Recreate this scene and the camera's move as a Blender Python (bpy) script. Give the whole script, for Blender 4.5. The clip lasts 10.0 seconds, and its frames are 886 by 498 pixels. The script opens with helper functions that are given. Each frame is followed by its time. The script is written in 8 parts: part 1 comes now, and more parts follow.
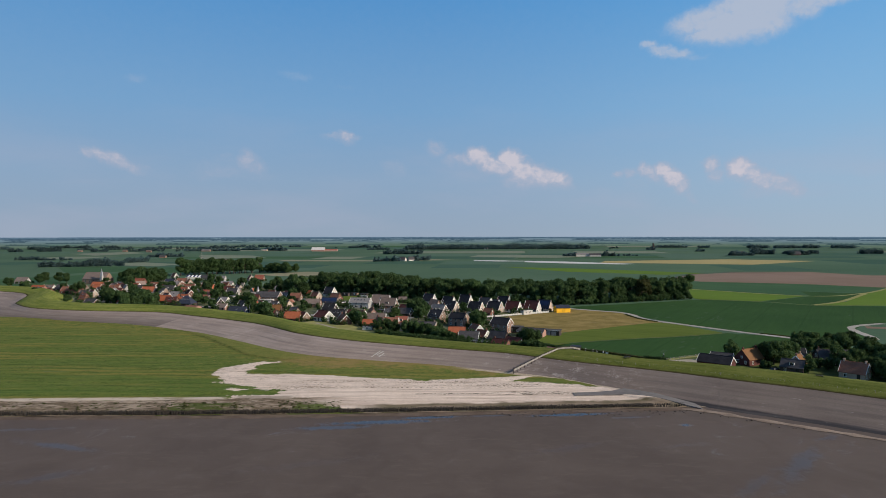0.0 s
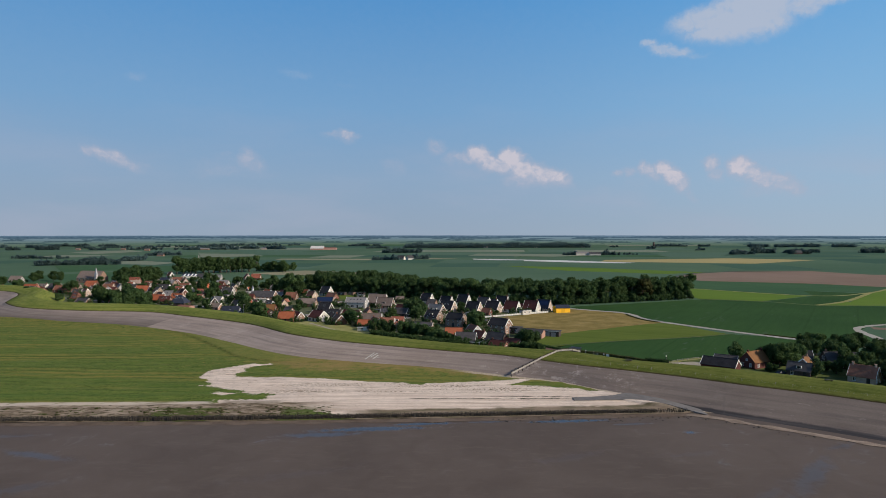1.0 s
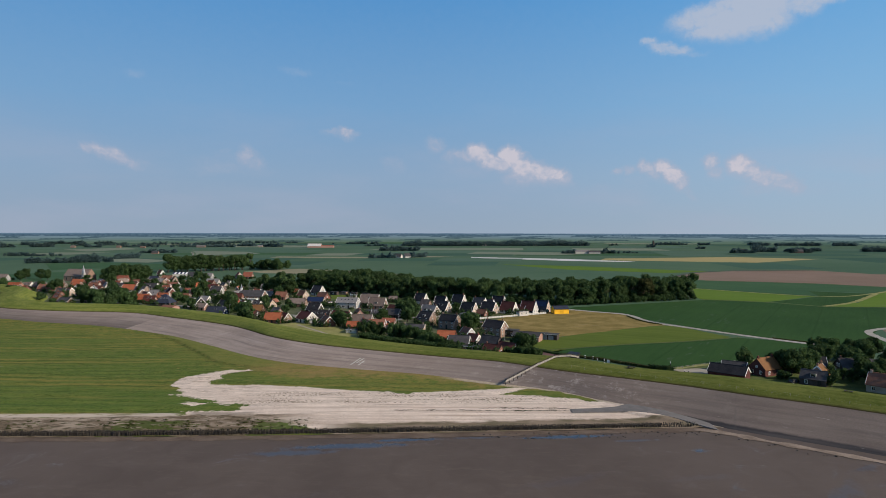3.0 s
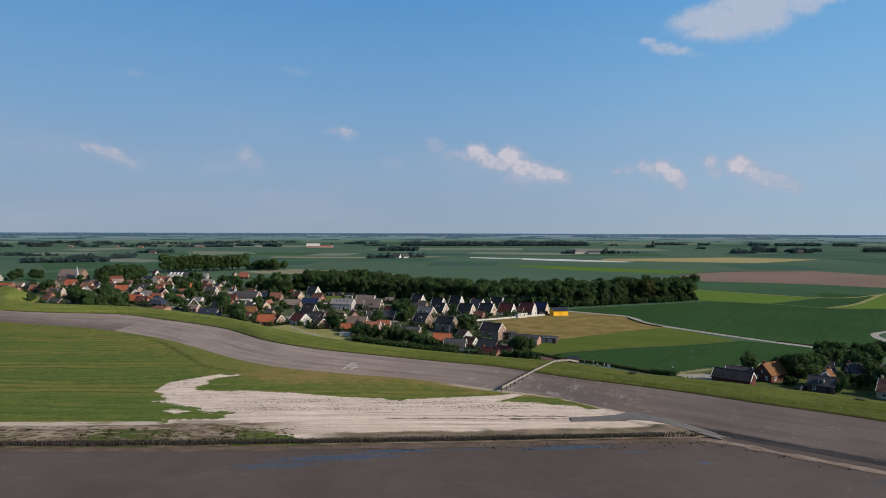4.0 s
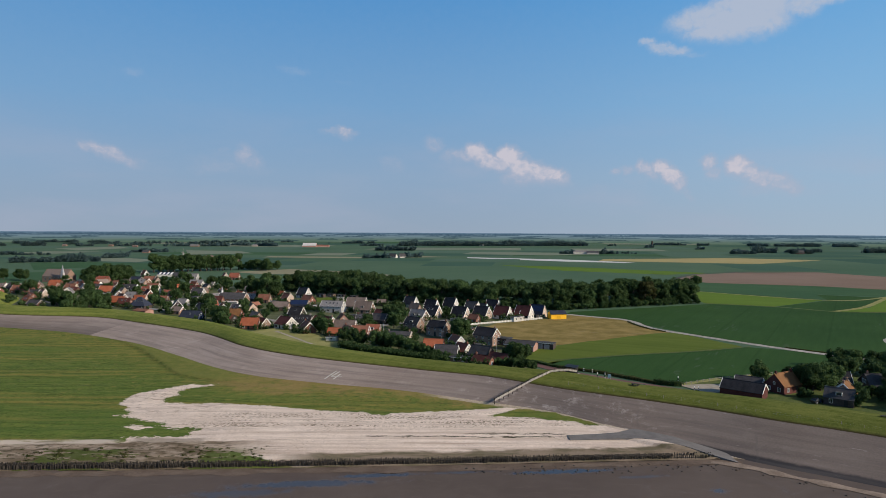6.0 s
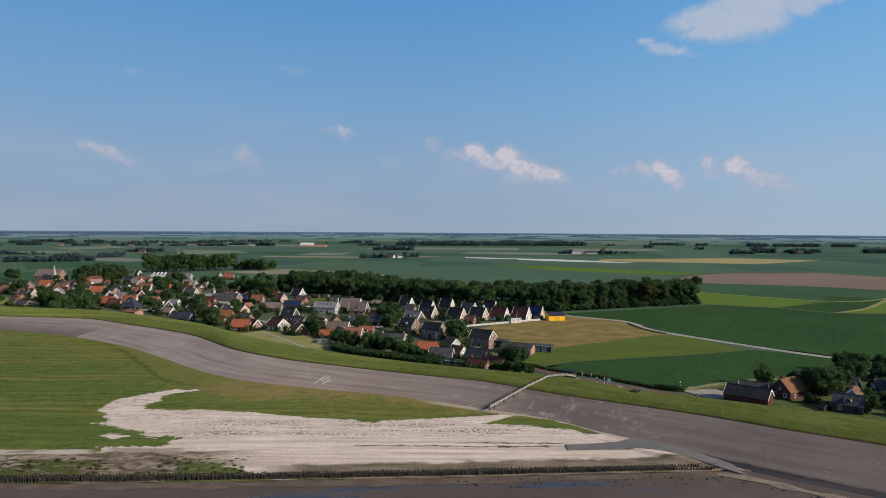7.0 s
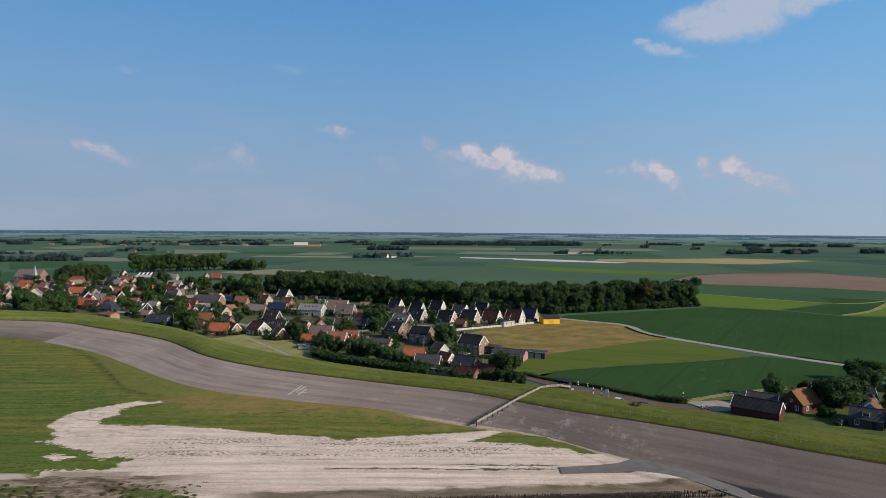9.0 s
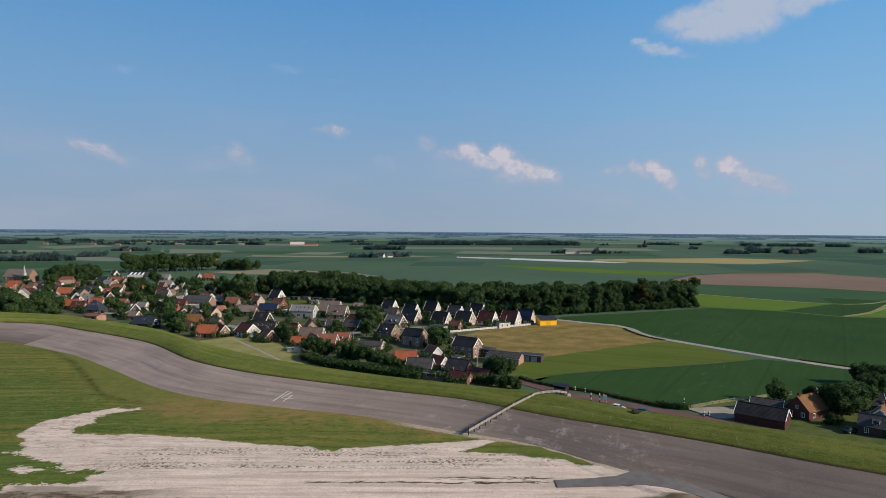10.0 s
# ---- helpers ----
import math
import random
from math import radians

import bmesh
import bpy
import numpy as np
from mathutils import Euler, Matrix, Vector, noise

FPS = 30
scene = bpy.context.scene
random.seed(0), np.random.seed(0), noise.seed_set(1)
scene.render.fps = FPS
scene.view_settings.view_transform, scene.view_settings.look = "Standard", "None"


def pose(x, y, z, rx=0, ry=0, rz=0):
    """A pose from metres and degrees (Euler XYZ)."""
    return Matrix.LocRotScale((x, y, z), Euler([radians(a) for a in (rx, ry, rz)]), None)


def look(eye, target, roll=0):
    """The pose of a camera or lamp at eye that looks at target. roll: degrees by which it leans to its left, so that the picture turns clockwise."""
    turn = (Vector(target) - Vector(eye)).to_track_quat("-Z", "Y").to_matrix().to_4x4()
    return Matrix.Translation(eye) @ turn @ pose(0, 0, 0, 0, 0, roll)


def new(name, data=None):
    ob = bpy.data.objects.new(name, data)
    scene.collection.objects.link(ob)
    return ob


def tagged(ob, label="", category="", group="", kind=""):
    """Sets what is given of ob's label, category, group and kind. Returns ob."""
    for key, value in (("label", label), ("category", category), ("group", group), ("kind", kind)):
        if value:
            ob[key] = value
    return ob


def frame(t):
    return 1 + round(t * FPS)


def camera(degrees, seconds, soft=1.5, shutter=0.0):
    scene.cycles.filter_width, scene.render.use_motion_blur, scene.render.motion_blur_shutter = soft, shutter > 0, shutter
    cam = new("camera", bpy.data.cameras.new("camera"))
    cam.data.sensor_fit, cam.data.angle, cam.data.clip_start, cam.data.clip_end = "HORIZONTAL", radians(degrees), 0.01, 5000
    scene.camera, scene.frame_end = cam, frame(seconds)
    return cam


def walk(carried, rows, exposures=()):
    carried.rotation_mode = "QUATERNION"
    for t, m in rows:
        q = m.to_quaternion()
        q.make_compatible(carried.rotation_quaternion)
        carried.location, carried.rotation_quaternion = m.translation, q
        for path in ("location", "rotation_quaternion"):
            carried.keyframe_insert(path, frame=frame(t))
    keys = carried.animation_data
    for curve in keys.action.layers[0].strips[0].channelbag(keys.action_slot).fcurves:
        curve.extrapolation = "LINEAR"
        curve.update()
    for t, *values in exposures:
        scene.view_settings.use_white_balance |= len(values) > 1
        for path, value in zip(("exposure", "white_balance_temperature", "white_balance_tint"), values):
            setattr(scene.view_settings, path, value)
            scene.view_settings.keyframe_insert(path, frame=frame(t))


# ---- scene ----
# camera: a drone that glides inland, about 50 m above the polder
cam = camera(70.0, 10.0, soft=0.62)
ROWS = [
    (0.0, 0.00, 0.00, 50.00, 0.000, -1.268, -0.051),
    (0.5, 0.79, 3.72, 49.98, 0.000, -1.337, -0.025),
    (1.0, 1.57, 7.45, 49.97, -0.002, -1.396, 0.000),
    (1.5, 2.36, 11.16, 49.96, -0.011, -1.464, 0.027),
    (2.0, 3.16, 14.87, 49.95, -0.032, -1.532, 0.057),
    (2.5, 3.97, 18.58, 49.97, -0.050, -1.576, 0.088),
    (4.0, 6.40, 29.73, 50.15, -0.099, -1.595, 0.174),
    (4.5, 7.16, 33.44, 50.20, -0.122, -1.601, 0.205),
    (5.0, 7.92, 37.15, 50.24, -0.147, -1.604, 0.236),
    (5.5, 8.69, 40.86, 50.27, -0.182, -1.613, 0.263),
    (7.0, 11.02, 52.00, 50.16, -0.362, -1.648, 0.346),
    (7.5, 11.86, 55.71, 50.10, -0.433, -1.659, 0.364),
    (8.0, 12.72, 59.43, 50.06, -0.511, -1.667, 0.383),
    (8.5, 13.62, 63.15, 50.01, -0.604, -1.668, 0.401),
    (9.0, 14.53, 66.89, 49.96, -0.698, -1.671, 0.413),
    (9.5, 15.44, 70.64, 49.93, -0.802, -1.677, 0.422),
    (10.0, 16.35, 74.40, 49.89, -0.912, -1.705, 0.429),
]
walk(cam, [(t, pose(x, y, z, 0, 0, yaw) @ pose(0, 0, 0, 90 + pitch, 0, 0) @ pose(0, 0, 0, 0, 0, roll)) for t, x, y, z, yaw, pitch, roll in ROWS])

# ---------------------------------------------------------------- light
SUN_DIR = Vector((0.84, -0.34, 0.46)).normalized()
SUN_EL = math.asin(SUN_DIR.z)
SUN_AZ = math.atan2(SUN_DIR.x, SUN_DIR.y)
sun = new("sun", bpy.data.lights.new("sun", "SUN"))
sun.data.energy, sun.data.angle, sun.data.color = 5.0, radians(0.53), (1.0, 0.86, 0.70)
sun.matrix_world = look(SUN_DIR * 100, (0, 0, 0))

world = bpy.data.worlds.new("sky")
scene.world = world
world.use_nodes = True


class Nodes:
    """Short hand for building a node tree."""

    def __init__(self, tree):
        self.t = tree

    def add(self, kind, operation="", data_type="", blend_type="", interpolation_type="", vector_type="", rotation_type=""):
        n = self.t.nodes.new(kind)
        if data_type:
            n.data_type = data_type
        if operation:
            n.operation = operation
        if blend_type:
            n.blend_type = blend_type
        if interpolation_type:
            n.interpolation_type = interpolation_type
        if vector_type:
            n.vector_type = vector_type
        if rotation_type:
            n.rotation_type = rotation_type
        return n

    def wire(self, a, b):
        self.t.links.new(a, b)

    def put(self, socket, v):
        if isinstance(v, bpy.types.NodeSocket):
            self.t.links.new(v, socket)
        else:
            socket.default_value = v

    def math(self, op, a, b=0.0, c=0.0, clamp=False):
        n = self.add("ShaderNodeMath", operation=op)
        n.use_clamp = clamp
        for s, v in zip(n.inputs, (a, b, c)):
            self.put(s, v)
        return n.outputs[0]

    def vmath(self, op, a, b=(0, 0, 0)):
        n = self.add("ShaderNodeVectorMath", operation=op)
        self.put(n.inputs[0], a)
        self.put(n.inputs[1], b)
        return n.outputs[1] if op in ("LENGTH", "DOT_PRODUCT") else n.outputs[0]

    def mix(self, f, a, b, how="MIX"):
        n = self.add("ShaderNodeMix", data_type="RGBA", blend_type=how)
        self.put(n.inputs[0], f)
        for s, v in ((n.inputs[6], a), (n.inputs[7], b)):
            self.put(s, v if isinstance(v, bpy.types.NodeSocket) else (*v, 1))
        return n.outputs[2]

    def noise(self, vec, scale, detail=4.0, rough=0.55, warp=0.0):
        n = self.add("ShaderNodeTexNoise")
        if vec is not None:
            self.wire(vec, n.inputs["Vector"])
        n.inputs["Scale"].default_value, n.inputs["Detail"].default_value = scale, detail
        n.inputs["Roughness"].default_value, n.inputs["Distortion"].default_value = rough, warp
        return n.outputs["Fac"]

    def span(self, v, a, b, c=0.0, d=1.0, how="SMOOTHSTEP"):
        n = self.add("ShaderNodeMapRange", interpolation_type=how)
        self.put(n.inputs[0], v)
        for i, q in enumerate((a, b, c, d)):
            self.put(n.inputs[1 + i], q)
        return n.outputs[0]

    def combine(self, x, y, z):
        n = self.add("ShaderNodeCombineXYZ")
        for s, v in zip(n.inputs, (x, y, z)):
            self.put(s, v)
        return n.outputs[0]

    def split(self, v):
        n = self.add("ShaderNodeSeparateXYZ")
        self.wire(v, n.inputs[0])
        return n.outputs


# clouds, puff by puff: azimuth, elevation, half width, half height, lean, weight
FAR_WEST = (
    (-0.510, 0.114, 0.011, 0.006, -0.5, 0.55), (-0.494, 0.109, 0.016, 0.008, -0.5, 0.6), (-0.477, 0.104, 0.015, 0.009, -0.45, 0.62),
    (-0.463, 0.096, 0.020, 0.007, -0.3, 0.5), (-0.444, 0.094, 0.019, 0.005, -0.05, 0.25),
)
WEST = (
    (-0.328, 0.099, 0.049, 0.018, 0, 0.22), (-0.300, 0.111, 0.015, 0.013, 0, 0.5), (-0.292, 0.101, 0.020, 0.012, -0.3, 0.42), (-0.336, 0.091, 0.036, 0.010, 0, 0.3),
    (-0.330, 0.117, 0.008, 0.005, 0, 0.25), (-0.288, 0.087, 0.034, 0.008, 0, 0.2), (-0.167, 0.152, 0.017, 0.006, 0, 0.42), (-0.150, 0.150, 0.015, 0.009, -0.1, 0.6),
)
MIDDLE = (
    (-0.012, 0.134, 0.016, 0.012, -0.2, 0.42), (0.015, 0.116, 0.018, 0.009, 0, 0.4), (0.053, 0.124, 0.016, 0.012, 0, 0.9), (0.037, 0.117, 0.021, 0.009, 0, 0.55),
    (0.069, 0.112, 0.021, 0.013, -0.5, 0.8), (0.088, 0.105, 0.021, 0.012, -0.4, 0.72), (0.107, 0.113, 0.018, 0.016, 0, 1), (0.122, 0.098, 0.024, 0.017, -0.5, 0.85),
    (0.148, 0.091, 0.028, 0.015, -0.35, 0.8), (0.174, 0.087, 0.023, 0.012, -0.4, 0.8), (0.187, 0.080, 0.013, 0.008, -0.3, 0.6), (0.126, 0.082, 0.030, 0.011, 0, 0.55),
    (0.051, 0.097, 0.055, 0.019, 0, 0.2), (-0.078, 0.104, 0.019, 0.012, -0.3, 0.28),
)
EAST = (
    (0.269, 0.091, 0.007, 0.005, 0, 0.5), (0.286, 0.093, 0.011, 0.008, 0, 0.5), (0.310, 0.096, 0.012, 0.010, -0.3, 0.68), (0.321, 0.084, 0.012, 0.008, -0.4, 0.5),
    (0.335, 0.094, 0.014, 0.011, -0.2, 0.85), (0.349, 0.082, 0.015, 0.012, -0.5, 0.85), (0.358, 0.070, 0.011, 0.010, -0.7, 0.6), (0.370, 0.056, 0.016, 0.007, -0.6, 0.3),
    (0.301, 0.076, 0.028, 0.010, 0, 0.2), (0.247, 0.065, 0.018, 0.009, 0, 0.2),
)
FAR_EAST = (
    (0.400, 0.100, 0.011, 0.010, -0.2, 0.65), (0.406, 0.084, 0.011, 0.011, -0.3, 0.5), (0.438, 0.092, 0.015, 0.013, -0.2, 0.9), (0.452, 0.084, 0.014, 0.010, -0.4, 0.7),
    (0.469, 0.074, 0.020, 0.014, -0.3, 0.62), (0.490, 0.068, 0.020, 0.014, -0.3, 0.56), (0.506, 0.062, 0.012, 0.011, -0.3, 0.52), (0.466, 0.060, 0.031, 0.011, 0, 0.3),
    (0.601, 0.083, 0.027, 0.013, 0, 0.2),
)
HIGH_EAST = (
    (0.433, 0.289, 0.057, 0.020, 0, 1), (0.388, 0.299, 0.041, 0.016, 0.1, 0.8), (0.458, 0.299, 0.040, 0.020, 0, 1), (0.477, 0.285, 0.019, 0.013, 0, 0.85),
    (0.468, 0.315, 0.061, 0.017, 0.1, 1), (0.530, 0.304, 0.050, 0.010, 0.1, 0.75), (0.517, 0.295, 0.017, 0.008, 0, 0.7), (0.412, 0.280, 0.042, 0.010, 0, 0.9),
    (0.312, 0.275, 0.010, 0.006, 0, 0.6), (0.330, 0.266, 0.016, 0.007, -0.2, 0.6), (0.351, 0.261, 0.020, 0.006, -0.1, 0.6), (0.372, 0.254, 0.022, 0.005, -0.1, 0.3),
)
HIGH_WISPS = (
    (-0.450, 0.217, 0.011, 0.007, 0, 0.24), (-0.227, 0.238, 0.023, 0.007, -0.1, 0.24), (-0.153, 0.224, 0.016, 0.004, 0, 0.14),
)


def build_sky():
    w = Nodes(world.node_tree)
    world.node_tree.nodes.clear()
    sky = w.add("ShaderNodeTexSky")
    sky.sky_type, sky.sun_disc = "NISHITA", False
    sky.sun_elevation, sky.sun_rotation = SUN_EL, SUN_AZ
    sky.air_density, sky.dust_density, sky.ozone_density, sky.altitude = 1.0, 0.6, 2.0, 0
    way = w.add("ShaderNodeTexCoord").outputs["Generated"]
    x, y, z = w.split(way)
    level = w.math("SQRT", w.math("ADD", w.math("MULTIPLY", x, x), w.math("MULTIPLY", y, y)))
    el = w.math("ARCTAN2", z, level)
    az = w.math("ARCTAN2", x, y)
    # summer haze: pale and lilac at the horizon, clear blue above
    ramp = w.add("ShaderNodeValToRGB")
    w.wire(w.span(el, 0.0, 0.5, 0.0, 1.0, "LINEAR"), ramp.inputs[0])
    stops = ((0.0, (0.285, 0.375, 0.482)), (0.17, (0.248, 0.380, 0.540)), (0.38, (0.172, 0.356, 0.590)), (0.70, (0.086, 0.284, 0.585)), (1.0, (0.060, 0.235, 0.54)))
    while len(ramp.color_ramp.elements) < len(stops):
        ramp.color_ramp.elements.new(0.5)
    for e, (at_, c) in zip(ramp.color_ramp.elements, stops):
        e.position, e.color = at_, (*c, 1)
    k = w.span(az, -0.1, 0.75, 10.0, 12.4)
    hazed = w.mix(1.0, ramp.outputs[0], w.combine(w.math("MULTIPLY", k, 1.03), k, w.span(az, -0.1, 0.75, 10.0, 11.8)), "MULTIPLY")
    base = w.mix(w.span(el, 0.40, 0.75), hazed, w.mix(1.0, sky.outputs[0], (0.85, 0.85, 0.85), "MULTIPLY"))
    # fair-weather clouds: crisp heads, fraying downwards into the haze
    uv = w.combine(az, el, 0)
    curl = w.add("ShaderNodeTexNoise")
    w.wire(uv, curl.inputs["Vector"])
    curl.inputs["Scale"].default_value, curl.inputs["Detail"].default_value, curl.inputs["Roughness"].default_value = 46.0, 6.0, 0.62
    bent = w.vmath("ADD", uv, w.vmath("MULTIPLY", w.vmath("SUBTRACT", curl.outputs["Color"], (0.5, 0.5, 0.5)), (0.026, 0.019, 0.0)))
    total = None
    for cloud_puffs in (FAR_WEST, WEST, MIDDLE, EAST, FAR_EAST, HIGH_EAST, HIGH_WISPS):
        for a, e, rw, rh, lean, k in cloud_puffs:
            m = w.add("ShaderNodeMapping", vector_type="TEXTURE")
            m.inputs["Location"].default_value = (a, e, 0)
            m.inputs["Rotation"].default_value = (0, 0, lean)
            m.inputs["Scale"].default_value = (rw * 1.7, rh * 1.7, 1)
            w.wire(bent, m.inputs[0])
            inside = w.math("SUBTRACT", 1.0, w.vmath("LENGTH", m.outputs[0]))
            soft = w.span(w.split(m.outputs[0])[1], -0.8, 0.4, 1.0, 0.58)
            one = w.math("MULTIPLY", w.math("DIVIDE", inside, soft, clamp=True), k)
            total = one if total is None else w.math("SMOOTH_MAX", total, one, 0.12)
    fine = w.noise(bent, 95.0, 5.0, 0.62)
    body = w.math("MULTIPLY", total, w.span(fine, 0.28, 0.66, 0.66, 1.08, "LINEAR"))
    mask = w.span(body, 0.0, 0.82, 0.0, 0.92)
    heads = w.mix(w.span(body, 0.35, 0.90), (4.0, 4.35, 5.5), (5.9, 5.6, 6.25))
    cloud = w.mix(w.span(el, 0.17, 0.24), heads, (4.35, 4.95, 6.15))
    # broad thin veils low over the land
    veil = w.noise(w.combine(w.math("MULTIPLY", az, 0.8), w.math("MULTIPLY", el, 3.0), 0), 5.0, 4.0, 0.5)
    veil = w.math("MULTIPLY", w.span(veil, 0.42, 0.72, 0.0, 0.30), w.span(el, 0.0, 0.26, 1.0, 0.0))
    hazy = w.mix(veil, base, (4.05, 4.3, 5.45))
    bg = w.add("ShaderNodeBackground")
    w.wire(w.mix(mask, hazy, cloud), bg.inputs[0])
    bg.inputs[1].default_value = 0.10
    out = w.add("ShaderNodeOutputWorld")
    w.wire(bg.outputs[0], out.inputs[0])


build_sky()
scene.view_settings.exposure = 0.0

# ---------------------------------------------------------------- materials
def material(name, rough=0.85, metal=0.0, spec=0.3):
    m = bpy.data.materials.new(name)
    m.use_nodes = True
    n = Nodes(m.node_tree)
    b = m.node_tree.nodes["Principled BSDF"]
    b.inputs["Roughness"].default_value, b.inputs["Metallic"].default_value = rough, metal
    b.inputs["Specular IOR Level"].default_value = spec
    return m, n, b


def place_of(n):
    return n.add("ShaderNodeNewGeometry").outputs["Position"]


def bumps(n, b, height, strength, dist):
    k = n.add("ShaderNodeBump")
    k.inputs["Strength"].default_value, k.inputs["Distance"].default_value = strength, dist
    n.wire(height, k.inputs["Height"])
    n.wire(k.outputs[0], b.inputs["Normal"])


def two_tone(name, a, c, scale=1.0, fine=8.0, rough=0.85, bump=0.3, dist=0.05, spec=0.3, metal=0.0, jitter=0.0):
    """A surface that varies between two colours at a broad and a fine scale; jitter varies it from thing to thing."""
    m, n, b = material(name, rough, metal, spec)
    p = place_of(n)
    broad, grain = n.noise(p, scale, 4.0), n.noise(p, fine, 3.0)
    f = n.span(n.math("ADD", n.math("MULTIPLY", broad, 0.65), n.math("MULTIPLY", grain, 0.35)), 0.32, 0.68)
    col = n.mix(f, a, c)
    if jitter:
        r = n.add("ShaderNodeObjectInfo").outputs["Random"]
        k = n.span(r, 0.0, 1.0, 1.0 - jitter, 1.0 + jitter, "LINEAR")
        col = n.mix(1.0, col, n.combine(k, k, k), "MULTIPLY")
    n.wire(col, b.inputs["Base Color"])
    if bump:
        bumps(n, b, grain, bump, dist)
    return m


def crop(name, a, c, angle, row=3.0, depth=0.35, patch=0.02, rough=0.9):
    """A field: broad patches, sown rows and tramlines at the given angle."""
    m, n, b = material(name, rough, spec=0.03)
    p = place_of(n)
    rot = n.add("ShaderNodeVectorRotate", rotation_type="Z_AXIS")
    rot.inputs["Angle"].default_value = radians(angle)
    n.wire(p, rot.inputs["Vector"])
    q = rot.outputs[0]
    x, y, z = n.split(q)
    long = n.combine(n.math("MULTIPLY", x, 0.06), y, 0)
    rows = n.noise(long, 1.0 / row, 2.0)
    broad = n.noise(p, patch, 4.0)
    fine = n.noise(p, 1.3, 3.0)
    f = n.math("ADD", n.math("MULTIPLY", rows, depth), n.math("ADD", n.math("MULTIPLY", broad, 0.75 - depth), n.math("MULTIPLY", fine, 0.25)))
    f = n.span(f, 0.33, 0.67)
    col = n.mix(f, a, c)
    # tramlines every 24 m
    w = n.math("ABSOLUTE", n.math("SUBTRACT", n.math("FRACT", n.math("DIVIDE", y, 24.0)), 0.5))
    line = n.span(w, 0.47, 0.49)
    dark = tuple(v * 0.75 for v in a)
    col = n.mix(n.math("MULTIPLY", line, 0.35), col, dark)
    # thin and trampled spots
    spot = n.math("MULTIPLY", n.span(n.noise(n.combine(n.math("MULTIPLY", x, 0.25), y, 4.0), 0.16, 4.0, 0.65, 0.5), 0.61, 0.70), n.span(n.noise(p, 0.012, 2.0), 0.46, 0.58))
    n.wire(n.mix(n.math("MULTIPLY", spot, 0.55), col, tuple(0.5 * v + 0.07 for v in c)), b.inputs["Base Color"])
    bumps(n, b, fine, 0.4, 0.15)
    return m


MAT = {}
# ground green with some distance haze mixed into the colour
MAT["polder"] = crop("polder grassland, hazed", (0.060, 0.112, 0.070), (0.086, 0.140, 0.088), 20, 5.0, 0.2, 0.004)
MAT["crop_dark"] = crop("dark green crop", (0.024, 0.060, 0.019), (0.038, 0.084, 0.025), -57, 2.2, 0.25, 0.015)
MAT["crop_mid"] = crop("green crop", (0.038, 0.088, 0.044), (0.058, 0.114, 0.054), 15, 3.0, 0.3, 0.01)
# far parcels: haze painted into the crop colours, paler and bluer
MAT["far_a"] = crop("far grassland with haze", (0.064, 0.118, 0.084), (0.090, 0.146, 0.104), 8, 6.0, 0.3, 0.003)
MAT["far_b"] = crop("far green crop with haze", (0.042, 0.092, 0.066), (0.060, 0.114, 0.080), 8, 6.0, 0.3, 0.003)
MAT["far_c"] = crop("far pale field with haze", (0.145, 0.180, 0.132), (0.200, 0.222, 0.165), 8, 6.0, 0.3, 0.003)
MAT["crop_lime"] = crop("fresh green grass", (0.085, 0.150, 0.024), (0.115, 0.185, 0.030), 15, 4.0, 0.3, 0.01)
MAT["crop_tan"] = crop("ripening corn", (0.30, 0.26, 0.12), (0.37, 0.31, 0.15), 10, 4.0, 0.3, 0.008)
MAT["crop_pale"] = crop("pale mown field", (0.20, 0.20, 0.13), (0.27, 0.25, 0.17), 10, 4.0, 0.3, 0.008)
MAT["soil"] = crop("bare clay soil", (0.18, 0.13, 0.10), (0.235, 0.175, 0.14), 18, 3.0, 0.3, 0.01)
MAT["foil"] = crop("field under pale foil", (0.50, 0.50, 0.48), (0.62, 0.62, 0.60), 10, 4.0, 0.3, 0.02, 0.6)
MAT["meadow_ochre"] = crop("dry ochre meadow", (0.150, 0.120, 0.038), (0.285, 0.215, 0.084), 30, 5.0, 0.12, 0.11)
MAT["meadow"] = crop("short meadow", (0.080, 0.115, 0.022), (0.110, 0.145, 0.030), 25, 5.0, 0.4, 0.03)
MAT["lawn"] = two_tone("mown grass", (0.185, 0.190, 0.060), (0.290, 0.275, 0.110), 0.10, 1.2, 0.9, 0.4, 0.08, 0.15)
MAT["verge"] = two_tone("rough verge grass", (0.05, 0.085, 0.02), (0.11, 0.125, 0.04), 0.25, 2.0, 0.9, 0.5, 0.2, 0.15)
MAT["garden"] = two_tone("gardens and yards", (0.044, 0.068, 0.022), (0.125, 0.130, 0.070), 0.10, 0.9, 0.9, 0.5, 0.2, 0.15)
MAT["road"] = two_tone("red road bricks", (0.115, 0.062, 0.056), (0.160, 0.088, 0.078), 0.2, 4.0, 0.85, 0.3, 0.02)
MAT["track"] = two_tone("concrete farm track", (0.27, 0.255, 0.225), (0.37, 0.35, 0.31), 0.15, 2.5, 0.9, 0.3, 0.02)
MAT["paving"] = two_tone("grey paving", (0.20, 0.19, 0.185), (0.30, 0.285, 0.27), 0.3, 3.0, 0.85, 0.2, 0.02)
MAT["yard"] = two_tone("sandy yard", (0.26, 0.235, 0.19), (0.36, 0.32, 0.26), 0.25, 2.0, 0.9, 0.3, 0.03)
MAT["wood"] = two_tone("weathered grey wood", (0.20, 0.185, 0.165), (0.34, 0.32, 0.29), 1.5, 12.0, 0.8, 0.4, 0.01)
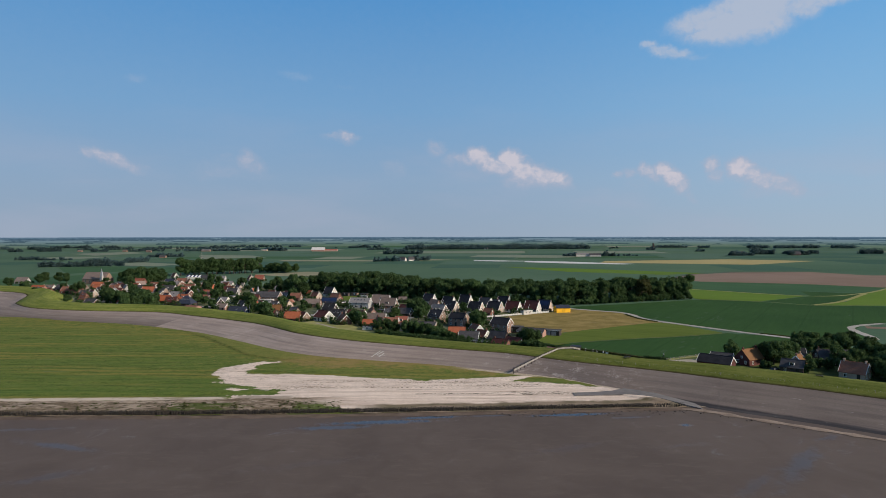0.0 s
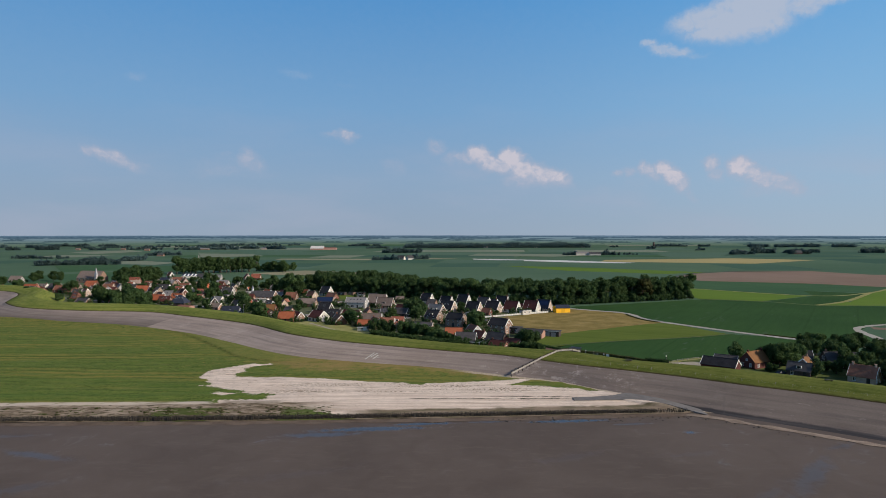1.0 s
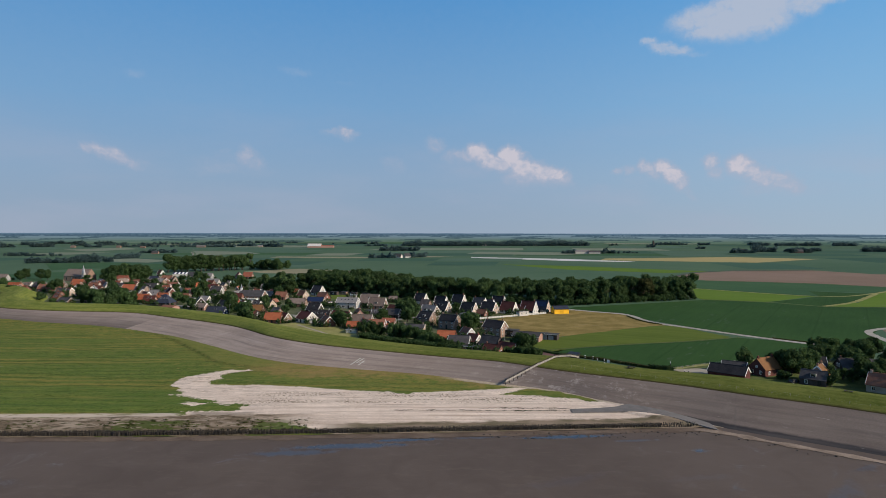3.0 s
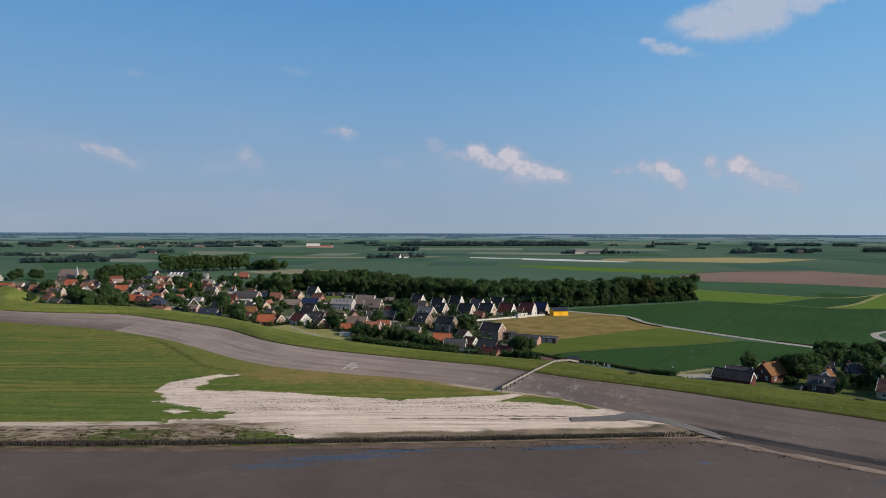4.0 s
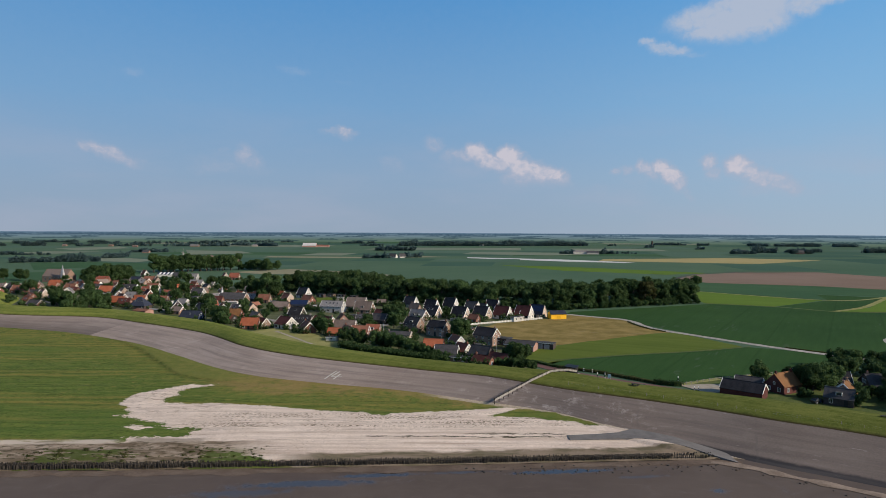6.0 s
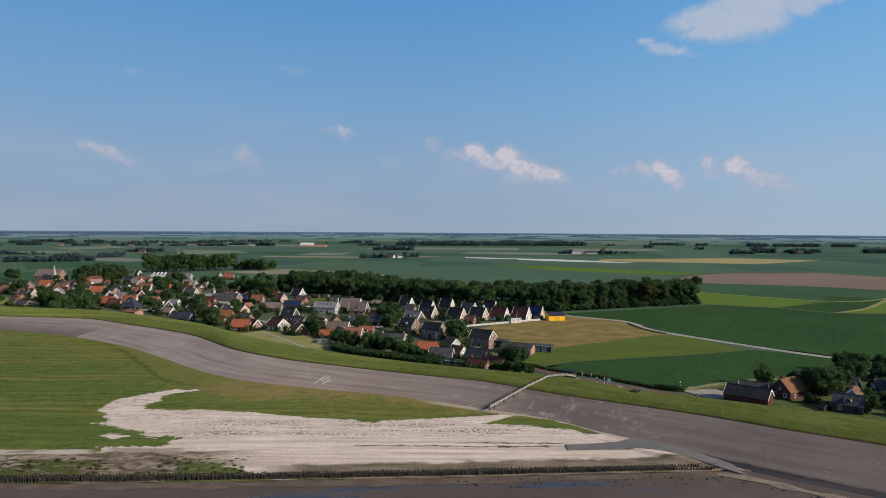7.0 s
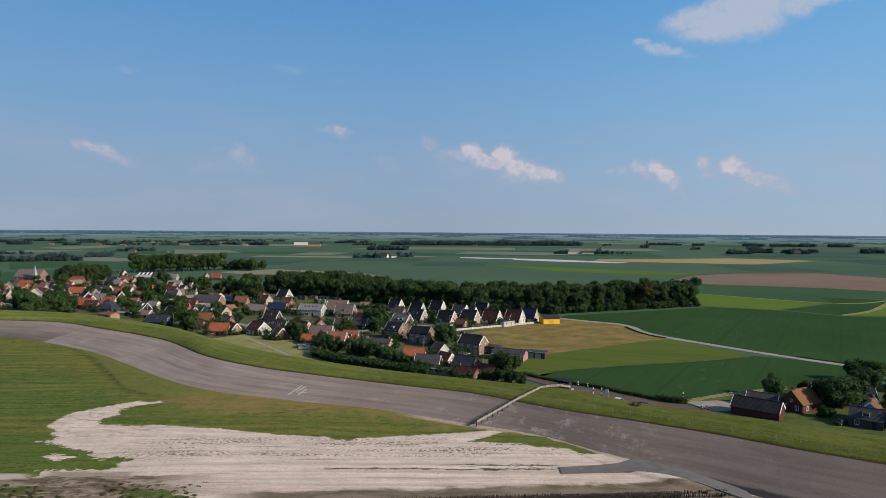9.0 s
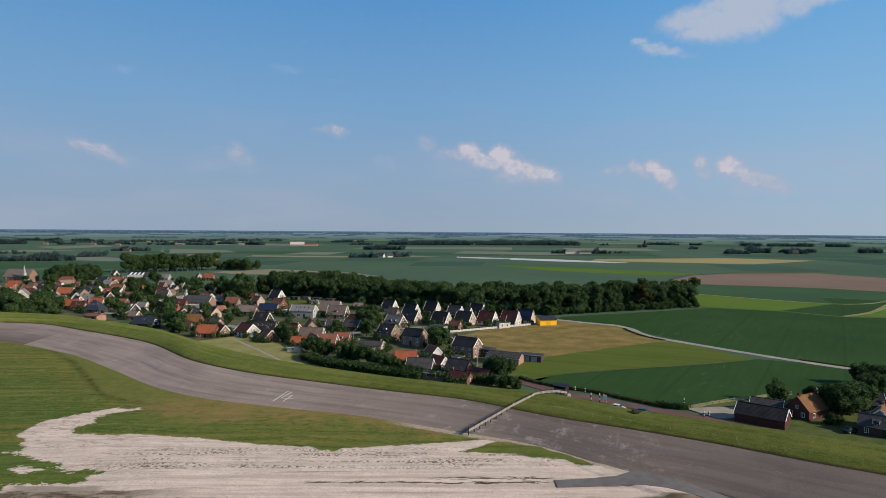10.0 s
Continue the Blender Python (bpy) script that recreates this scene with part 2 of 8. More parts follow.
MAT["wood_dark"] = two_tone("dark wet wood", (0.022, 0.019, 0.016), (0.060, 0.050, 0.040), 1.0, 6.0, 0.75, 0.4, 0.02)
MAT["white"] = two_tone("white paint", (0.72, 0.71, 0.68), (0.82, 0.81, 0.79), 0.8, 8.0, 0.5, 0.05, 0.01)
MAT["trim"] = two_tone("worn cream paint", (0.36, 0.345, 0.31), (0.52, 0.50, 0.46), 1.0, 7.0, 0.6, 0.1, 0.01)
MAT["black"] = two_tone("black paint", (0.012, 0.012, 0.013), (0.028, 0.028, 0.030), 1.2, 8.0, 0.5, 0.1, 0.01)
MAT["rail"] = two_tone("pale painted boards", (0.42, 0.41, 0.37), (0.58, 0.56, 0.51), 1.0, 9.0, 0.7, 0.2, 0.01)
BRICK = {
    "red": ((0.16, 0.072, 0.052), (0.225, 0.105, 0.075)),
    "brown": ((0.20, 0.130, 0.098), (0.28, 0.190, 0.142)),
    "buff": ((0.40, 0.305, 0.240), (0.50, 0.390, 0.310)),
    "pink": ((0.32, 0.185, 0.145), (0.42, 0.255, 0.205)),
    "white": ((0.50, 0.47, 0.42), (0.62, 0.59, 0.54)),
    "grey": ((0.30, 0.29, 0.28), (0.40, 0.385, 0.37)),
    "dark": ((0.045, 0.035, 0.032), (0.085, 0.065, 0.058)),
    "maroon": ((0.075, 0.026, 0.022), (0.110, 0.040, 0.034)),
    "blue": ((0.018, 0.032, 0.075), (0.03, 0.05, 0.11)),
    "yellow": ((0.80, 0.42, 0.02), (0.88, 0.49, 0.035)),
}
for key, (a, c) in BRICK.items():
    MAT["wall_" + key] = two_tone("wall " + key, a, c, 0.6, 9.0, 0.85, 0.35, 0.02, 0.25, jitter=0.12)


def tiles(name, a, c):
    """Roof tiles: courses that run with the height, mottled from tile to tile."""
    m, n, b = material(name, 0.78, spec=0.16)
    p = place_of(n)
    x, y, z = n.split(p)
    wave = n.math("SINE", n.math("MULTIPLY", z, 2 * math.pi / 0.24))
    broad, grain = n.noise(p, 0.5, 4.0), n.noise(p, 5.0, 3.0)
    f = n.span(n.math("ADD", n.math("MULTIPLY", broad, 0.55), n.math("MULTIPLY", grain, 0.45)), 0.33, 0.67)
    r = n.add("ShaderNodeObjectInfo").outputs["Random"]
    k = n.span(r, 0.0, 1.0, 0.85, 1.18, "LINEAR")
    n.wire(n.mix(1.0, n.mix(f, a, c), n.combine(k, k, k), "MULTIPLY"), b.inputs["Base Color"])
    bumps(n, b, n.math("ADD", wave, grain), 0.35, 0.04)
    return m


for key, a, c in (
    ("orange", (0.29, 0.086, 0.044), (0.38, 0.122, 0.062)), ("red", (0.23, 0.076, 0.050), (0.31, 0.112, 0.074)),
    ("ochre", (0.165, 0.082, 0.036), (0.235, 0.116, 0.052)), ("rust", (0.19, 0.082, 0.056), (0.26, 0.12, 0.08)),
    ("maroon", (0.085, 0.030, 0.026), (0.125, 0.045, 0.038)), ("brown", (0.150, 0.116, 0.102), (0.215, 0.168, 0.146)),
    ("grey", (0.165, 0.158, 0.158), (0.23, 0.22, 0.218)), ("pale", (0.40, 0.39, 0.38), (0.52, 0.51, 0.50)), ("dark", (0.042, 0.041, 0.045), (0.074, 0.072, 0.077)),
    ("black", (0.021, 0.021, 0.025), (0.040, 0.040, 0.046)), ("blue", (0.022, 0.028, 0.046), (0.036, 0.044, 0.068)),
):
    MAT["roof_" + key] = tiles("roof tiles " + key, a, c)

m, n, b = material("window glass", 0.08, spec=0.6)
b.inputs["Base Color"].default_value = (0.025, 0.03, 0.035, 1)
MAT["glass"] = m
m, n, b = material("solar cells", 0.2, spec=0.6)
b.inputs["Base Color"].default_value = (0.018, 0.032, 0.085, 1)
MAT["solar"] = m
MAT["lead"] = two_tone("grey lead", (0.24, 0.25, 0.27), (0.36, 0.37, 0.40), 1.0, 6.0, 0.6, 0.1, 0.01)
MAT["tar"] = two_tone("bitumen felt", (0.030, 0.030, 0.032), (0.060, 0.060, 0.062), 0.5, 5.0, 0.8, 0.2, 0.02)
MAT["car_white"] = two_tone("white car paint", (0.72, 0.73, 0.74), (0.78, 0.78, 0.79), 0.5, 3.0, 0.25, 0.0, 0.01, 0.6)
MAT["car_blue"] = two_tone("dark blue car paint", (0.016, 0.018, 0.022), (0.026, 0.028, 0.034), 0.5, 3.0, 0.25, 0.0, 0.01, 0.6)
MAT["rubber"] = two_tone("rubber", (0.012, 0.012, 0.012), (0.022, 0.022, 0.022), 2.0, 9.0, 0.8, 0.1, 0.01)
MAT["bark"] = two_tone("bark", (0.05, 0.04, 0.03), (0.11, 0.09, 0.07), 1.5, 7.0, 0.9, 0.6, 0.05)


def leafage(name, a, c, tip):
    m, n, b = material(name, 0.75, spec=0.10)
    isle = n.add("ShaderNodeNewGeometry").outputs["Random Per Island"]
    r = n.add("ShaderNodeObjectInfo").outputs["Random"]
    broad = n.noise(place_of(n), 0.22, 3.0)
    f = n.math("ADD", n.math("MULTIPLY", isle, 0.5), n.math("MULTIPLY", broad, 0.5))
    col = n.mix(n.span(f, 0.2, 0.8), a, c)
    col = n.mix(n.span(isle, 0.80, 1.0, 0.0, 0.6), col, tip)
    k = n.span(r, 0.0, 1.0, 0.75, 1.25, "LINEAR")
    n.wire(n.mix(1.0, col, n.combine(k, k, n.math("MULTIPLY", k, 0.95)), "MULTIPLY"), b.inputs["Base Color"])
    # thin leaves let light through
    thin = n.add("ShaderNodeBsdfTranslucent")
    n.wire(b.inputs["Base Color"].links[0].from_socket, thin.inputs[0])
    both = n.add("ShaderNodeMixShader")
    both.inputs[0].default_value = 0.42
    n.wire(b.outputs[0], both.inputs[1])
    n.wire(thin.outputs[0], both.inputs[2])
    n.wire(both.outputs[0], m.node_tree.nodes["Material Output"].inputs[0])
    return m


MAT["leaf"] = leafage("summer leaves", (0.044, 0.084, 0.034), (0.080, 0.130, 0.048), (0.106, 0.160, 0.060))
MAT["leaf_dark"] = leafage("dark leaves", (0.036, 0.070, 0.028), (0.064, 0.108, 0.040), (0.092, 0.142, 0.052))
MAT["leaf_olive"] = leafage("olive leaves", (0.045, 0.055, 0.020), (0.085, 0.090, 0.034), (0.12, 0.12, 0.05))
# far foliage with aerial haze put into its colour: paler and bluer
MAT["leaf_hazed"] = leafage("hazed leaves of the far groves", (0.066, 0.112, 0.124), (0.084, 0.134, 0.138), (0.090, 0.140, 0.138))

# ---------------------------------------------------------------- tools for meshes
class Shape:
    """Collects vertices and faces of one mesh."""

    def __init__(self):
        self.v, self.f = [], []

    def poly(self, verts, faces):
        k = len(self.v)
        self.v += [tuple(p) for p in verts]
        self.f += [tuple(i + k for i in q) for q in faces]
        return self

    def box(self, x0, x1, y0, y1, z0, z1, m=None):
        vs = [Vector(p) for p in ((x0, y0, z0), (x1, y0, z0), (x1, y1, z0), (x0, y1, z0), (x0, y0, z1), (x1, y0, z1), (x1, y1, z1), (x0, y1, z1))]
        if m is not None:
            vs = [m @ p for p in vs]
        return self.poly(vs, ((0, 3, 2, 1), (4, 5, 6, 7), (0, 1, 5, 4), (1, 2, 6, 5), (2, 3, 7, 6), (3, 0, 4, 7)))

    def tube(self, a, b, ra, rb, n=7):
        a, b = Vector(a), Vector(b)
        q = (b - a).to_track_quat("Z", "Y")
        ring = [q @ Vector((math.cos(2 * math.pi * i / n), math.sin(2 * math.pi * i / n), 0)) for i in range(n)]
        vs = [a + r * ra for r in ring] + [b + r * rb for r in ring]
        fs = [(i, (i + 1) % n, n + (i + 1) % n, n + i) for i in range(n)] + [tuple(range(n - 1, -1, -1)), tuple(range(n, 2 * n))]
        return self.poly(vs, fs)

    def mesh(self, name, mat=None, smooth=False):
        me = bpy.data.meshes.new(name)
        me.from_pydata(self.v, [], self.f)
        if mat:
            me.materials.append(MAT[mat] if isinstance(mat, str) else mat)
        if smooth:
            me.polygons.foreach_set("use_smooth", [True] * len(me.polygons))
        me.update()
        return me


def part(name, shape, mat, parent, label="", smooth=False):
    """One mesh object under a thing or a part; shape may be a ready mesh."""
    ob = new(name, shape if isinstance(shape, bpy.types.Mesh) else shape.mesh(name, mat, smooth))
    ob.parent = parent
    return tagged(ob, label)


def thing(name, m, label, category, group="", kind=""):
    ob = new(name)
    ob.empty_display_size = 0.5
    ob.matrix_world = m
    return tagged(ob, label, category, group, kind)


def at(x, y, z=0.0, turn=0.0):
    return pose(x, y, z, 0, 0, turn)


def smooth_line(pts, step=4.0):
    """A Catmull-Rom line through the points, at about even steps."""
    p = [Vector(q) for q in pts]
    p = [p[0] * 2 - p[1]] + p + [p[-1] * 2 - p[-2]]
    out = []
    for a, b, c, d in zip(p, p[1:], p[2:], p[3:]):
        n = max(1, int((c - b).length / step))
        for i in range(n):
            t = i / n
            out.append(0.5 * (2 * b + (c - a) * t + (2 * a - 5 * b + 4 * c - d) * t * t + (3 * b - a - 3 * c + d) * t ** 3))
    return out + [p[-2]]


def sheet(name, outline, z, mat, label, category, wobble=0.0, step=6.0, kind="structure", curved=False):
    """A level piece of ground with the given outline, its edge slightly uneven."""
    ring = outline + [outline[0]]
    pts = smooth_line(ring, step)[:-1] if curved else []
    if not curved:
        for a, b in zip(ring, ring[1:]):
            a, b = Vector(a), Vector(b)
            n = max(1, min(60, int((b - a).length / step)))
            pts += [a.lerp(b, i / n) for i in range(n)]
    bm = bmesh.new()
    vs = []
    for p in pts:
        w = noise.noise_vector((p.x * 0.09, p.y * 0.09, 3.3)) * wobble
        vs.append(bm.verts.new((p.x + w.x, p.y + w.y, z)))
    f = bm.faces.new(vs)
    f.normal_update()
    if f.normal.z < 0:
        f.normal_flip()
    bmesh.ops.triangulate(bm, faces=[f])
    me = bpy.data.meshes.new(name)
    bm.to_mesh(me)
    bm.free()
    me.materials.append(MAT[mat])
    return tagged(new(name, me), label, category, kind=kind)


def ribbon(name, pts, width, z, mat, label, category, step=4.0, kind="structure", wobble=0.0):
    """A road or path along a line."""
    line = smooth_line(pts, step)
    s = Shape()
    for i, p in enumerate(line):
        d = (line[min(i + 1, len(line) - 1)] - line[max(i - 1, 0)]).normalized()
        nrm = Vector((-d.y, d.x))
        w = width / 2 + wobble * noise.noise((p.x * 0.3, p.y * 0.3, 1.0))
        s.v += [(*(p + nrm * w), z), (*(p - nrm * w), z)]
        if i:
            k = 2 * i
            s.f.append((k - 2, k - 1, k + 1, k))
    return tagged(new(name, s.mesh(name, mat)), label, category, kind=kind)


# ---------------------------------------------------------------- ground, dike, foreshore
# lower and upper edge of the asphalt and the dike's seaward crest line, station by station
LOW = [(-1500, 1080), (-800, 690), (-470, 470), (-370, 428), (-320, 408), (-285, 394), (-262, 386), (-240, 378), (-215, 367), (-172, 352), (-130, 327),
       (-101, 302), (-74, 276), (-55, 262), (-28, 251), (-2, 242), (20, 231), (42, 218.5), (57, 202), (70, 193), (84, 181.5), (96, 173), (113, 159.5), (190, 95), (410, -82), (1500, -895)]
HIGH = [(-1530, 1180), (-850, 790), (-480, 572), (-364, 519), (-325, 492), (-300, 447), (-287, 424), (-258, 398), (-218, 384), (-172, 377), (-140, 358),
        (-98, 328.5), (-69, 296), (-45, 277.5), (-20, 264.5), (4, 253.5), (25, 244.5), (45, 229.5), (62, 219.5), (78, 209.5), (92, 198.8), (105, 190), (124, 175), (200, 113), (420, -62), (1510, -880)]
CREST = [(-1535, 1192), (-855, 802), (-482, 584), (-360, 531), (-313, 498), (-288, 453), (-273, 430), (-250, 409), (-221, 397), (-174, 386), (-144, 370),
         (-101, 340), (-66, 306.5), (-40, 286), (-15, 271.5), (8, 260), (29, 250.5), (47, 243), (65, 228), (80.5, 217.5), (95.5, 206.8), (109, 198), (129, 182.5), (206, 122), (427, -53), (1515, -868)]


def stations(line, per=8):
    p = [Vector(q) for q in line]
    p = [p[0] * 2 - p[1]] + p + [p[-1] * 2 - p[-2]]
    out = []
    for a, b, c, d in zip(p, p[1:], p[2:], p[3:]):
        for i in range(per):
            t = i / per
            out.append(0.5 * (2 * b + (c - a) * t + (2 * a - 5 * b + 4 * c - d) * t * t + (3 * b - a - 3 * c + d) * t ** 3))
    return out + [p[-2]]


low, high, crest = stations(LOW), stations(HIGH), stations(CREST)
COUNT = len(low)
back, toe = [], []
for i in range(COUNT):
    d = (crest[min(i + 2, COUNT - 1)] - crest[max(i - 2, 0)]).normalized()
    nrm = Vector((-d.y, d.x))
    back.append(crest[i] + nrm * 3.0)
    toe.append(crest[i] + nrm * 17.0)
Z_LOW, Z_HIGH = 0.2, 4.0


def crest_height(x):
    """Crest height fitted to the camera's view; lowest where the fence crosses it."""
    return float(np.interp(x, (-100, -60, -20, 0, 72, 92, 120), (7.0, 6.3, 5.65, 5.5, 5.55, 6.2, 6.4)))


def loft(name, rows, mat, label, category, smooth=True):
    """A skin over rows of points, which all have the same length."""
    s = Shape()
    k = len(rows[0])
    for row in rows:
        s.v += [tuple(p) for p in row]
    for j in range(len(rows) - 1):
        for i in range(k - 1):
            a = j * k + i
            s.f.append((a, a + 1, a + k + 1, a + k))
    me = s.mesh(name, mat, smooth)
    run = np.cumsum([0.0] + [math.hypot(b[0] - a[0], b[1] - a[1]) for a, b in zip(rows[0], rows[0][1:])])
    for key, val in (("along", np.tile(run, len(rows))), ("across", np.repeat(np.linspace(0, 1, len(rows)), k))):
        me.attributes.new(key, "FLOAT", "POINT").data.foreach_set("value", val.astype(np.float32))
    return tagged(new(name, me), label, category, kind="structure")


def attribute(n, key):
    a = n.add("ShaderNodeAttribute")
    a.attribute_name = key
    return a.outputs["Fac"]


def lane(line, z, amp=0.0):
    return [(p.x, p.y, z + amp * noise.noise((p.x * 0.05, p.y * 0.05, z))) for p in line]


def between(a, b, t):
    return [p.lerp(q, t) for p, q in zip(a, b)]


# asphalt facing of the dike
m, n, b = material("asphalt revetment", 0.85, spec=0.12)
p = place_of(n)
x, y, z = n.split(p)
broad, mid, grain = n.noise(p, 0.035, 4.0), n.noise(p, 0.22, 5.0, 0.6, 0.4), n.noise(p, 2.5, 4.0, 0.65)
f = n.span(n.math("ADD", n.math("MULTIPLY", broad, 0.6), n.math("MULTIPLY", grain, 0.4)), 0.36, 0.64)
col = n.mix(f, (0.158, 0.134, 0.119), (0.210, 0.182, 0.163))
# lime bloom on the worn courses, and the dark wet foot
bloom = n.math("MULTIPLY", n.span(mid, 0.52, 0.68), n.span(n.noise(p, 0.05, 2.0), 0.44, 0.62))
near_fence = n.math("MULTIPLY", n.span(x, 5.0, 22.0), n.span(x, 52.0, 75.0, 1.0, 0.0))
col = n.mix(n.math("MULTIPLY", bloom, n.span(near_fence, 0.0, 1.0, 0.16, 0.75)), col, (0.36, 0.33, 0.30))
# sunlight put into the colour: brighter to the west, dimmer to the east
sun_grade = n.span(n.math("ADD", x, n.math("MULTIPLY", n.math("SUBTRACT", broad, 0.5), 60.0)), -60.0, 95.0)
col = n.mix(1.0, col, n.mix(sun_grade, (1.72, 1.64, 1.60), (0.85, 0.82, 0.81)), "MULTIPLY")
wet = n.span(n.math("ADD", z, n.math("MULTIPLY", mid, 0.5)), -0.30, -0.02, 1.0, 0.0)
east = n.span(x, 48.0, 66.0)
col = n.mix(n.math("MULTIPLY", n.math("MULTIPLY", wet, east), 0.93), col, (0.036, 0.036, 0.040))
streak = n.span(n.noise(n.vmath("MULTIPLY", p, (0.03, 0.03, 2.2)), 1.0, 3.0), 0.5, 0.66)
col = n.mix(n.math("MULTIPLY", streak, 0.30), col, (0.105, 0.092, 0.088))
old = n.math("MULTIPLY", n.span(n.math("SUBTRACT", x, n.math("MULTIPLY", y, 0.55)), -346.0, -345.0, 1.0, 0.0), n.span(z, 0.0, 3.4, 0.9, 0.25))
col = n.mix(n.math("MULTIPLY", old, 0.9), col, (0.112, 0.092, 0.082))
vein = n.math("MULTIPLY", n.span(n.math("ABSOLUTE", n.math("SUBTRACT", n.noise(p, 0.35, 5.0, 0.7, 0.6), 0.5)), 0.008, 0.035, 1.0, 0.0), n.math("MULTIPLY", near_fence, n.span(mid, 0.50, 0.62)))
col = n.mix(n.math("MULTIPLY", vein, 0.42), col, (0.46, 0.42, 0.39))
# rolled lanes along the slope, cross joints, worn pale scars
lanes = n.noise(n.combine(n.math("MULTIPLY", attribute(n, "along"), 0.022), n.math("MULTIPLY", attribute(n, "across"), 9.0), 0), 1.0, 4.0, 0.6)
col = n.mix(1.0, col, n.mix(n.span(lanes, 0.36, 0.64), (0.90, 0.89, 0.89), (1.10, 1.10, 1.10)), "MULTIPLY")
joint = n.math("ABSOLUTE", n.math("SUBTRACT", n.math("FRACT", n.math("DIVIDE", n.math("ADD", attribute(n, "along"), n.math("MULTIPLY", mid, 1.2)), 27.0)), 0.5))
col = n.mix(n.math("MULTIPLY", n.span(joint, 0.006, 0.016, 1.0, 0.0), n.span(n.noise(p, 0.09, 3.0), 0.48, 0.66, 0.0, 0.22)), col, (0.105, 0.092, 0.088))
scar = n.span(n.noise(n.combine(n.math("MULTIPLY", attribute(n, "along"), 0.16), n.math("MULTIPLY", attribute(n, "across"), 26.0), 5.0), 1.0, 4.0, 0.68, 0.4), 0.64, 0.72)
col = n.mix(n.math("MULTIPLY", scar, 0.45), col, (0.42, 0.385, 0.36))
n.wire(col, b.inputs["Base Color"])
bumps(n, b, grain, 0.3, 0.04)
MAT["asphalt"] = m
def slope_row(t):
    """The asphalt at the share t of its slope; its foot lies lower where it meets the open mud."""
    out = []
    for p, q in zip(low, high):
        k = min(1.0, max(0.0, (p.x - 48) / 18))
        foot = Z_LOW - 1.12 * k * k * (3 - 2 * k)
        w = p.lerp(q, t)
        out.append((w.x, w.y, foot + (Z_HIGH - foot) * t + 0.05 * noise.noise((w.x * 0.05, w.y * 0.05, t))))
    return out


loft("dike_asphalt_facing", [slope_row(t) for t in (-0.08, 0, 0.07, 0.2, 0.4, 0.6, 0.8, 1)],
     "asphalt", "grey asphalt facing of the sea dike", "sea dike")
# turf of the bank: mown in long streaks, with darker clumps, pale hay and worn spots
m, n, b = material("dike turf", 0.92, spec=0.04)
p = place_of(n)
x, y, z = n.split(p)
broad, mid, grain = n.noise(p, 0.06, 4.0), n.noise(p, 0.35, 5.0, 0.65, 0.4), n.noise(p, 1.8, 4.0, 0.65)
mown = n.noise(n.combine(n.math("MULTIPLY", attribute(n, "along"), 0.03), n.math("MULTIPLY", attribute(n, "across"), 15.0), 0), 1.0, 4.0, 0.6)
f = n.math("ADD", n.math("MULTIPLY", mown, 0.45), n.math("ADD", n.math("MULTIPLY", mid, 0.30), n.math("MULTIPLY", grain, 0.25)))
col = n.mix(n.span(f, 0.36, 0.64), (0.070, 0.098, 0.018), (0.155, 0.172, 0.044))
col = n.mix(n.math("MULTIPLY", n.span(mid, 0.58, 0.70), 0.45), col, (0.045, 0.070, 0.014))
hay = n.math("MULTIPLY", n.span(n.noise(n.combine(n.math("MULTIPLY", attribute(n, "along"), 0.12), n.math("MULTIPLY", attribute(n, "across"), 30.0), 8.0), 1.0, 4.0, 0.66), 0.60, 0.72), n.span(broad, 0.40, 0.60))
col = n.mix(n.math("MULTIPLY", hay, 0.55), col, (0.285, 0.250, 0.105))
# turf lightened westwards, standing in for sun the slope lacks
k = n.span(n.math("ADD", x, n.math("MULTIPLY", n.math("SUBTRACT", broad, 0.5), 90.0)), -110.0, 60.0, 1.36, 0.96)
col = n.mix(1.0, col, n.combine(n.math("MULTIPLY", k, 1.02), k, k), "MULTIPLY")
# dark soil line above the asphalt, the turf edge's shadow painted in
rim = n.span(n.math("ADD", attribute(n, "across"), n.math("MULTIPLY", n.math("SUBTRACT", mid, 0.5), 0.05)), 0.10, 0.16, 1.0, 0.0)
col = n.mix(n.math("MULTIPLY", rim, 0.85), col, (0.050, 0.036, 0.020))
n.wire(col, b.inputs["Base Color"])
bumps(n, b, n.math("ADD", grain, mid), 0.7, 0.22)
MAT["dike_turf"] = m
# grassed top and landward slope
def bank_row(line, share, fall=0.0, amp=0.12):
    """The bank at the share of its rise from asphalt to crest, or of its fall behind it."""
    out = []
    for p in line:
        top = crest_height(p.x)
        z = top * (1 - fall) ** 1.15 + 0.06 if fall else Z_HIGH + (top - Z_HIGH) * share
        out.append((p.x, p.y, z + amp * noise.noise((p.x * 0.05, p.y * 0.05, 3 * share + fall))))
    return out


rows = [lane(high, Z_HIGH - 0.15, 0.03), lane(between(high, crest, 0.05), Z_HIGH + 0.22, 0.05), bank_row(between(high, crest, 0.5), 0.60), bank_row(crest, 1.0), bank_row(back, 1.02)]
rows += [bank_row(between(back, toe, t), 1.0, t, 0.12 if t < 0.9 else 0.0) for t in (0.25, 0.5, 0.75, 1.0)]
loft("dike_grass_bank", rows, "dike_turf", "green mown grass bank on top of the dike", "sea dike")

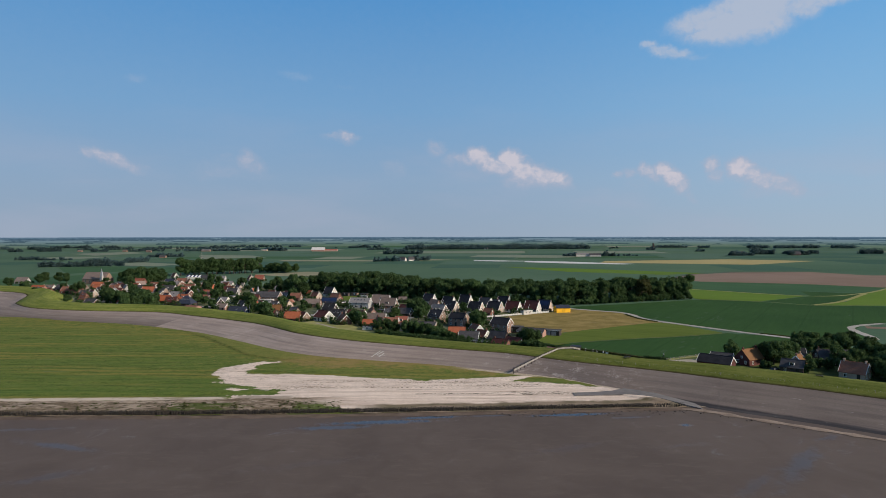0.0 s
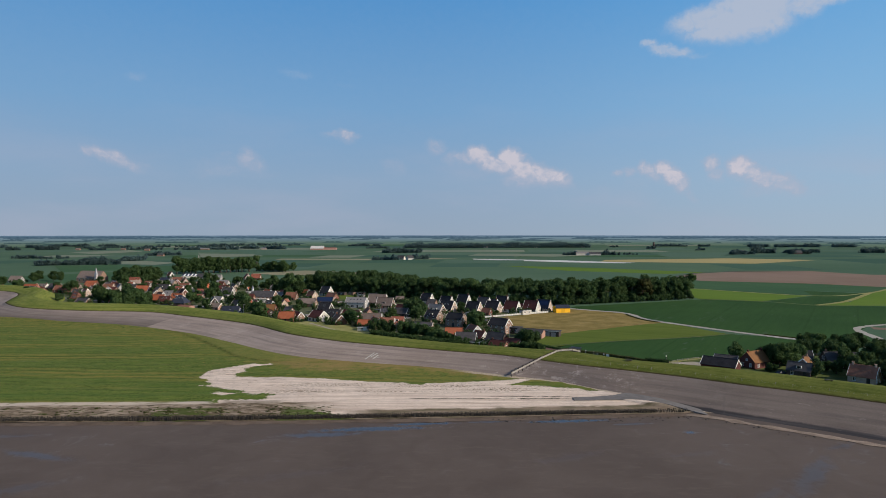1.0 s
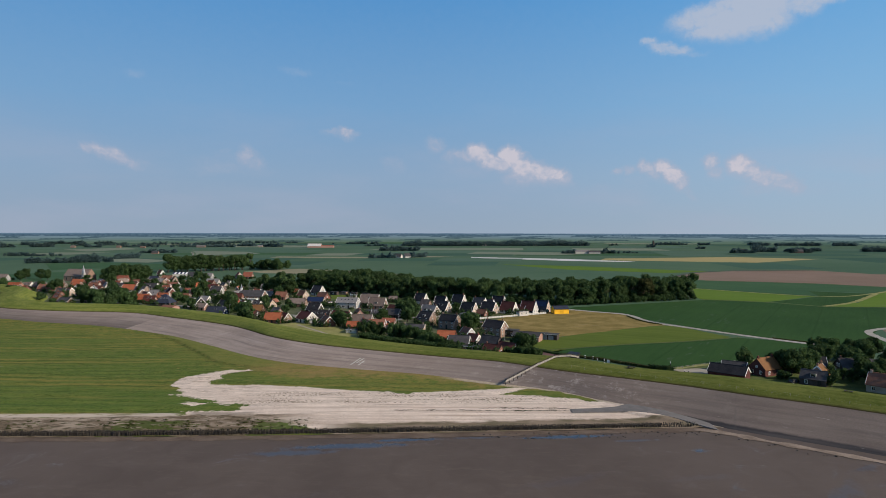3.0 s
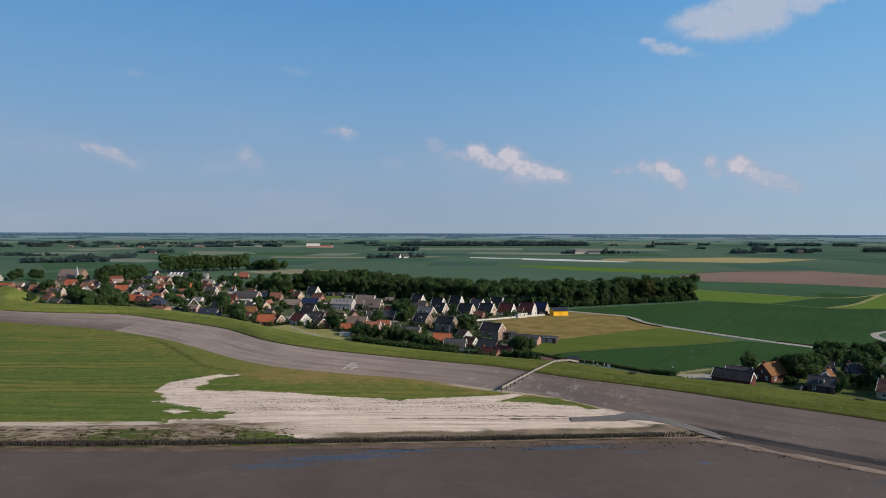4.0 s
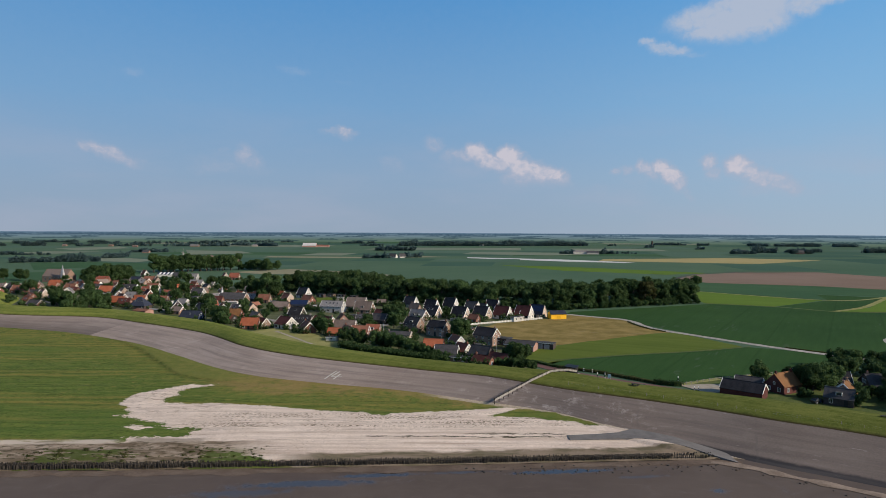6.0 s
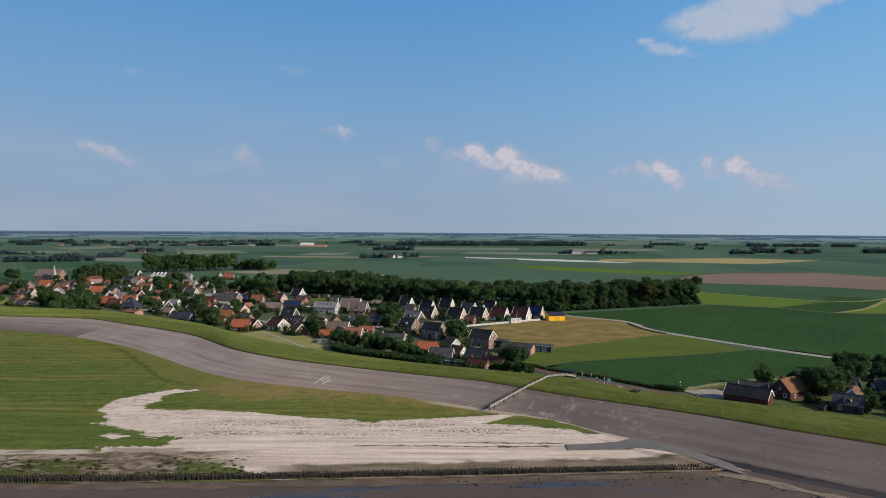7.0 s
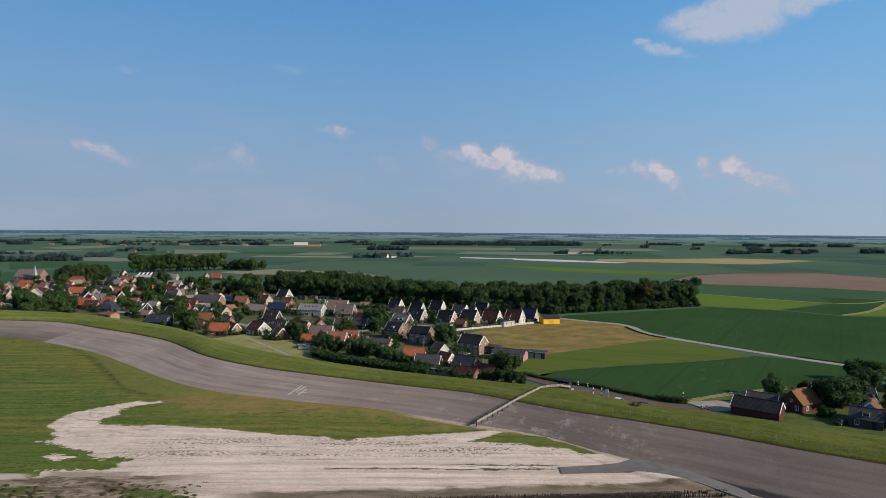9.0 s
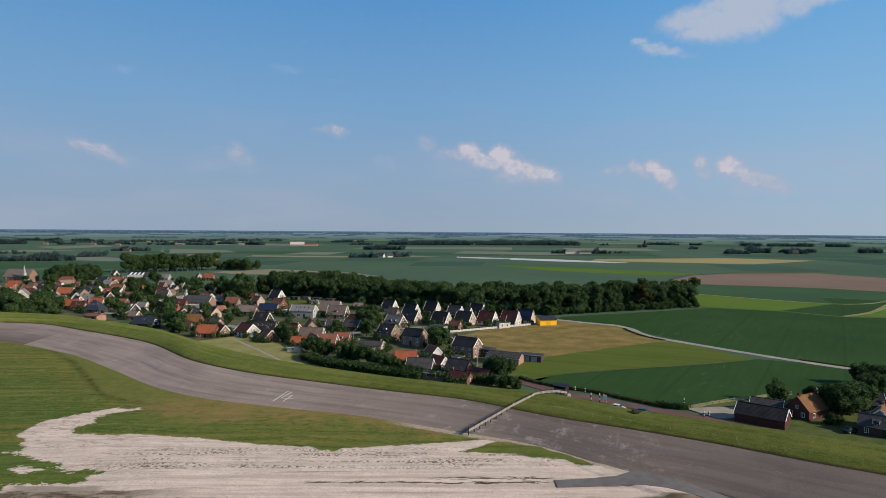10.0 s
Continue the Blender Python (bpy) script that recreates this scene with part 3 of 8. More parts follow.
# the ground: one sheet to the horizon, lower on the seaward side
gx = [-4900, -3000, -2000] + [p.x for p in between(low, high, 0.5)[::4]] + [2000, 3000, 4900]
gy = [p.y for p in between(low, high, 0.5)[::4]]
gy = [gy[0] + 1700, gy[0] + 850, gy[0] + 280] + gy + [gy[-1] - 370, gy[-1] - 1100, gy[-1] - 2500]
grid_rows = []
for off, z in ((None, -1.35), (-900, -1.35), (-14, -1.3), (0, -0.05), (40, 0.0), (300, 0.0), (1200, 0.0), (99999, 0.0)):
    grid_rows.append([(x, -4900 if off is None else (max(y, 0) + 4900 if off == 99999 else y + off), z) for x, y in zip(gx, gy)])
grid_rows[-1] = [(x, 4900, 0.0) for x in gx]
grid_rows[0] = [(x, -4950, -1.35) for x in gx]
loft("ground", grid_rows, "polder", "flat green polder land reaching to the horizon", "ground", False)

# tidal mud
m, n, b = material("wet tidal mud", 0.5, spec=0.3)
p = place_of(n)
broad, mid, grain = n.noise(p, 0.02, 4.0, 0.55, 0.6), n.noise(p, 0.11, 5.0, 0.6, 0.8), n.noise(p, 3.0, 3.0)
col = n.mix(n.span(n.math("ADD", n.math("MULTIPLY", broad, 0.6), n.math("MULTIPLY", mid, 0.4)), 0.36, 0.64), (0.080, 0.060, 0.049), (0.105, 0.081, 0.067))
film = n.math("MULTIPLY", n.span(mid, 0.54, 0.74, 0.0, 0.75), n.span(broad, 0.48, 0.64))
# thin films of standing water
for cx, cy, rw, rh, k in ((36, 178.3, 13, 1.5, 1.0), (-4, 175.8, 12, 1.6, 0.85), (-16, 171.5, 20, 2.4, 0.8), (-30, 166.5, 14, 2.2, 0.7), (65, 168.5, 2.4, 1.6, 0.8), (52, 175.5, 7, 0.9, 0.6), (14, 177.6, 9, 0.8, 0.7)):
    e = n.add("ShaderNodeMapping", vector_type="TEXTURE")
    e.inputs["Location"].default_value, e.inputs["Rotation"].default_value, e.inputs["Scale"].default_value = (cx, cy, 0), (0, 0, 0.10), (rw, rh, 40)
    n.wire(p, e.inputs[0])
    away = n.math("ADD", n.vmath("LENGTH", e.outputs[0]), n.math("MULTIPLY", n.math("SUBTRACT", n.noise(p, 0.5, 4.0, 0.65), 0.5), 1.8))
    film = n.math("MAXIMUM", film, n.span(away, 0.35, 1.2, k, 0.0))
# drained runnels towards the open flat
for cx, cy, rw, rh, turn, k in ((79, 139, 26, 3.2, 0.85, 0.55), (64, 128, 16, 2.2, 0.8, 0.45), (97, 158, 9, 2.0, 0.5, 0.5), (-93, 152, 16, 2.4, -0.3, 0.6), (-110, 165, 18, 1.6, 0.1, 0.5), (-84, 132, 14, 3.0, 0.6, 0.45), (30, 150, 16, 2.6, 0.4, 0.35), (58, 152, 12, 2.0, 0.2, 0.35), (-30, 140, 22, 3.0, 0.3, 0.3)):
    e = n.add("ShaderNodeMapping", vector_type="TEXTURE")
    e.inputs["Location"].default_value, e.inputs["Rotation"].default_value, e.inputs["Scale"].default_value = (cx, cy, 0), (0, 0, turn), (rw, rh, 40)
    n.wire(p, e.inputs[0])
    away = n.math("ADD", n.vmath("LENGTH", e.outputs[0]), n.math("MULTIPLY", n.math("SUBTRACT", n.noise(p, 0.32, 5.0, 0.7, 0.6), 0.5), 2.6))
    film = n.math("MAXIMUM", film, n.span(away, 0.2, 1.2, k, 0.0))
ooze = n.noise(n.vmath("MULTIPLY", p, (0.35, 1.0, 1.0)), 0.5, 5.0, 0.68, 0.5)
col = n.mix(n.span(ooze, 0.52, 0.70, 0.0, 0.35), col, (0.135, 0.106, 0.085))
n.wire(n.mix(n.span(film, 0.35, 1.0, 0.0, 0.75), col, (0.034, 0.032, 0.032)), b.inputs["Base Color"])
n.wire(n.span(film, 0.0, 1.0, 0.80, 0.14), b.inputs["Roughness"])
bumps(n, b, n.math("ADD", grain, mid), 0.25, 0.04)
MAT["mud"] = m
mud = Shape()
mx = [-4800, -2000, -900, -500] + list(range(-420, 121, 6)) + [140, 170, 210, 300, 420, 700, 1500, 4800]
my = [-4800, -1500, -500, -200, 0, 60] + list(range(90, 191, 4)) + [205, 240]
for yy in my:
    for xx in mx:
        mud.v.append((xx, yy, -1.0 + 0.05 * noise.noise((xx * 0.05, yy * 0.05, 0)) - (0.5 if yy > 192 else 0)))
k = len(mx)
for j in range(len(my) - 1):
    for i in range(k - 1):
        mud.f.append((j * k + i, j * k + i + 1, (j + 1) * k + i + 1, (j + 1) * k + i))
tagged(new("mudflat", mud.mesh("mudflat", "mud", True)), "brown wet tidal mud before the sea dike", "mudflat", kind="structure")

# foreshore: salt marsh with drained furrows, a shell-sand bank, and the muddy strip behind the brushwood dam
GROYNE = [(-600, 172), (-300, 175), (-124, 177.5), (-61, 178.8), (3, 182), (36, 184.2), (77, 187), (100, 185)]
SAND = [(-79.3, 214.8), (-75.7, 215.9), (-75.7, 218.5), (-78.8, 220.7), (-79.2, 223.5), (-83.7, 226.3), (-83.4, 233.3), (-84, 236.5), (-81, 241.4), (-76, 246), (-72, 250), (-68, 249.6), (-62, 250.6), (-63, 249.4), (-70.5, 244.6), (-72, 240.5), (-70, 237), (-72.4, 233.4), (-71.7, 228.5), (-67.9, 228), (-60.5, 226.9), (-55.7, 228.2), (-46.7, 226.2), (-39.5, 225), (-32, 223), (-23.5, 220.7), (-11.4, 218.9), (-9.8, 217), (-4.5, 216.3), (-4.6, 218), (8, 220), (21.2, 222.5), (28, 223.8), (31.9, 222.6), (29.8, 221.4), (27.6, 219), (22.5, 216), (27.3, 215.4), (34.9, 214.7), (39.6, 212.3), (45.6, 211.3), (47.3, 207.6), (52, 207), (58.2, 203.9), (72, 197), (84, 190), (80, 184), (40, 182), (-22, 180), (-36, 188), (-63.8, 191), (-67.5, 197.4), (-53.7, 198), (-52, 200), (-52.9, 202.6), (-50.5, 203.5), (-55.3, 205), (-57, 203.5), (-59.7, 204), (-63.6, 208.8), (-67.7, 210), (-73.7, 213.8)]
SAND_PATCH = [(-70.6, 205), (-69.4, 207), (-64.2, 205.3), (-64.8, 203.5), (-66.9, 203)]


BANK = [(-600, 560), (-300, 402), (-230, 376), (-176, 357), (-155, 346), (-133, 328), (-115, 308), (-97, 284), (-82, 264), (-68, 256.5), (-55, 253), (-37, 248), (-10, 240), (100, 170)]


def along(pts, xs):
    a = np.array(pts)
    return np.interp(xs, a[:, 0], a[:, 1])


def inside_by(poly, px, py):
    """Signed distance to an outline, positive inside."""
    best = np.full(px.shape, 1e9)
    odd = np.zeros(px.shape, bool)
    for (x0, y0), (x1, y1) in zip(poly, poly[1:] + poly[:1]):
        dx, dy = x1 - x0, y1 - y0
        t = np.clip(((px - x0) * dx + (py - y0) * dy) / (dx * dx + dy * dy), 0, 1)
        best = np.minimum(best, np.hypot(px - x0 - t * dx, py - y0 - t * dy))
        hit = ((y0 > py) != (y1 > py)) & (px < (x1 - x0) * (py - y0) / (y1 - y0 + 1e-12) + x0)
        odd ^= hit
    return np.where(odd, best, -best)


def build_foreshore():
    xs = np.concatenate([np.linspace(-600, -340, 60)[:-1], np.arange(-340, 80, 1.3)])
    lx = np.array([(p.x, p.y) for p in low])
    y0, y1 = along(GROYNE, xs) - 1.0, np.interp(xs, lx[:, 0], lx[:, 1]) + 1.5
    bank = along(BANK, xs)[:, None]
    y1 = np.maximum(y1, y0 + 0.3)
    v = np.concatenate([np.linspace(0, 0.35, 60)[:-1], np.linspace(0.35, 1, 75)])
    X = np.repeat(xs[:, None], len(v), 1)
    Y = y0[:, None] + (y1 - y0)[:, None] * v[None, :]
    shore = Y - y0[:, None]
    sand = np.maximum(inside_by(SAND, X, Y), inside_by(SAND_PATCH, X, Y))
    rise = -0.92 + 0.75 * np.clip((shore - 2) / 22, 0, 1) ** 0.7
    edge = y1[:, None] - Y
    rise = np.where(edge < 8, np.maximum(rise, 0.22 - 0.04 * edge), rise)
    Z = rise + 0.30 * np.clip(sand / 8, 0, 1)
    out = np.clip((X - 64) / 13, 0, 1)
    Z = Z + (-0.97 - Z) * out * out * (3 - 2 * out)
    step = np.clip((Y - bank) / 2.2 + 0.5, 0, 1) * np.clip((-52 - X) / 16, 0, 1) * np.clip(edge / 6 - 0.3, 0, 1)
    Z = Z + 0.42 * step * step * (3 - 2 * step)
    rough = np.array([noise.fractal((x * 0.12, y * 0.2, 0), 1.0, 2.0, 4) for x, y in zip(X.ravel(), Y.ravel())]).reshape(X.shape)
    furrow = np.sin((Y - 0.03 * X + 2 * rough) * 2 * np.pi / 7.5)
    Z = Z + np.where(sand > 0, 0.10 * rough, 0.12 * rough + 0.06 * furrow) * np.clip(edge / 6 - 0.3, 0, 1)
    s = Shape()
    s.v = [tuple(map(float, q)) for q in zip(X.ravel(), Y.ravel(), Z.ravel())]
    k = len(v)
    s.f = [(i * k + j, (i + 1) * k + j, (i + 1) * k + j + 1, i * k + j + 1) for i in range(len(xs) - 1) for j in range(k - 1)]
    me = s.mesh("foreshore", None, True)
    for key, val in (("sand", sand), ("shore", shore), ("edge", edge), ("bank", Y - bank)):
        me.attributes.new(key, "FLOAT", "POINT").data.foreach_set("value", val.ravel().astype(np.float32))
    m, n, b = material("salt marsh and shell sand", 0.95, spec=0.04)
    p = place_of(n)
    x, y, z = n.split(p)

    def attr(key):
        a = n.add("ShaderNodeAttribute")
        a.attribute_name = key
        return a.outputs["Fac"]

    sand_in, by_shore, by_edge, by_bank = attr("sand"), attr("shore"), attr("edge"), attr("bank")
    flat = n.combine(n.math("MULTIPLY", n.math("ADD", x, n.math("MULTIPLY", y, 0.03)), 0.10), y, 0)
    warp = n.noise(p, 0.05, 3.0)
    bands = n.noise(flat, 0.55, 4.0, 0.6, 0.25)
    bands_wide = n.noise(flat, 0.07, 3.0)
    mid, grain = n.noise(p, 0.30, 5.0, 0.65, 0.5), n.noise(p, 1.8, 4.0, 0.65)
    # marsh grass on ridges between drained furrows
    ripple = n.math("ADD", n.math("ADD", y, n.math("MULTIPLY", x, 0.015)), n.math("MULTIPLY", n.math("SUBTRACT", n.noise(p, 0.035, 3.0), 0.5), 9.0))
    saw = n.math("MULTIPLY", n.math("ABSOLUTE", n.math("SUBTRACT", n.math("FRACT", n.math("DIVIDE", ripple, 5.6)), 0.5)), 2.0)
    green = n.mix(n.span(n.math("ADD", n.math("MULTIPLY", bands, 0.5), n.math("MULTIPLY", grain, 0.5)), 0.38, 0.62), (0.070, 0.112, 0.024), (0.128, 0.164, 0.040))
    yellow = n.math("MULTIPLY", n.span(bands_wide, 0.44, 0.62), n.span(n.math("ADD", saw, n.math("MULTIPLY", n.math("SUBTRACT", mid, 0.5), 1.4)), 0.15, 0.75, 1.0, 0.15))
    yellow = n.math("MAXIMUM", yellow, n.math("MULTIPLY", n.span(by_edge, 8.0, 40.0, 0.8, 0.0), n.span(mid, 0.35, 0.6)))
    green = n.mix(n.math("MULTIPLY", yellow, 0.75), green, (0.215, 0.185, 0.050))
    cut = n.math("MULTIPLY", n.span(n.math("ADD", saw, n.math("MULTIPLY", n.math("SUBTRACT", grain, 0.5), 0.5)), 0.76, 0.94), n.span(n.noise(flat, 0.10, 3.0), 0.38, 0.58))
    green = n.mix(n.math("MULTIPLY", cut, 0.42), green, (0.034, 0.052, 0.014))
    fleck = n.math("MULTIPLY", n.span(n.noise(n.vmath("MULTIPLY", p, (0.5, 1.0, 1.0)), 1.3, 4.0, 0.7), 0.53, 0.62), n.span(n.noise(p, 0.06, 3.0), 0.38, 0.56, 0.25, 1.0))
    green = n.mix(n.math("MULTIPLY", fleck, 0.5), green, (0.034, 0.046, 0.014))
    # broad wet and dry ribbons across the marsh, tufts and thin yellow patches
    tuft = n.noise(n.vmath("MULTIPLY", p, (0.45, 1.0, 1.0)), 0.55, 5.0, 0.70, 0.6)
    green = n.mix(n.math("MULTIPLY", n.span(tuft, 0.54, 0.66), n.span(warp, 0.40, 0.60, 0.15, 0.60)), green, (0.048, 0.076, 0.016))
    green = n.mix(n.math("MULTIPLY", n.span(tuft, 0.46, 0.34), n.span(by_edge, 30.0, 90.0, 0.65, 0.25)), green, (0.235, 0.200, 0.062))
    lushness = n.math("MULTIPLY", n.span(by_shore, 22.0, 60.0, 1.0, 0.0), n.span(n.noise(flat, 0.05, 3.0), 0.40, 0.56))
    green = n.mix(n.math("MULTIPLY", lushness, 0.45), green, (0.070, 0.135, 0.030))
    bare = n.span(n.noise(n.vmath("ADD", flat, (7.0, 31.0, 0.0)), 0.40, 3.0), 0.70, 0.76)
    green = n.mix(n.math("MULTIPLY", bare, n.span(by_edge, 20.0, 50.0, 0.0, 0.8)), green, (0.26, 0.225, 0.17))
    # drier turf under the dike's foot
    reach = n.span(x, -55.0, 0.0, 21.0, 7.0)
    dry_by = n.math("SUBTRACT", n.math("ADD", reach, n.math("MULTIPLY", n.math("SUBTRACT", n.noise(p, 0.14, 6.0, 0.72, 0.5), 0.5), 34.0)), by_edge)
    dry = n.math("MULTIPLY", n.math("MULTIPLY", n.span(x, -76.0, -55.0, 0.0, 0.72), n.span(x, 14.0, 26.0, 1.0, 0.15)), n.span(dry_by, -4.0, 6.0))
    green = n.mix(n.math("MULTIPLY", dry, n.span(n.noise(n.vmath("MULTIPLY", p, (0.5, 1.0, 1.0)), 0.24, 5.0, 0.68, 0.6), 0.36, 0.56, 0.25, 1.0)), green, n.mix(grain, (0.200, 0.145, 0.056), (0.330, 0.225, 0.100)))
    # smooth olive strip above the bank at the dike's foot, with a rough eroded edge
    over = n.math("ADD", by_bank, n.math("MULTIPLY", n.math("SUBTRACT", mid, 0.5), 6.0))
    strip = n.mix(n.span(n.math("ADD", n.math("MULTIPLY", mid, 0.5), n.math("MULTIPLY", grain, 0.5)), 0.35, 0.65), (0.112, 0.138, 0.032), (0.172, 0.172, 0.052))
    green = n.mix(n.math("MULTIPLY", n.span(over, -0.4, 0.6), n.span(x, -70.0, -45.0, 0.9, 0.0)), green, strip)
    lip = n.math("MULTIPLY", n.span(over, -4.0, -0.6), n.span(over, -0.4, 0.9, 1.0, 0.0))
    lip = n.math("MULTIPLY", lip, n.span(x, -66.0, -50.0, 1.0, 0.0))
    green = n.mix(n.math("MULTIPLY", lip, n.span(grain, 0.40, 0.60, 0.05, 0.50)), green, (0.036, 0.050, 0.014))
    # shell sand, ragged to the west and crisp under the turf
    edge_noise = n.math("ADD", n.math("MULTIPLY", n.math("SUBTRACT", mid, 0.5), 4.0), n.math("MULTIPLY", n.math("SUBTRACT", n.noise(n.vmath("MULTIPLY", p, (0.6, 1.0, 1.0)), 0.9, 5.0, 0.75), 0.5), 7.5))
    rag = n.math("ADD", sand_in, n.math("MULTIPLY", edge_noise, n.math("MULTIPLY", n.span(by_shore, 30.0, 40.0, 1.0, 0.75), n.span(x, -60.0, -40.0, 1.0, 0.6))))
    is_sand = n.span(rag, -0.3, 0.4)
    tint = n.mix(n.span(n.math("ADD", n.math("MULTIPLY", bands, 0.45), n.math("ADD", n.math("MULTIPLY", grain, 0.3), n.math("MULTIPLY", mid, 0.25))), 0.36, 0.64), (0.54, 0.445, 0.372), (0.77, 0.655, 0.562))
    speck = n.span(n.noise(n.vmath("MULTIPLY", p, (0.9, 0.7, 1.0)), 1.5, 4.0, 0.72), 0.495, 0.56)
    band = n.math("MULTIPLY", n.span(by_shore, 21.0, 26.0), n.span(n.math("ADD", by_shore, n.math("MULTIPLY", n.math("SUBTRACT", bands_wide, 0.5), 30.0)), 34.0, 42.0, 1.0, 0.0))
    rows_ = n.span(n.noise(n.combine(n.math("MULTIPLY", x, 0.05), y, 3.0), 0.42, 3.0, 0.6), 0.42, 0.58, 0.12, 1.0)
    speck = n.math("MULTIPLY", n.math("MULTIPLY", speck, n.span(n.noise(n.vmath("MULTIPLY", p, (0.5, 1.0, 1.0)), 0.16, 4.0, 0.65), 0.36, 0.52, 0.08, 1.0)), n.math("MULTIPLY", n.math("MULTIPLY", band, rows_), n.span(x, -66.0, -40.0)))
    tint = n.mix(n.math("MULTIPLY", speck, 0.92), tint, n.mix(mid, (0.070, 0.062, 0.034), (0.135, 0.110, 0.062)))
    line = n.span(n.noise(n.combine(n.math("MULTIPLY", x, 0.04), y, 0), 0.75, 3.0), 0.60, 0.70)
    tint = n.mix(n.math("MULTIPLY", line, 0.6), tint, (0.27, 0.215, 0.172))
    tide = n.math("MULTIPLY", n.span(n.noise(n.combine(n.math("MULTIPLY", x, 0.025), y, 9.0), 0.34, 4.0, 0.62), 0.44, 0.62), n.span(by_shore, 19.0, 24.0, 1.0, 0.25))
    tint = n.mix(n.math("MULTIPLY", tide, 0.55), tint, (0.430, 0.330, 0.262))
    crumb = n.span(n.noise(n.vmath("MULTIPLY", p, (0.7, 1.0, 1.0)), 2.6, 3.0, 0.7), 0.60, 0.68)
    tint = n.mix(n.math("MULTIPLY", crumb, n.span(n.noise(p, 0.12, 3.0), 0.42, 0.60, 0.08, 0.65)), tint, (0.150, 0.118, 0.080))
    scour = n.math("MULTIPLY", n.span(n.math("ABSOLUTE", n.math("SUBTRACT", n.noise(n.vmath("MULTIPLY", p, (0.35, 1.0, 1.0)), 0.16, 3.0, 0.6, 1.0), 0.5)), 0.006, 0.02, 1.0, 0.0), n.span(x, -30.0, -60.0))
    tint = n.mix(n.math("MULTIPLY", scour, 0.5), tint, (0.25, 0.20, 0.155))
    # dark weed left in two lines by the last tides
    for y0, xa, xb in ((198.2, -10.0, 30.0), (200.4, 14.0, 42.0), (198.4, 24.0, 42.0)):
        away = n.math("ABSOLUTE", n.math("ADD", n.math("SUBTRACT", y, y0), n.math("MULTIPLY", n.math("SUBTRACT", mid, 0.5), 1.4)))
        clump = n.span(n.noise(n.vmath("MULTIPLY", p, (0.4, 1.6, 1.0)), 0.8, 4.0, 0.72), 0.44, 0.66, 0.12, 1.1)
        weed = n.math("MULTIPLY", n.span(n.math("DIVIDE", away, clump), 0.5, 1.1, 1.0, 0.0), n.math("MULTIPLY", n.span(x, xa, xa + 4.0), n.span(x, xb - 3.0, xb, 1.0, 0.0)))
        tint = n.mix(n.math("MULTIPLY", weed, 0.9), tint, (0.050, 0.046, 0.026))
    # grey silt flat in the bank's western foot
    silt = n.math("MULTIPLY", n.math("MULTIPLY", n.span(n.math("ADD", y, n.math("MULTIPLY", n.math("SUBTRACT", mid, 0.5), 2.5)), 192.6, 193.6), n.span(n.math("ADD", y, n.math("MULTIPLY", grain, 0.8)), 196.6, 197.2, 1.0, 0.0)), n.math("MULTIPLY", n.span(x, -66.0, -62.0), n.span(n.math("ADD", x, n.math("MULTIPLY", mid, 16.0)), -44.0, -34.0, 1.0, 0.0)))
    tint = n.mix(n.math("MULTIPLY", silt, 0.85), tint, n.mix(grain, (0.235, 0.195, 0.155), (0.34, 0.29, 0.235)))
    land = n.mix(is_sand, green, tint)
    # muddy strip behind the dam: wet clay, washed sand, low green plants
    loose = n.combine(n.math("MULTIPLY", x, 0.38), y, 0)
    patch = n.noise(loose, 0.30, 5.0, 0.62, 0.4)
    near = n.math("ADD", by_shore, n.math("MULTIPLY", n.math("SUBTRACT", patch, 0.5), 5.0))
    is_mud = n.math("MULTIPLY", n.span(near, 15.4, 16.2, 1.0, 0.0), n.span(x, -46.0, -26.0, 1.0, 0.0))
    clay = n.mix(n.span(patch, 0.40, 0.62), (0.150, 0.115, 0.080), (0.330, 0.270, 0.210))
    clay = n.mix(n.span(by_shore, 8.0, 3.0, 0.0, 0.6), clay, (0.120, 0.098, 0.060))
    clay = n.mix(n.span(n.noise(loose, 0.9, 4.0, 0.65), 0.50, 0.60, 0.0, 0.85), clay, (0.072, 0.060, 0.036))
    lush = n.math("MAXIMUM", n.math("MULTIPLY", n.span(x, -84.0, -78.0), n.span(x, -66.0, -58.0, 1.0, 0.0)), n.math("MULTIPLY", n.span(x, -48.0, -42.0), n.span(x, -28.0, -22.0, 1.0, 0.0)))
    plants = n.math("MULTIPLY", n.span(n.math("ADD", n.noise(loose, 0.42, 5.0, 0.68), n.math("MULTIPLY", lush, 0.17)), 0.60, 0.65), n.span(near, 11.0, 12.5, 1.0, 0.0))
    clay = n.mix(n.math("MULTIPLY", plants, 0.9), clay, n.mix(grain, (0.040, 0.064, 0.014), (0.090, 0.112, 0.028)))
    land = n.mix(is_mud, land, clay)
    # pale shell line thrown up by the tide
    drift = n.math("ADD", by_shore, n.math("MULTIPLY", n.math("SUBTRACT", n.noise(loose, 0.12, 4.0, 0.6), 0.5), 4.0))
    shell = n.math("MULTIPLY", n.span(drift, 14.6, 15.4), n.span(drift, 17.4, 18.4, 1.0, 0.0))
    shell = n.math("MULTIPLY", shell, n.span(rag, -3.0, 0.0, 1.0, 0.0))
    land = n.mix(n.math("MULTIPLY", shell, n.span(patch, 0.36, 0.50, 0.35, 0.95)), land, (0.50, 0.43, 0.36))
    # wet brown sand and thin weed at the dam's foot
    foot = n.math("MULTIPLY", n.span(near, 6.5, 8.2, 1.0, 0.0), n.span(x, -30.0, -16.0))
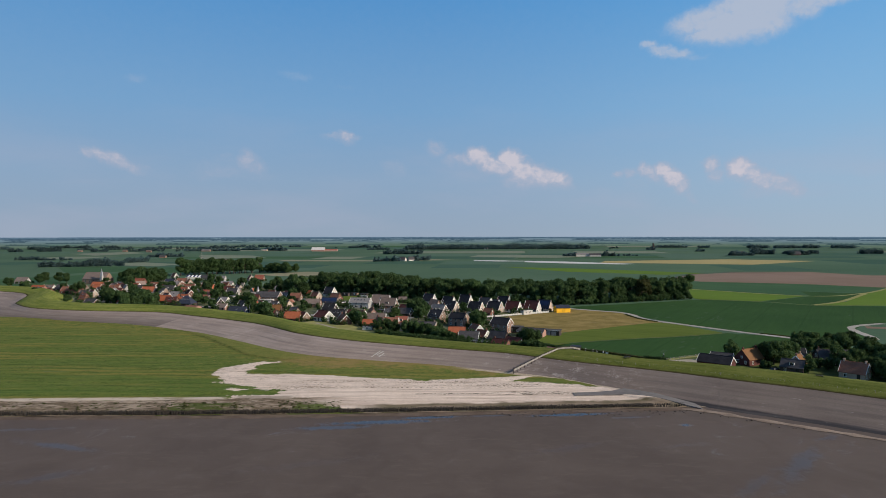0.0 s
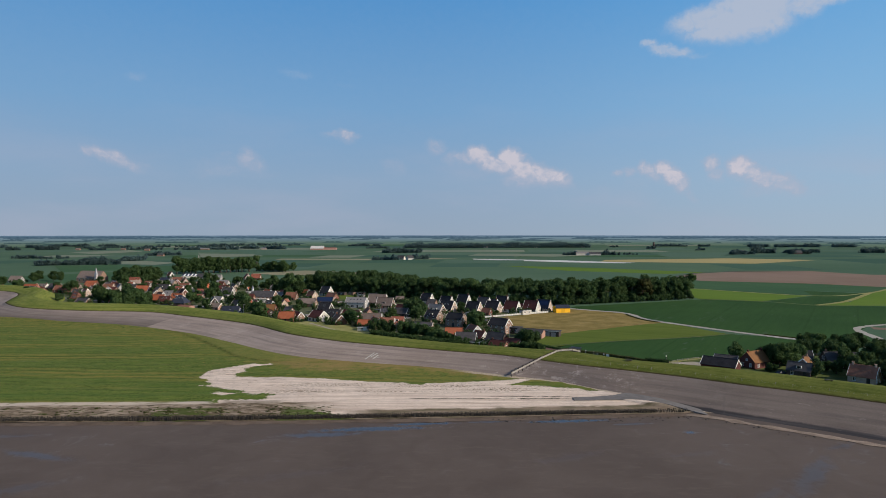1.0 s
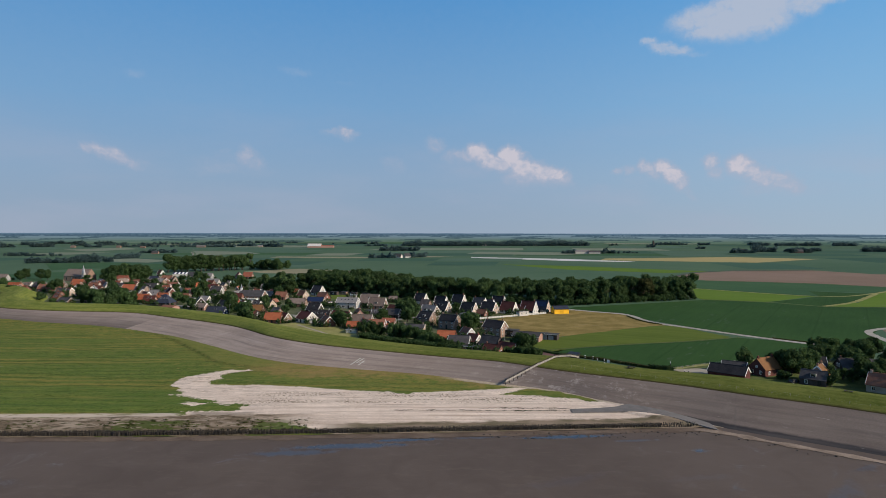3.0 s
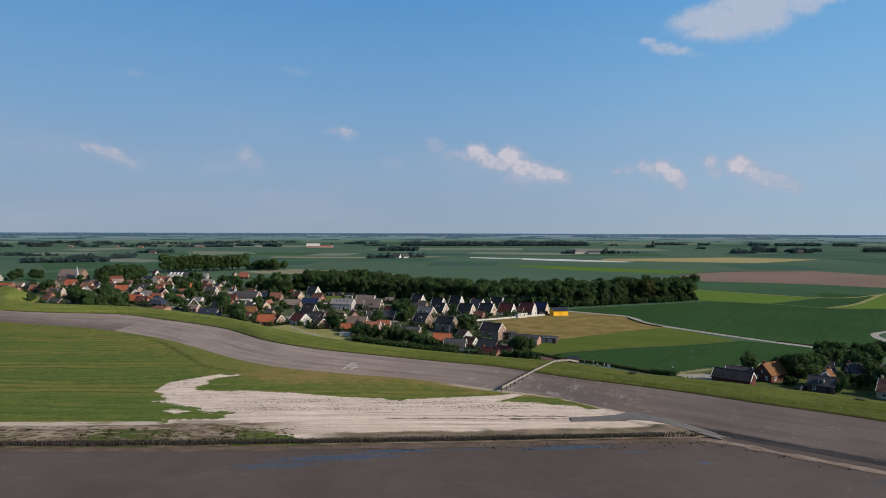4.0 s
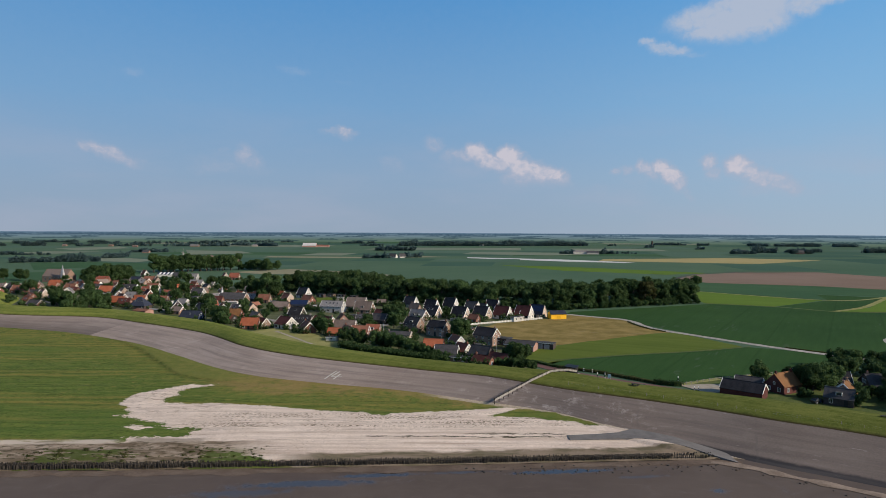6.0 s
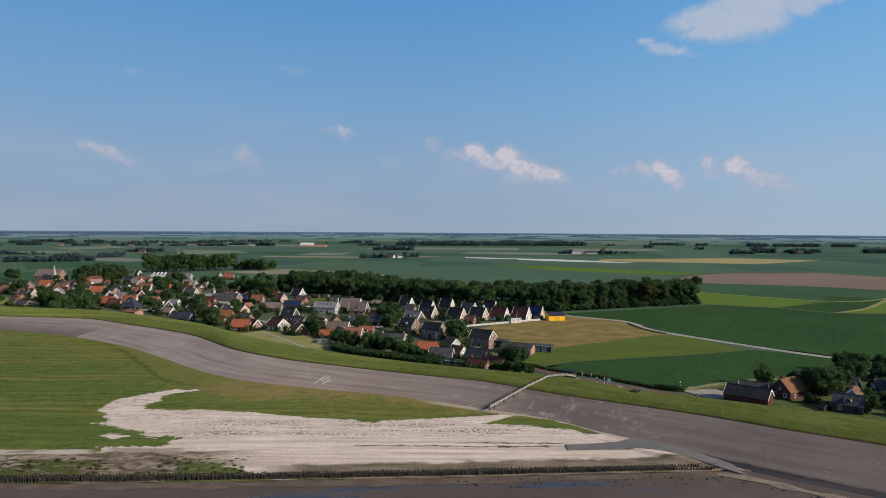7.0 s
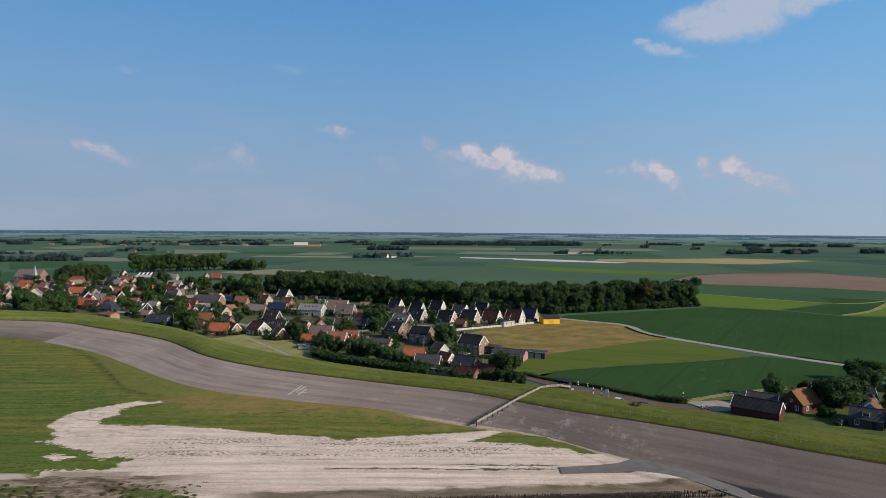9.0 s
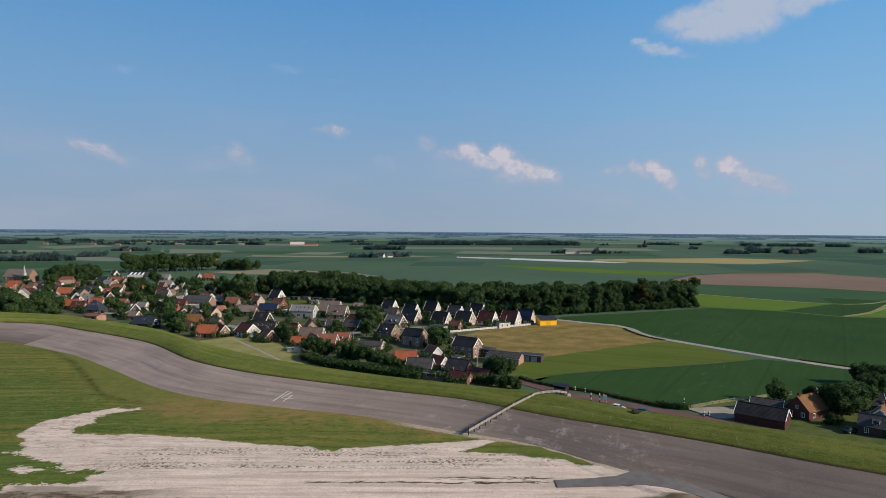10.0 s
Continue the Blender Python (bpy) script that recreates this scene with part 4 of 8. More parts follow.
    land = n.mix(n.math("MULTIPLY", foot, 0.9), land, n.mix(n.span(patch, 0.4, 0.6), (0.085, 0.076, 0.040), (0.190, 0.150, 0.108)))
    # sand blown against the asphalt's lower edge
    blown = n.math("MULTIPLY", n.span(n.math("ADD", by_edge, n.math("MULTIPLY", n.math("SUBTRACT", mid, 0.5), 5.0)), n.span(x, 30.0, 40.0, 3.6, 2.2), n.span(x, 30.0, 40.0, 5.0, 3.0), 1.0, 0.0), n.span(x, 2.0, 14.0))
    land = n.mix(n.math("MULTIPLY", blown, n.span(grain, 0.35, 0.6, 0.5, 0.95)), land, (0.46, 0.38, 0.31))
    n.wire(land, b.inputs["Base Color"])
    bumps(n, b, n.math("ADD", mid, grain), 0.6, 0.16)
    me.materials.append(m)
    tagged(new("foreshore", me), "green furrowed salt marsh with a pale shell-sand bank", "salt marsh", kind="structure")


build_foreshore()

# ---------------------------------------------------------------- fields, roads and paths
def field(outline, mat, label, z=0.05, wobble=1.0, step=8.0):
    return sheet("field", outline, z, mat, label, "field", wobble, step)


field([(120, 384), (137, 349), (158, 320), (178, 297), (205, 300), (217, 332), (232, 349), (260, 362), (330, 400), (310, 440), (262, 446), (236, 470), (200, 487), (132, 456), (92, 440), (86, 429), (104, 415), (117, 407)],
      "crop_dark", "dark green crop field beside the farm track", 0.05)
field([(48, 284), (62, 292), (86, 300.5), (118, 309.5), (145, 320), (160, 312), (175, 293), (150, 262), (128, 258), (108, 260.5), (96, 255), (87.5, 251), (80, 255), (74, 261), (67, 268.5), (58, 274.5), (50, 281)],
      "crop_dark", "dark green crop field behind the road hedge", 0.06)
field([(44, 284), (50, 281.5), (62, 293.5), (86, 302), (118, 311), (143, 321.5), (127, 359), (114, 355), (86, 338), (70, 328), (57, 318), (40, 306)],
      "meadow", "short green meadow beside the village", 0.06)
field([(56, 318), (70, 328), (86, 338), (114, 355), (126, 360), (119, 372), (117, 400), (103, 412), (86, 425), (66, 403), (40, 388), (30, 372), (40, 345)],
      "meadow_ochre", "dry ochre meadow behind the village", 0.08, 1.5)
field([(197, 491), (236, 472), (296, 514), (226, 579), (205, 560)], "crop_lime", "bright green grass field at the wood's end", 0.07, 0.5)
field([(262, 447), (320, 442), (430, 520), (420, 590), (358, 534), (300, 470)], "crop_lime", "bright green grass field between ditches", 0.07, 0.5)
field([(240, 474), (262, 448), (298, 474), (356, 535), (316, 558), (298, 513)], "crop_dark", "dark green crop field between ditches", 0.06, 0.5)
field([(226, 580), (298, 515), (318, 560), (360, 538), (415, 592), (366, 634), (275, 670), (250, 690), (180, 640)], "crop_mid", "green crop field by the bare soil", 0.05, 0.5)
field([(262, 722), (275, 674), (367, 638), (415, 598), (540, 560), (640, 640), (640, 770), (521, 772), (491, 846), (380, 835), (311, 791)], "soil", "bare pinkish clay field", 0.09, 0.8)
field([(95, 985), (190, 948), (345, 820), (276, 789), (169, 855)], "crop_lime", "fresh green strip field", 0.09, 0.5)
field([(282, 1134), (309, 1206), (585, 1285), (705, 1196), (518, 1055)], "crop_tan", "ripening yellow corn field", 0.10, 0.8)
field([(61, 1262), (230, 1182), (330, 1086), (305, 1070), (218, 1106), (60, 1225)], "foil", "narrow field covered with pale foil", 0.12, 0.5)
field([(-240, 800), (-184, 862), (-74, 803), (-40, 752), (-60, 735), (-110, 760), (-200, 770)], "crop_pale", "pale bare field behind the wood", 0.09, 0.8)
field([(-320, 1215), (-119, 1200), (30, 1270), (-20, 1300), (-119, 1250), (-320, 1270)], "crop_pale", "pale mown strip field", 0.11, 0.8)
field([(-560, 650), (-440, 590), (-330, 690), (-330, 790), (-420, 840)], "crop_mid", "green pasture behind the church", 0.06, 0.8)
field([(-520, 560), (-455, 535), (-400, 580), (-440, 610)], "crop_tan", "yellowing meadow beside the village", 0.08, 0.8)
field([(-584, 1132), (-548, 1160), (-453, 1091), (-457, 1017), (-530, 1042)], "far_c", "pale mown pasture in the polder", 0.165, 0.8)
field([(-598, 982), (-518, 1009), (-408, 975), (-338, 830), (-404, 845), (-468, 861), (-485, 815)], "crop_mid", "green pasture behind the tree belt", 0.17, 0.8)
field([(-998, 1698), (-932, 1901), (-822, 1746), (-848, 1541)], "far_c", "pale mown polder parcel", 0.22, 0.8)
field([(-613, 1596), (-462, 1544), (-394, 1409), (-501, 1325)], "far_c", "pale mown polder parcel", 0.23, 0.8)
field([(89, 1581), (298, 1546), (355, 1451), (241, 1370), (57, 1429)], "far_c", "pale green polder parcel", 0.24, 0.8)
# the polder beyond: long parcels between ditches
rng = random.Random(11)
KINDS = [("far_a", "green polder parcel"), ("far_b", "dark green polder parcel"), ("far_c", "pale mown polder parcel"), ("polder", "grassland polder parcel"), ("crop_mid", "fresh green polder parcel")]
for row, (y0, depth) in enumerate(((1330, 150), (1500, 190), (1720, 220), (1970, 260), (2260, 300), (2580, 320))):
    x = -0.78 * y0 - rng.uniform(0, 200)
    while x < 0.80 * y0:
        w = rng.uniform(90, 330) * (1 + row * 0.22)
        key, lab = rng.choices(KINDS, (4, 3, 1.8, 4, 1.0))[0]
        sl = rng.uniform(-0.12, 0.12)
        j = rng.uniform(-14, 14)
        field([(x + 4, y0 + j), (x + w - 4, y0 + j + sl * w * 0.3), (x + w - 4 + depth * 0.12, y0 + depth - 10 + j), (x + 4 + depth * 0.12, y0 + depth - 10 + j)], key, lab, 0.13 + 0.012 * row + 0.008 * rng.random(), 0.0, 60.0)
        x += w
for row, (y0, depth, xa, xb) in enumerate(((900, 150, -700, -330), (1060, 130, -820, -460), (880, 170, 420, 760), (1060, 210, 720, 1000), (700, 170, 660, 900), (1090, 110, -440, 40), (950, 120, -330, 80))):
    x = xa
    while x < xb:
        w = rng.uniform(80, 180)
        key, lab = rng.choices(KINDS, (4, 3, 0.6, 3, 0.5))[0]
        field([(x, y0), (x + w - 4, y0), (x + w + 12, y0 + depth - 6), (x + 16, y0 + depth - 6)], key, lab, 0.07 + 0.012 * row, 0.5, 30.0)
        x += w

sheet("village_ground", [(-460, 560), (-395, 470), (-330, 470), (-262, 432), (-190, 408), (-128, 384), (-92, 352), (-60, 322), (-30, 300), (8, 282), (44, 272), (48, 290), (42, 308), (54, 318), (40, 345), (30, 372), (66, 404), (84, 430), (60, 452), (15, 470), (-25, 497), (-92, 545), (-150, 610), (-300, 680)],
      0.04, "garden", "gardens and yards between the village houses", "gardens", 1.0, 6.0)
sheet("lawn", [(-88, 352), (-62, 322), (-38, 300), (-18, 286), (-13, 291), (-26, 311), (-39, 333), (-54, 358), (-74, 366)], 0.35, "lawn", "pale mown lawn at the landward dike foot", "lawn", 0.5, 4.0)
sheet("lawn", [(-83.8, 515), (-71.6, 519), (-56, 504.7), (-52.1, 478), (-64.5, 477), (-80.4, 490.5)], 0.09, "meadow", "bright green lawn between gardens and wood", "lawn", 0.5, 4.0)
sheet("farm_ground", [(89, 251), (96, 254.5), (108, 260), (128, 262), (160, 268), (180, 250), (172, 200), (150, 196), (128, 210), (104, 228.5), (92, 241)], 0.055, "verge", "rough grass and gardens round the farm", "gardens", 0.6, 5.0)
ribbon("path", [(-72, 357), (-57, 336), (-44, 317), (-36, 304)], 1.5, 0.40, "yard", "worn sandy footpath over the lawn", "path", wobble=0.4)
ribbon("farm_track", [(60, 446), (85, 428), (103, 414), (114, 406), (117.5, 395), (118, 382), (121, 370), (136, 347), (157, 318), (180, 293), (215, 262), (260, 225)], 4.2, 0.13, "track", "pale concrete farm track between the fields", "track", wobble=0.5)
ribbon("farm_track", [(247, 354), (232, 348), (220, 340), (214, 328), (210, 312), (206, 300)], 3.8, 0.12, "track", "pale sandy track round a field corner", "track", wobble=0.8)
ribbon("farm_track", [(228, 340), (240, 336), (255, 345)], 9.0, 0.10, "soil", "rutted earth beside the track", "track", wobble=1.5)
ribbon("road", [(-70, 384), (-30, 352), (0, 326), (30, 299), (46.1, 280.8), (50.5, 274.8), (57.1, 266.8), (64.4, 260.5), (71.0, 254.6), (77.6, 249.6), (83.7, 245), (92, 239.2), (103, 229.6), (125, 212.5), (160, 185)], 4.8, 0.16, "road", "dark red brick road behind the dike", "road", 3.0)
ribbon("verge", [(44, 290), (52, 280.5), (58, 275.2), (67, 269.2), (74, 262), (81, 255.5), (90, 252.5), (106, 259.5)], 2.4, 0.12, "verge", "rough grass verge along the road", "verge", wobble=0.6)
ribbon("village_street", [(-300, 500), (-240, 470), (-190, 452), (-140, 428), (-100, 408), (-70, 384)], 5.0, 0.14, "paving", "grey paved village street", "street")
ribbon("village_street", [(-30, 352), (-20, 380), (10, 398), (44, 412)], 4.5, 0.13, "paving", "grey paved village street", "street")
sheet("yard", [(88, 250), (93, 240.5), (104, 241), (116, 243), (112, 250), (98, 252)], 0.20, "yard", "pale sandy farm yard", "yard", 0.4, 3.0)
ribbon("ditch", [(146, 321), (118, 310.2), (86, 301.3), (62, 292.8), (50, 288)], 1.6, 0.14, "verge", "overgrown field ditch", "ditch", wobble=0.8)
ribbon("ditch", [(197, 489), (236, 471), (262, 446.5), (300, 443)], 3.2, 0.14, "verge", "overgrown field ditch", "ditch", wobble=0.6)
ribbon("ditch", [(226, 580), (297, 514), (356, 536), (420, 592)], 3.0, 0.14, "lawn", "grassy field edge", "ditch", wobble=0.6)
ribbon("ditch", [(262, 447), (298, 472), (358, 535)], 4.0, 0.15, "lawn", "grassy field edge", "ditch", wobble=0.6)
ribbon("ditch", [(491, 848), (380, 838), (311, 794), (262, 726)], 4.0, 0.16, "wood_dark", "dark reedy ditch", "ditch", wobble=0.8)
ribbon("ditch", [(275, 671), (367, 635), (415, 595), (540, 557)], 3.0, 0.16, "verge", "overgrown field ditch", "ditch", wobble=0.8)

# ---------------------------------------------------------------- trees
def crown_mesh(name, seed, height, radius, base, leaves, size, mat, lumps=13):
    """A crown of many small leaf clumps gathered in lumps, with an uneven outline and gaps."""
    r = np.random.default_rng(seed)
    cs, rad = [], []
    mid, half = (height + base) / 2, (height - base) / 2
    for i in range(lumps):
        a, u = r.uniform(0, 2 * np.pi), r.uniform(-0.85, 0.9)
        ring = math.sqrt(max(0.0, 1 - u * u)) * r.uniform(0.35, 0.80)
        cs.append((radius * ring * math.cos(a), radius * ring * math.sin(a), mid + half * u * 0.80))
        rad.append(radius * r.uniform(0.28, 0.50))
    cs, rad = np.array(cs), np.array(rad)
    pick = r.integers(0, lumps, leaves)
    d = r.normal(size=(leaves, 3))
    d /= np.linalg.norm(d, axis=1)[:, None]
    pos = cs[pick] + d * (rad[pick] * r.uniform(0.55, 1.08, leaves) ** 0.6)[:, None]
    pos[:, 2] = np.maximum(pos[:, 2], base * 0.7)
    up = d * 0.7 + r.normal(size=(leaves, 3)) * 0.55
    up[:, 2] += 0.25
    up /= np.linalg.norm(up, axis=1)[:, None]
    side = np.cross(up, r.normal(size=(leaves, 3)))
    side /= np.linalg.norm(side, axis=1)[:, None]
    other = np.cross(up, side)
    s = size * r.uniform(0.55, 1.35, leaves)[:, None]
    clumps = np.stack([pos + side * s, pos - side * s * 0.6 + other * s * 0.9, pos - side * s * 0.5 - other * s * 0.95], 1).reshape(-1, 3)
    sh = Shape()
    sh.v = clumps.tolist()
    sh.f = [(3 * i, 3 * i + 1, 3 * i + 2) for i in range(leaves)]
    # inner foliage that closes the crown
    ico = [(0, 0, 1), (0.9, 0, 0.3), (0.28, 0.85, 0.3), (-0.72, 0.53, 0.3), (-0.72, -0.53, 0.3), (0.28, -0.85, 0.3), (0.72, 0.53, -0.45), (-0.28, 0.85, -0.45), (-0.9, 0, -0.45), (-0.28, -0.85, -0.45), (0.72, -0.53, -0.45), (0, 0, -1)]
    fac = [(0, 1, 2), (0, 2, 3), (0, 3, 4), (0, 4, 5), (0, 5, 1), (1, 6, 2), (2, 7, 3), (3, 8, 4), (4, 9, 5), (5, 10, 1), (2, 6, 7), (3, 7, 8), (4, 8, 9), (5, 9, 10), (1, 10, 6), (11, 7, 6), (11, 8, 7), (11, 9, 8), (11, 10, 9), (11, 6, 10)]
    for c, q in zip(cs, rad):
        sh.poly([(c[0] + x * q * 0.72, c[1] + y * q * 0.72, c[2] + z * q * 0.72) for x, y, z in ico], fac)
    return sh.mesh(name, mat)


def trunk_mesh(name, seed, height, base, girth):
    r = random.Random(seed)
    s = Shape()
    lean = Vector((r.uniform(-0.3, 0.3), r.uniform(-0.3, 0.3), 0))
    fork = Vector((lean.x, lean.y, base))
    s.tube((0, 0, -0.2), fork, girth, girth * 0.75, 8)
    s.tube(fork, fork + Vector((lean.x, lean.y, (height - base) * 0.7)), girth * 0.72, girth * 0.15, 6)
    for i in range(6):
        a = i * 1.05 + r.uniform(-0.3, 0.3)
        z = base + (height - base) * r.uniform(0.0, 0.45)
        q = height * r.uniform(0.14, 0.24)
        s.tube((lean.x, lean.y, z), (q * math.cos(a), q * math.sin(a), z + q * r.uniform(0.5, 1.0)), girth * 0.4, girth * 0.08, 5)
    return s.mesh(name, "bark", True)


TREES = {}
for key, h, rad, base, leaves, size, mat, lumps in (
    ("tall_a", 15.0, 5.2, 2.4, 4000, 0.44, "leaf", 20), ("tall_b", 14.0, 5.8, 2.2, 4200, 0.46, "leaf", 22), ("tall_c", 16.0, 4.9, 2.8, 3900, 0.44, "leaf", 19), ("tall_d", 13.0, 5.4, 1.8, 4000, 0.44, "leaf_dark", 20),
    ("round_a", 8.5, 4.0, 1.3, 2100, 0.36, "leaf", 16), ("round_b", 9.5, 4.4, 1.2, 2300, 0.38, "leaf_dark", 17), ("round_c", 7.0, 3.2, 1.0, 1800, 0.32, "leaf", 14), ("olive", 15.5, 5.0, 3.0, 2400, 0.42, "leaf_olive", 14),
    ("shrub_a", 3.6, 2.2, 0.2, 1000, 0.28, "leaf_dark", 9), ("shrub_b", 2.8, 2.0, 0.15, 900, 0.26, "leaf", 8),
):
    seed = sum(map(ord, key))
    TREES[key] = (crown_mesh("crown", seed, h, rad, base, leaves, size, mat, lumps), trunk_mesh("trunk", seed, h, base, 0.035 * h + 0.02))
TREE_LABEL = {"tall": "tall leafy deciduous tree in full summer green", "round": "round-crowned green garden tree", "olive": "tall tree with thin olive-grey foliage", "shrub": "dense dark green garden shrub"}


def tree(x, y, key, size=1.0, turn=0.0, group="", label="", z=0.0, wide=1.0):
    crown, trunk = TREES[key]
    kind = key.split("_")[0]
    ob = thing("shrub" if kind == "shrub" else "tree", Matrix.Translation((x, y, z)) @ Matrix.Rotation(turn, 4, "Z") @ Matrix.Diagonal((size * wide, size * wide, size, 1)), label or TREE_LABEL[kind], "shrub" if kind == "shrub" else "tree", group)
    part("trunk", trunk, None, ob)
    part("crown", crown, None, ob)
    return ob


def grove(outline, gap, keys, group, seed, scale=(0.85, 1.15), label="", front=None):
    """Trees scattered at about even distance within an outline."""
    r = random.Random(seed)
    xs, ys = [p[0] for p in outline], [p[1] for p in outline]
    y = min(ys)
    rest = []
    while y < max(ys):
        x = min(xs)
        while x < max(xs):
            px, py = x + r.uniform(-0.35, 0.35) * gap, y + r.uniform(-0.35, 0.35) * gap
            if inside_by(outline, np.array([px]), np.array([py]))[0] > 0:
                if front and py > along(front, [px])[0]:
                    rest.append((px, py, r.choice(keys), r.uniform(*scale)))
                else:
                    tree(px, py, r.choice(keys), r.uniform(*scale), r.uniform(0, 6.28), group, label)
            x += gap
        y += gap * 0.87
    return rest


def far_grove(line, width, height, mat, label, seed, gap=6.0, size=1.3):
    """A far belt of trees: one joined mass of many leaf clumps with lumpy outline."""
    r = np.random.default_rng(seed)
    pts = smooth_line(line, gap)
    sh = Shape()
    quads = []
    for p in pts:
        if p.y > 1700 and width < 60 and noise.noise((p.x * 0.016, p.y * 0.016, seed)) > 0.16:
            continue
        for row in range(max(1, int(width / 8))):
            c = np.array([p.x + r.uniform(-3, 3), p.y + row * 8 + r.uniform(-3, 3), 0])
            h = height * r.uniform(0.45, 1.12) * (0.8 + 0.35 * noise.noise((p.x * 0.03, p.y * 0.03, seed)))
            w = h * r.uniform(0.38, 0.62)
            k = 170
            lump = r.normal(size=(6, 3)) * np.array([0.45, 0.45, 0.26])
            d = r.normal(size=(k, 3))
            d /= np.linalg.norm(d, axis=1)[:, None]
            pos = c + (lump[r.integers(0, 6, k)] + d * r.uniform(0.35, 0.62, (k, 1))) * np.array([w, w, h * 0.62]) + np.array([0, 0, h * 0.5])
            pos[:, 2] = np.maximum(pos[:, 2], 0.4)
            up = d * 0.6 + r.normal(size=(k, 3)) * 0.5 + np.array([0, 0, 0.35])
            side = np.cross(up, r.normal(size=(k, 3)))
            side /= np.linalg.norm(side, axis=1)[:, None]
            other = np.cross(up, side)
            other /= np.linalg.norm(other, axis=1)[:, None]
            s = size * r.uniform(0.5, 1.3, (k, 1))
            quads.append(np.stack([pos + side * s, pos - side * s * 0.6 + other * s * 0.9, pos - side * s * 0.5 - other * s * 0.95], 1).reshape(-1, 3))
    sh.v = np.concatenate(quads).tolist()
    sh.f = [(3 * i, 3 * i + 1, 3 * i + 2) for i in range(len(sh.v) // 3)]
    return tagged(new("tree_belt", sh.mesh("tree_belt", mat)), label, "tree belt", kind="stuff")


# the wood behind the village: the front trees one by one, the depth of it in one mass
depth = grove([(-128, 586), (-92, 548), (-25, 500), (15, 474), (52, 459), (88, 451), (130, 470), (190, 493), (205, 520), (212, 545), (170, 540), (120, 515), (70, 510), (20, 535), (-40, 580), (-105, 632)],
      8.2, ["tall_a", "tall_b", "tall_c", "tall_d"], "wood behind the village", 4, (0.76, 1.06), "tall deciduous tree of the dense village wood", [(-128, 604), (-92, 567), (-25, 518), (15, 491), (52, 474), (88, 465), (130, 482), (190, 506), (220, 530)])
quads = []
rw = np.random.default_rng(77)
for px, py, key, k in depth:
    me = TREES[key][0]
    co = np.empty(len(me.vertices) * 3)
    me.vertices.foreach_get("co", co)
    q = co.reshape(-1, 3)[:11700].reshape(-1, 3, 3)
    q = q[q[:, :, 2].mean(1) > 6.0][::2] * k
    cen = q.mean(1, keepdims=True)
    q = cen + (q - cen) * 1.25
    a = rw.uniform(0, 6.28)
    turned = np.stack([q[..., 0] * math.cos(a) - q[..., 1] * math.sin(a) + px, q[..., 0] * math.sin(a) + q[..., 1] * math.cos(a) + py, q[..., 2]], -1)
    quads.append(turned.reshape(-1, 3))
sh = Shape()
sh.v = np.concatenate(quads).tolist()
sh.f = [(3 * i, 3 * i + 1, 3 * i + 2) for i in range(len(sh.v) // 3)]
tagged(new("wood_canopy", sh.mesh("wood_canopy", "leaf")), "dense green canopy of the village wood", "wood", kind="stuff")
for x, y in ((150, 478), (155, 482), (147, 486)):
    tree(x, y, "olive", 1.08, x, "wood behind the village", "tall tree with thin grey-brown foliage at the wood's edge")
r9 = random.Random(9)
for i in range(120):
    t = i / 120
    line = [(-128, 584), (-92, 545), (-25, 497), (15, 471), (52, 456), (88, 448), (130, 467), (193, 490)]
    k = min(int(t * 7), 6)
    f = t * 7 - k
    x, y = line[k][0] * (1 - f) + line[k + 1][0] * f, line[k][1] * (1 - f) + line[k + 1][1] * f
    tree(x + r9.uniform(-1, 1), y + r9.uniform(-1.5, 1.5), r9.choice(["shrub_a", "shrub_b", "shrub_a"]), r9.uniform(0.9, 1.7), r9.uniform(0, 6), "undergrowth of the wood", "dark green undergrowth at the wood's edge")
# avenue and copses behind the village
for i in range(26):
    t = i / 25
    tree(-324 + 76 * t + r9.uniform(-2, 2), 790 + 50 * t + (6 if i % 2 else -6) + r9.uniform(-3, 3), r9.choice(["tall_a", "tall_b", "tall_c"]), r9.uniform(1.15, 1.4), r9.uniform(0, 6), "avenue behind the village", "tall avenue tree with clear stem")
grove([(-242, 842), (-202, 828), (-196, 850), (-232, 872)], 9, ["tall_b", "tall_d", "round_b"], "copse at the barn", 5, (0.8, 1.0))
grove([(-338, 648), (-306, 640), (-290, 650), (-294, 672), (-322, 680)], 8, ["tall_a", "tall_b", "tall_d"], "trees behind the church", 6, (0.9, 1.15))
far_grove([(-630, 985), (-580, 1005), (-525, 1030)], 20, 13, "leaf_hazed", "dark tree belt in the polder", 21)
far_grove([(-578, 1148), (-558, 1172)], 24, 13, "leaf_hazed", "copse in the polder", 22)
far_grove([(-665, 1425), (-605, 1460)], 16, 12, "leaf_hazed", "copse in the polder", 23)
far_grove([(-860, 1275), (-742, 1258)], 10, 9, "leaf_hazed", "low tree row in the polder", 24)
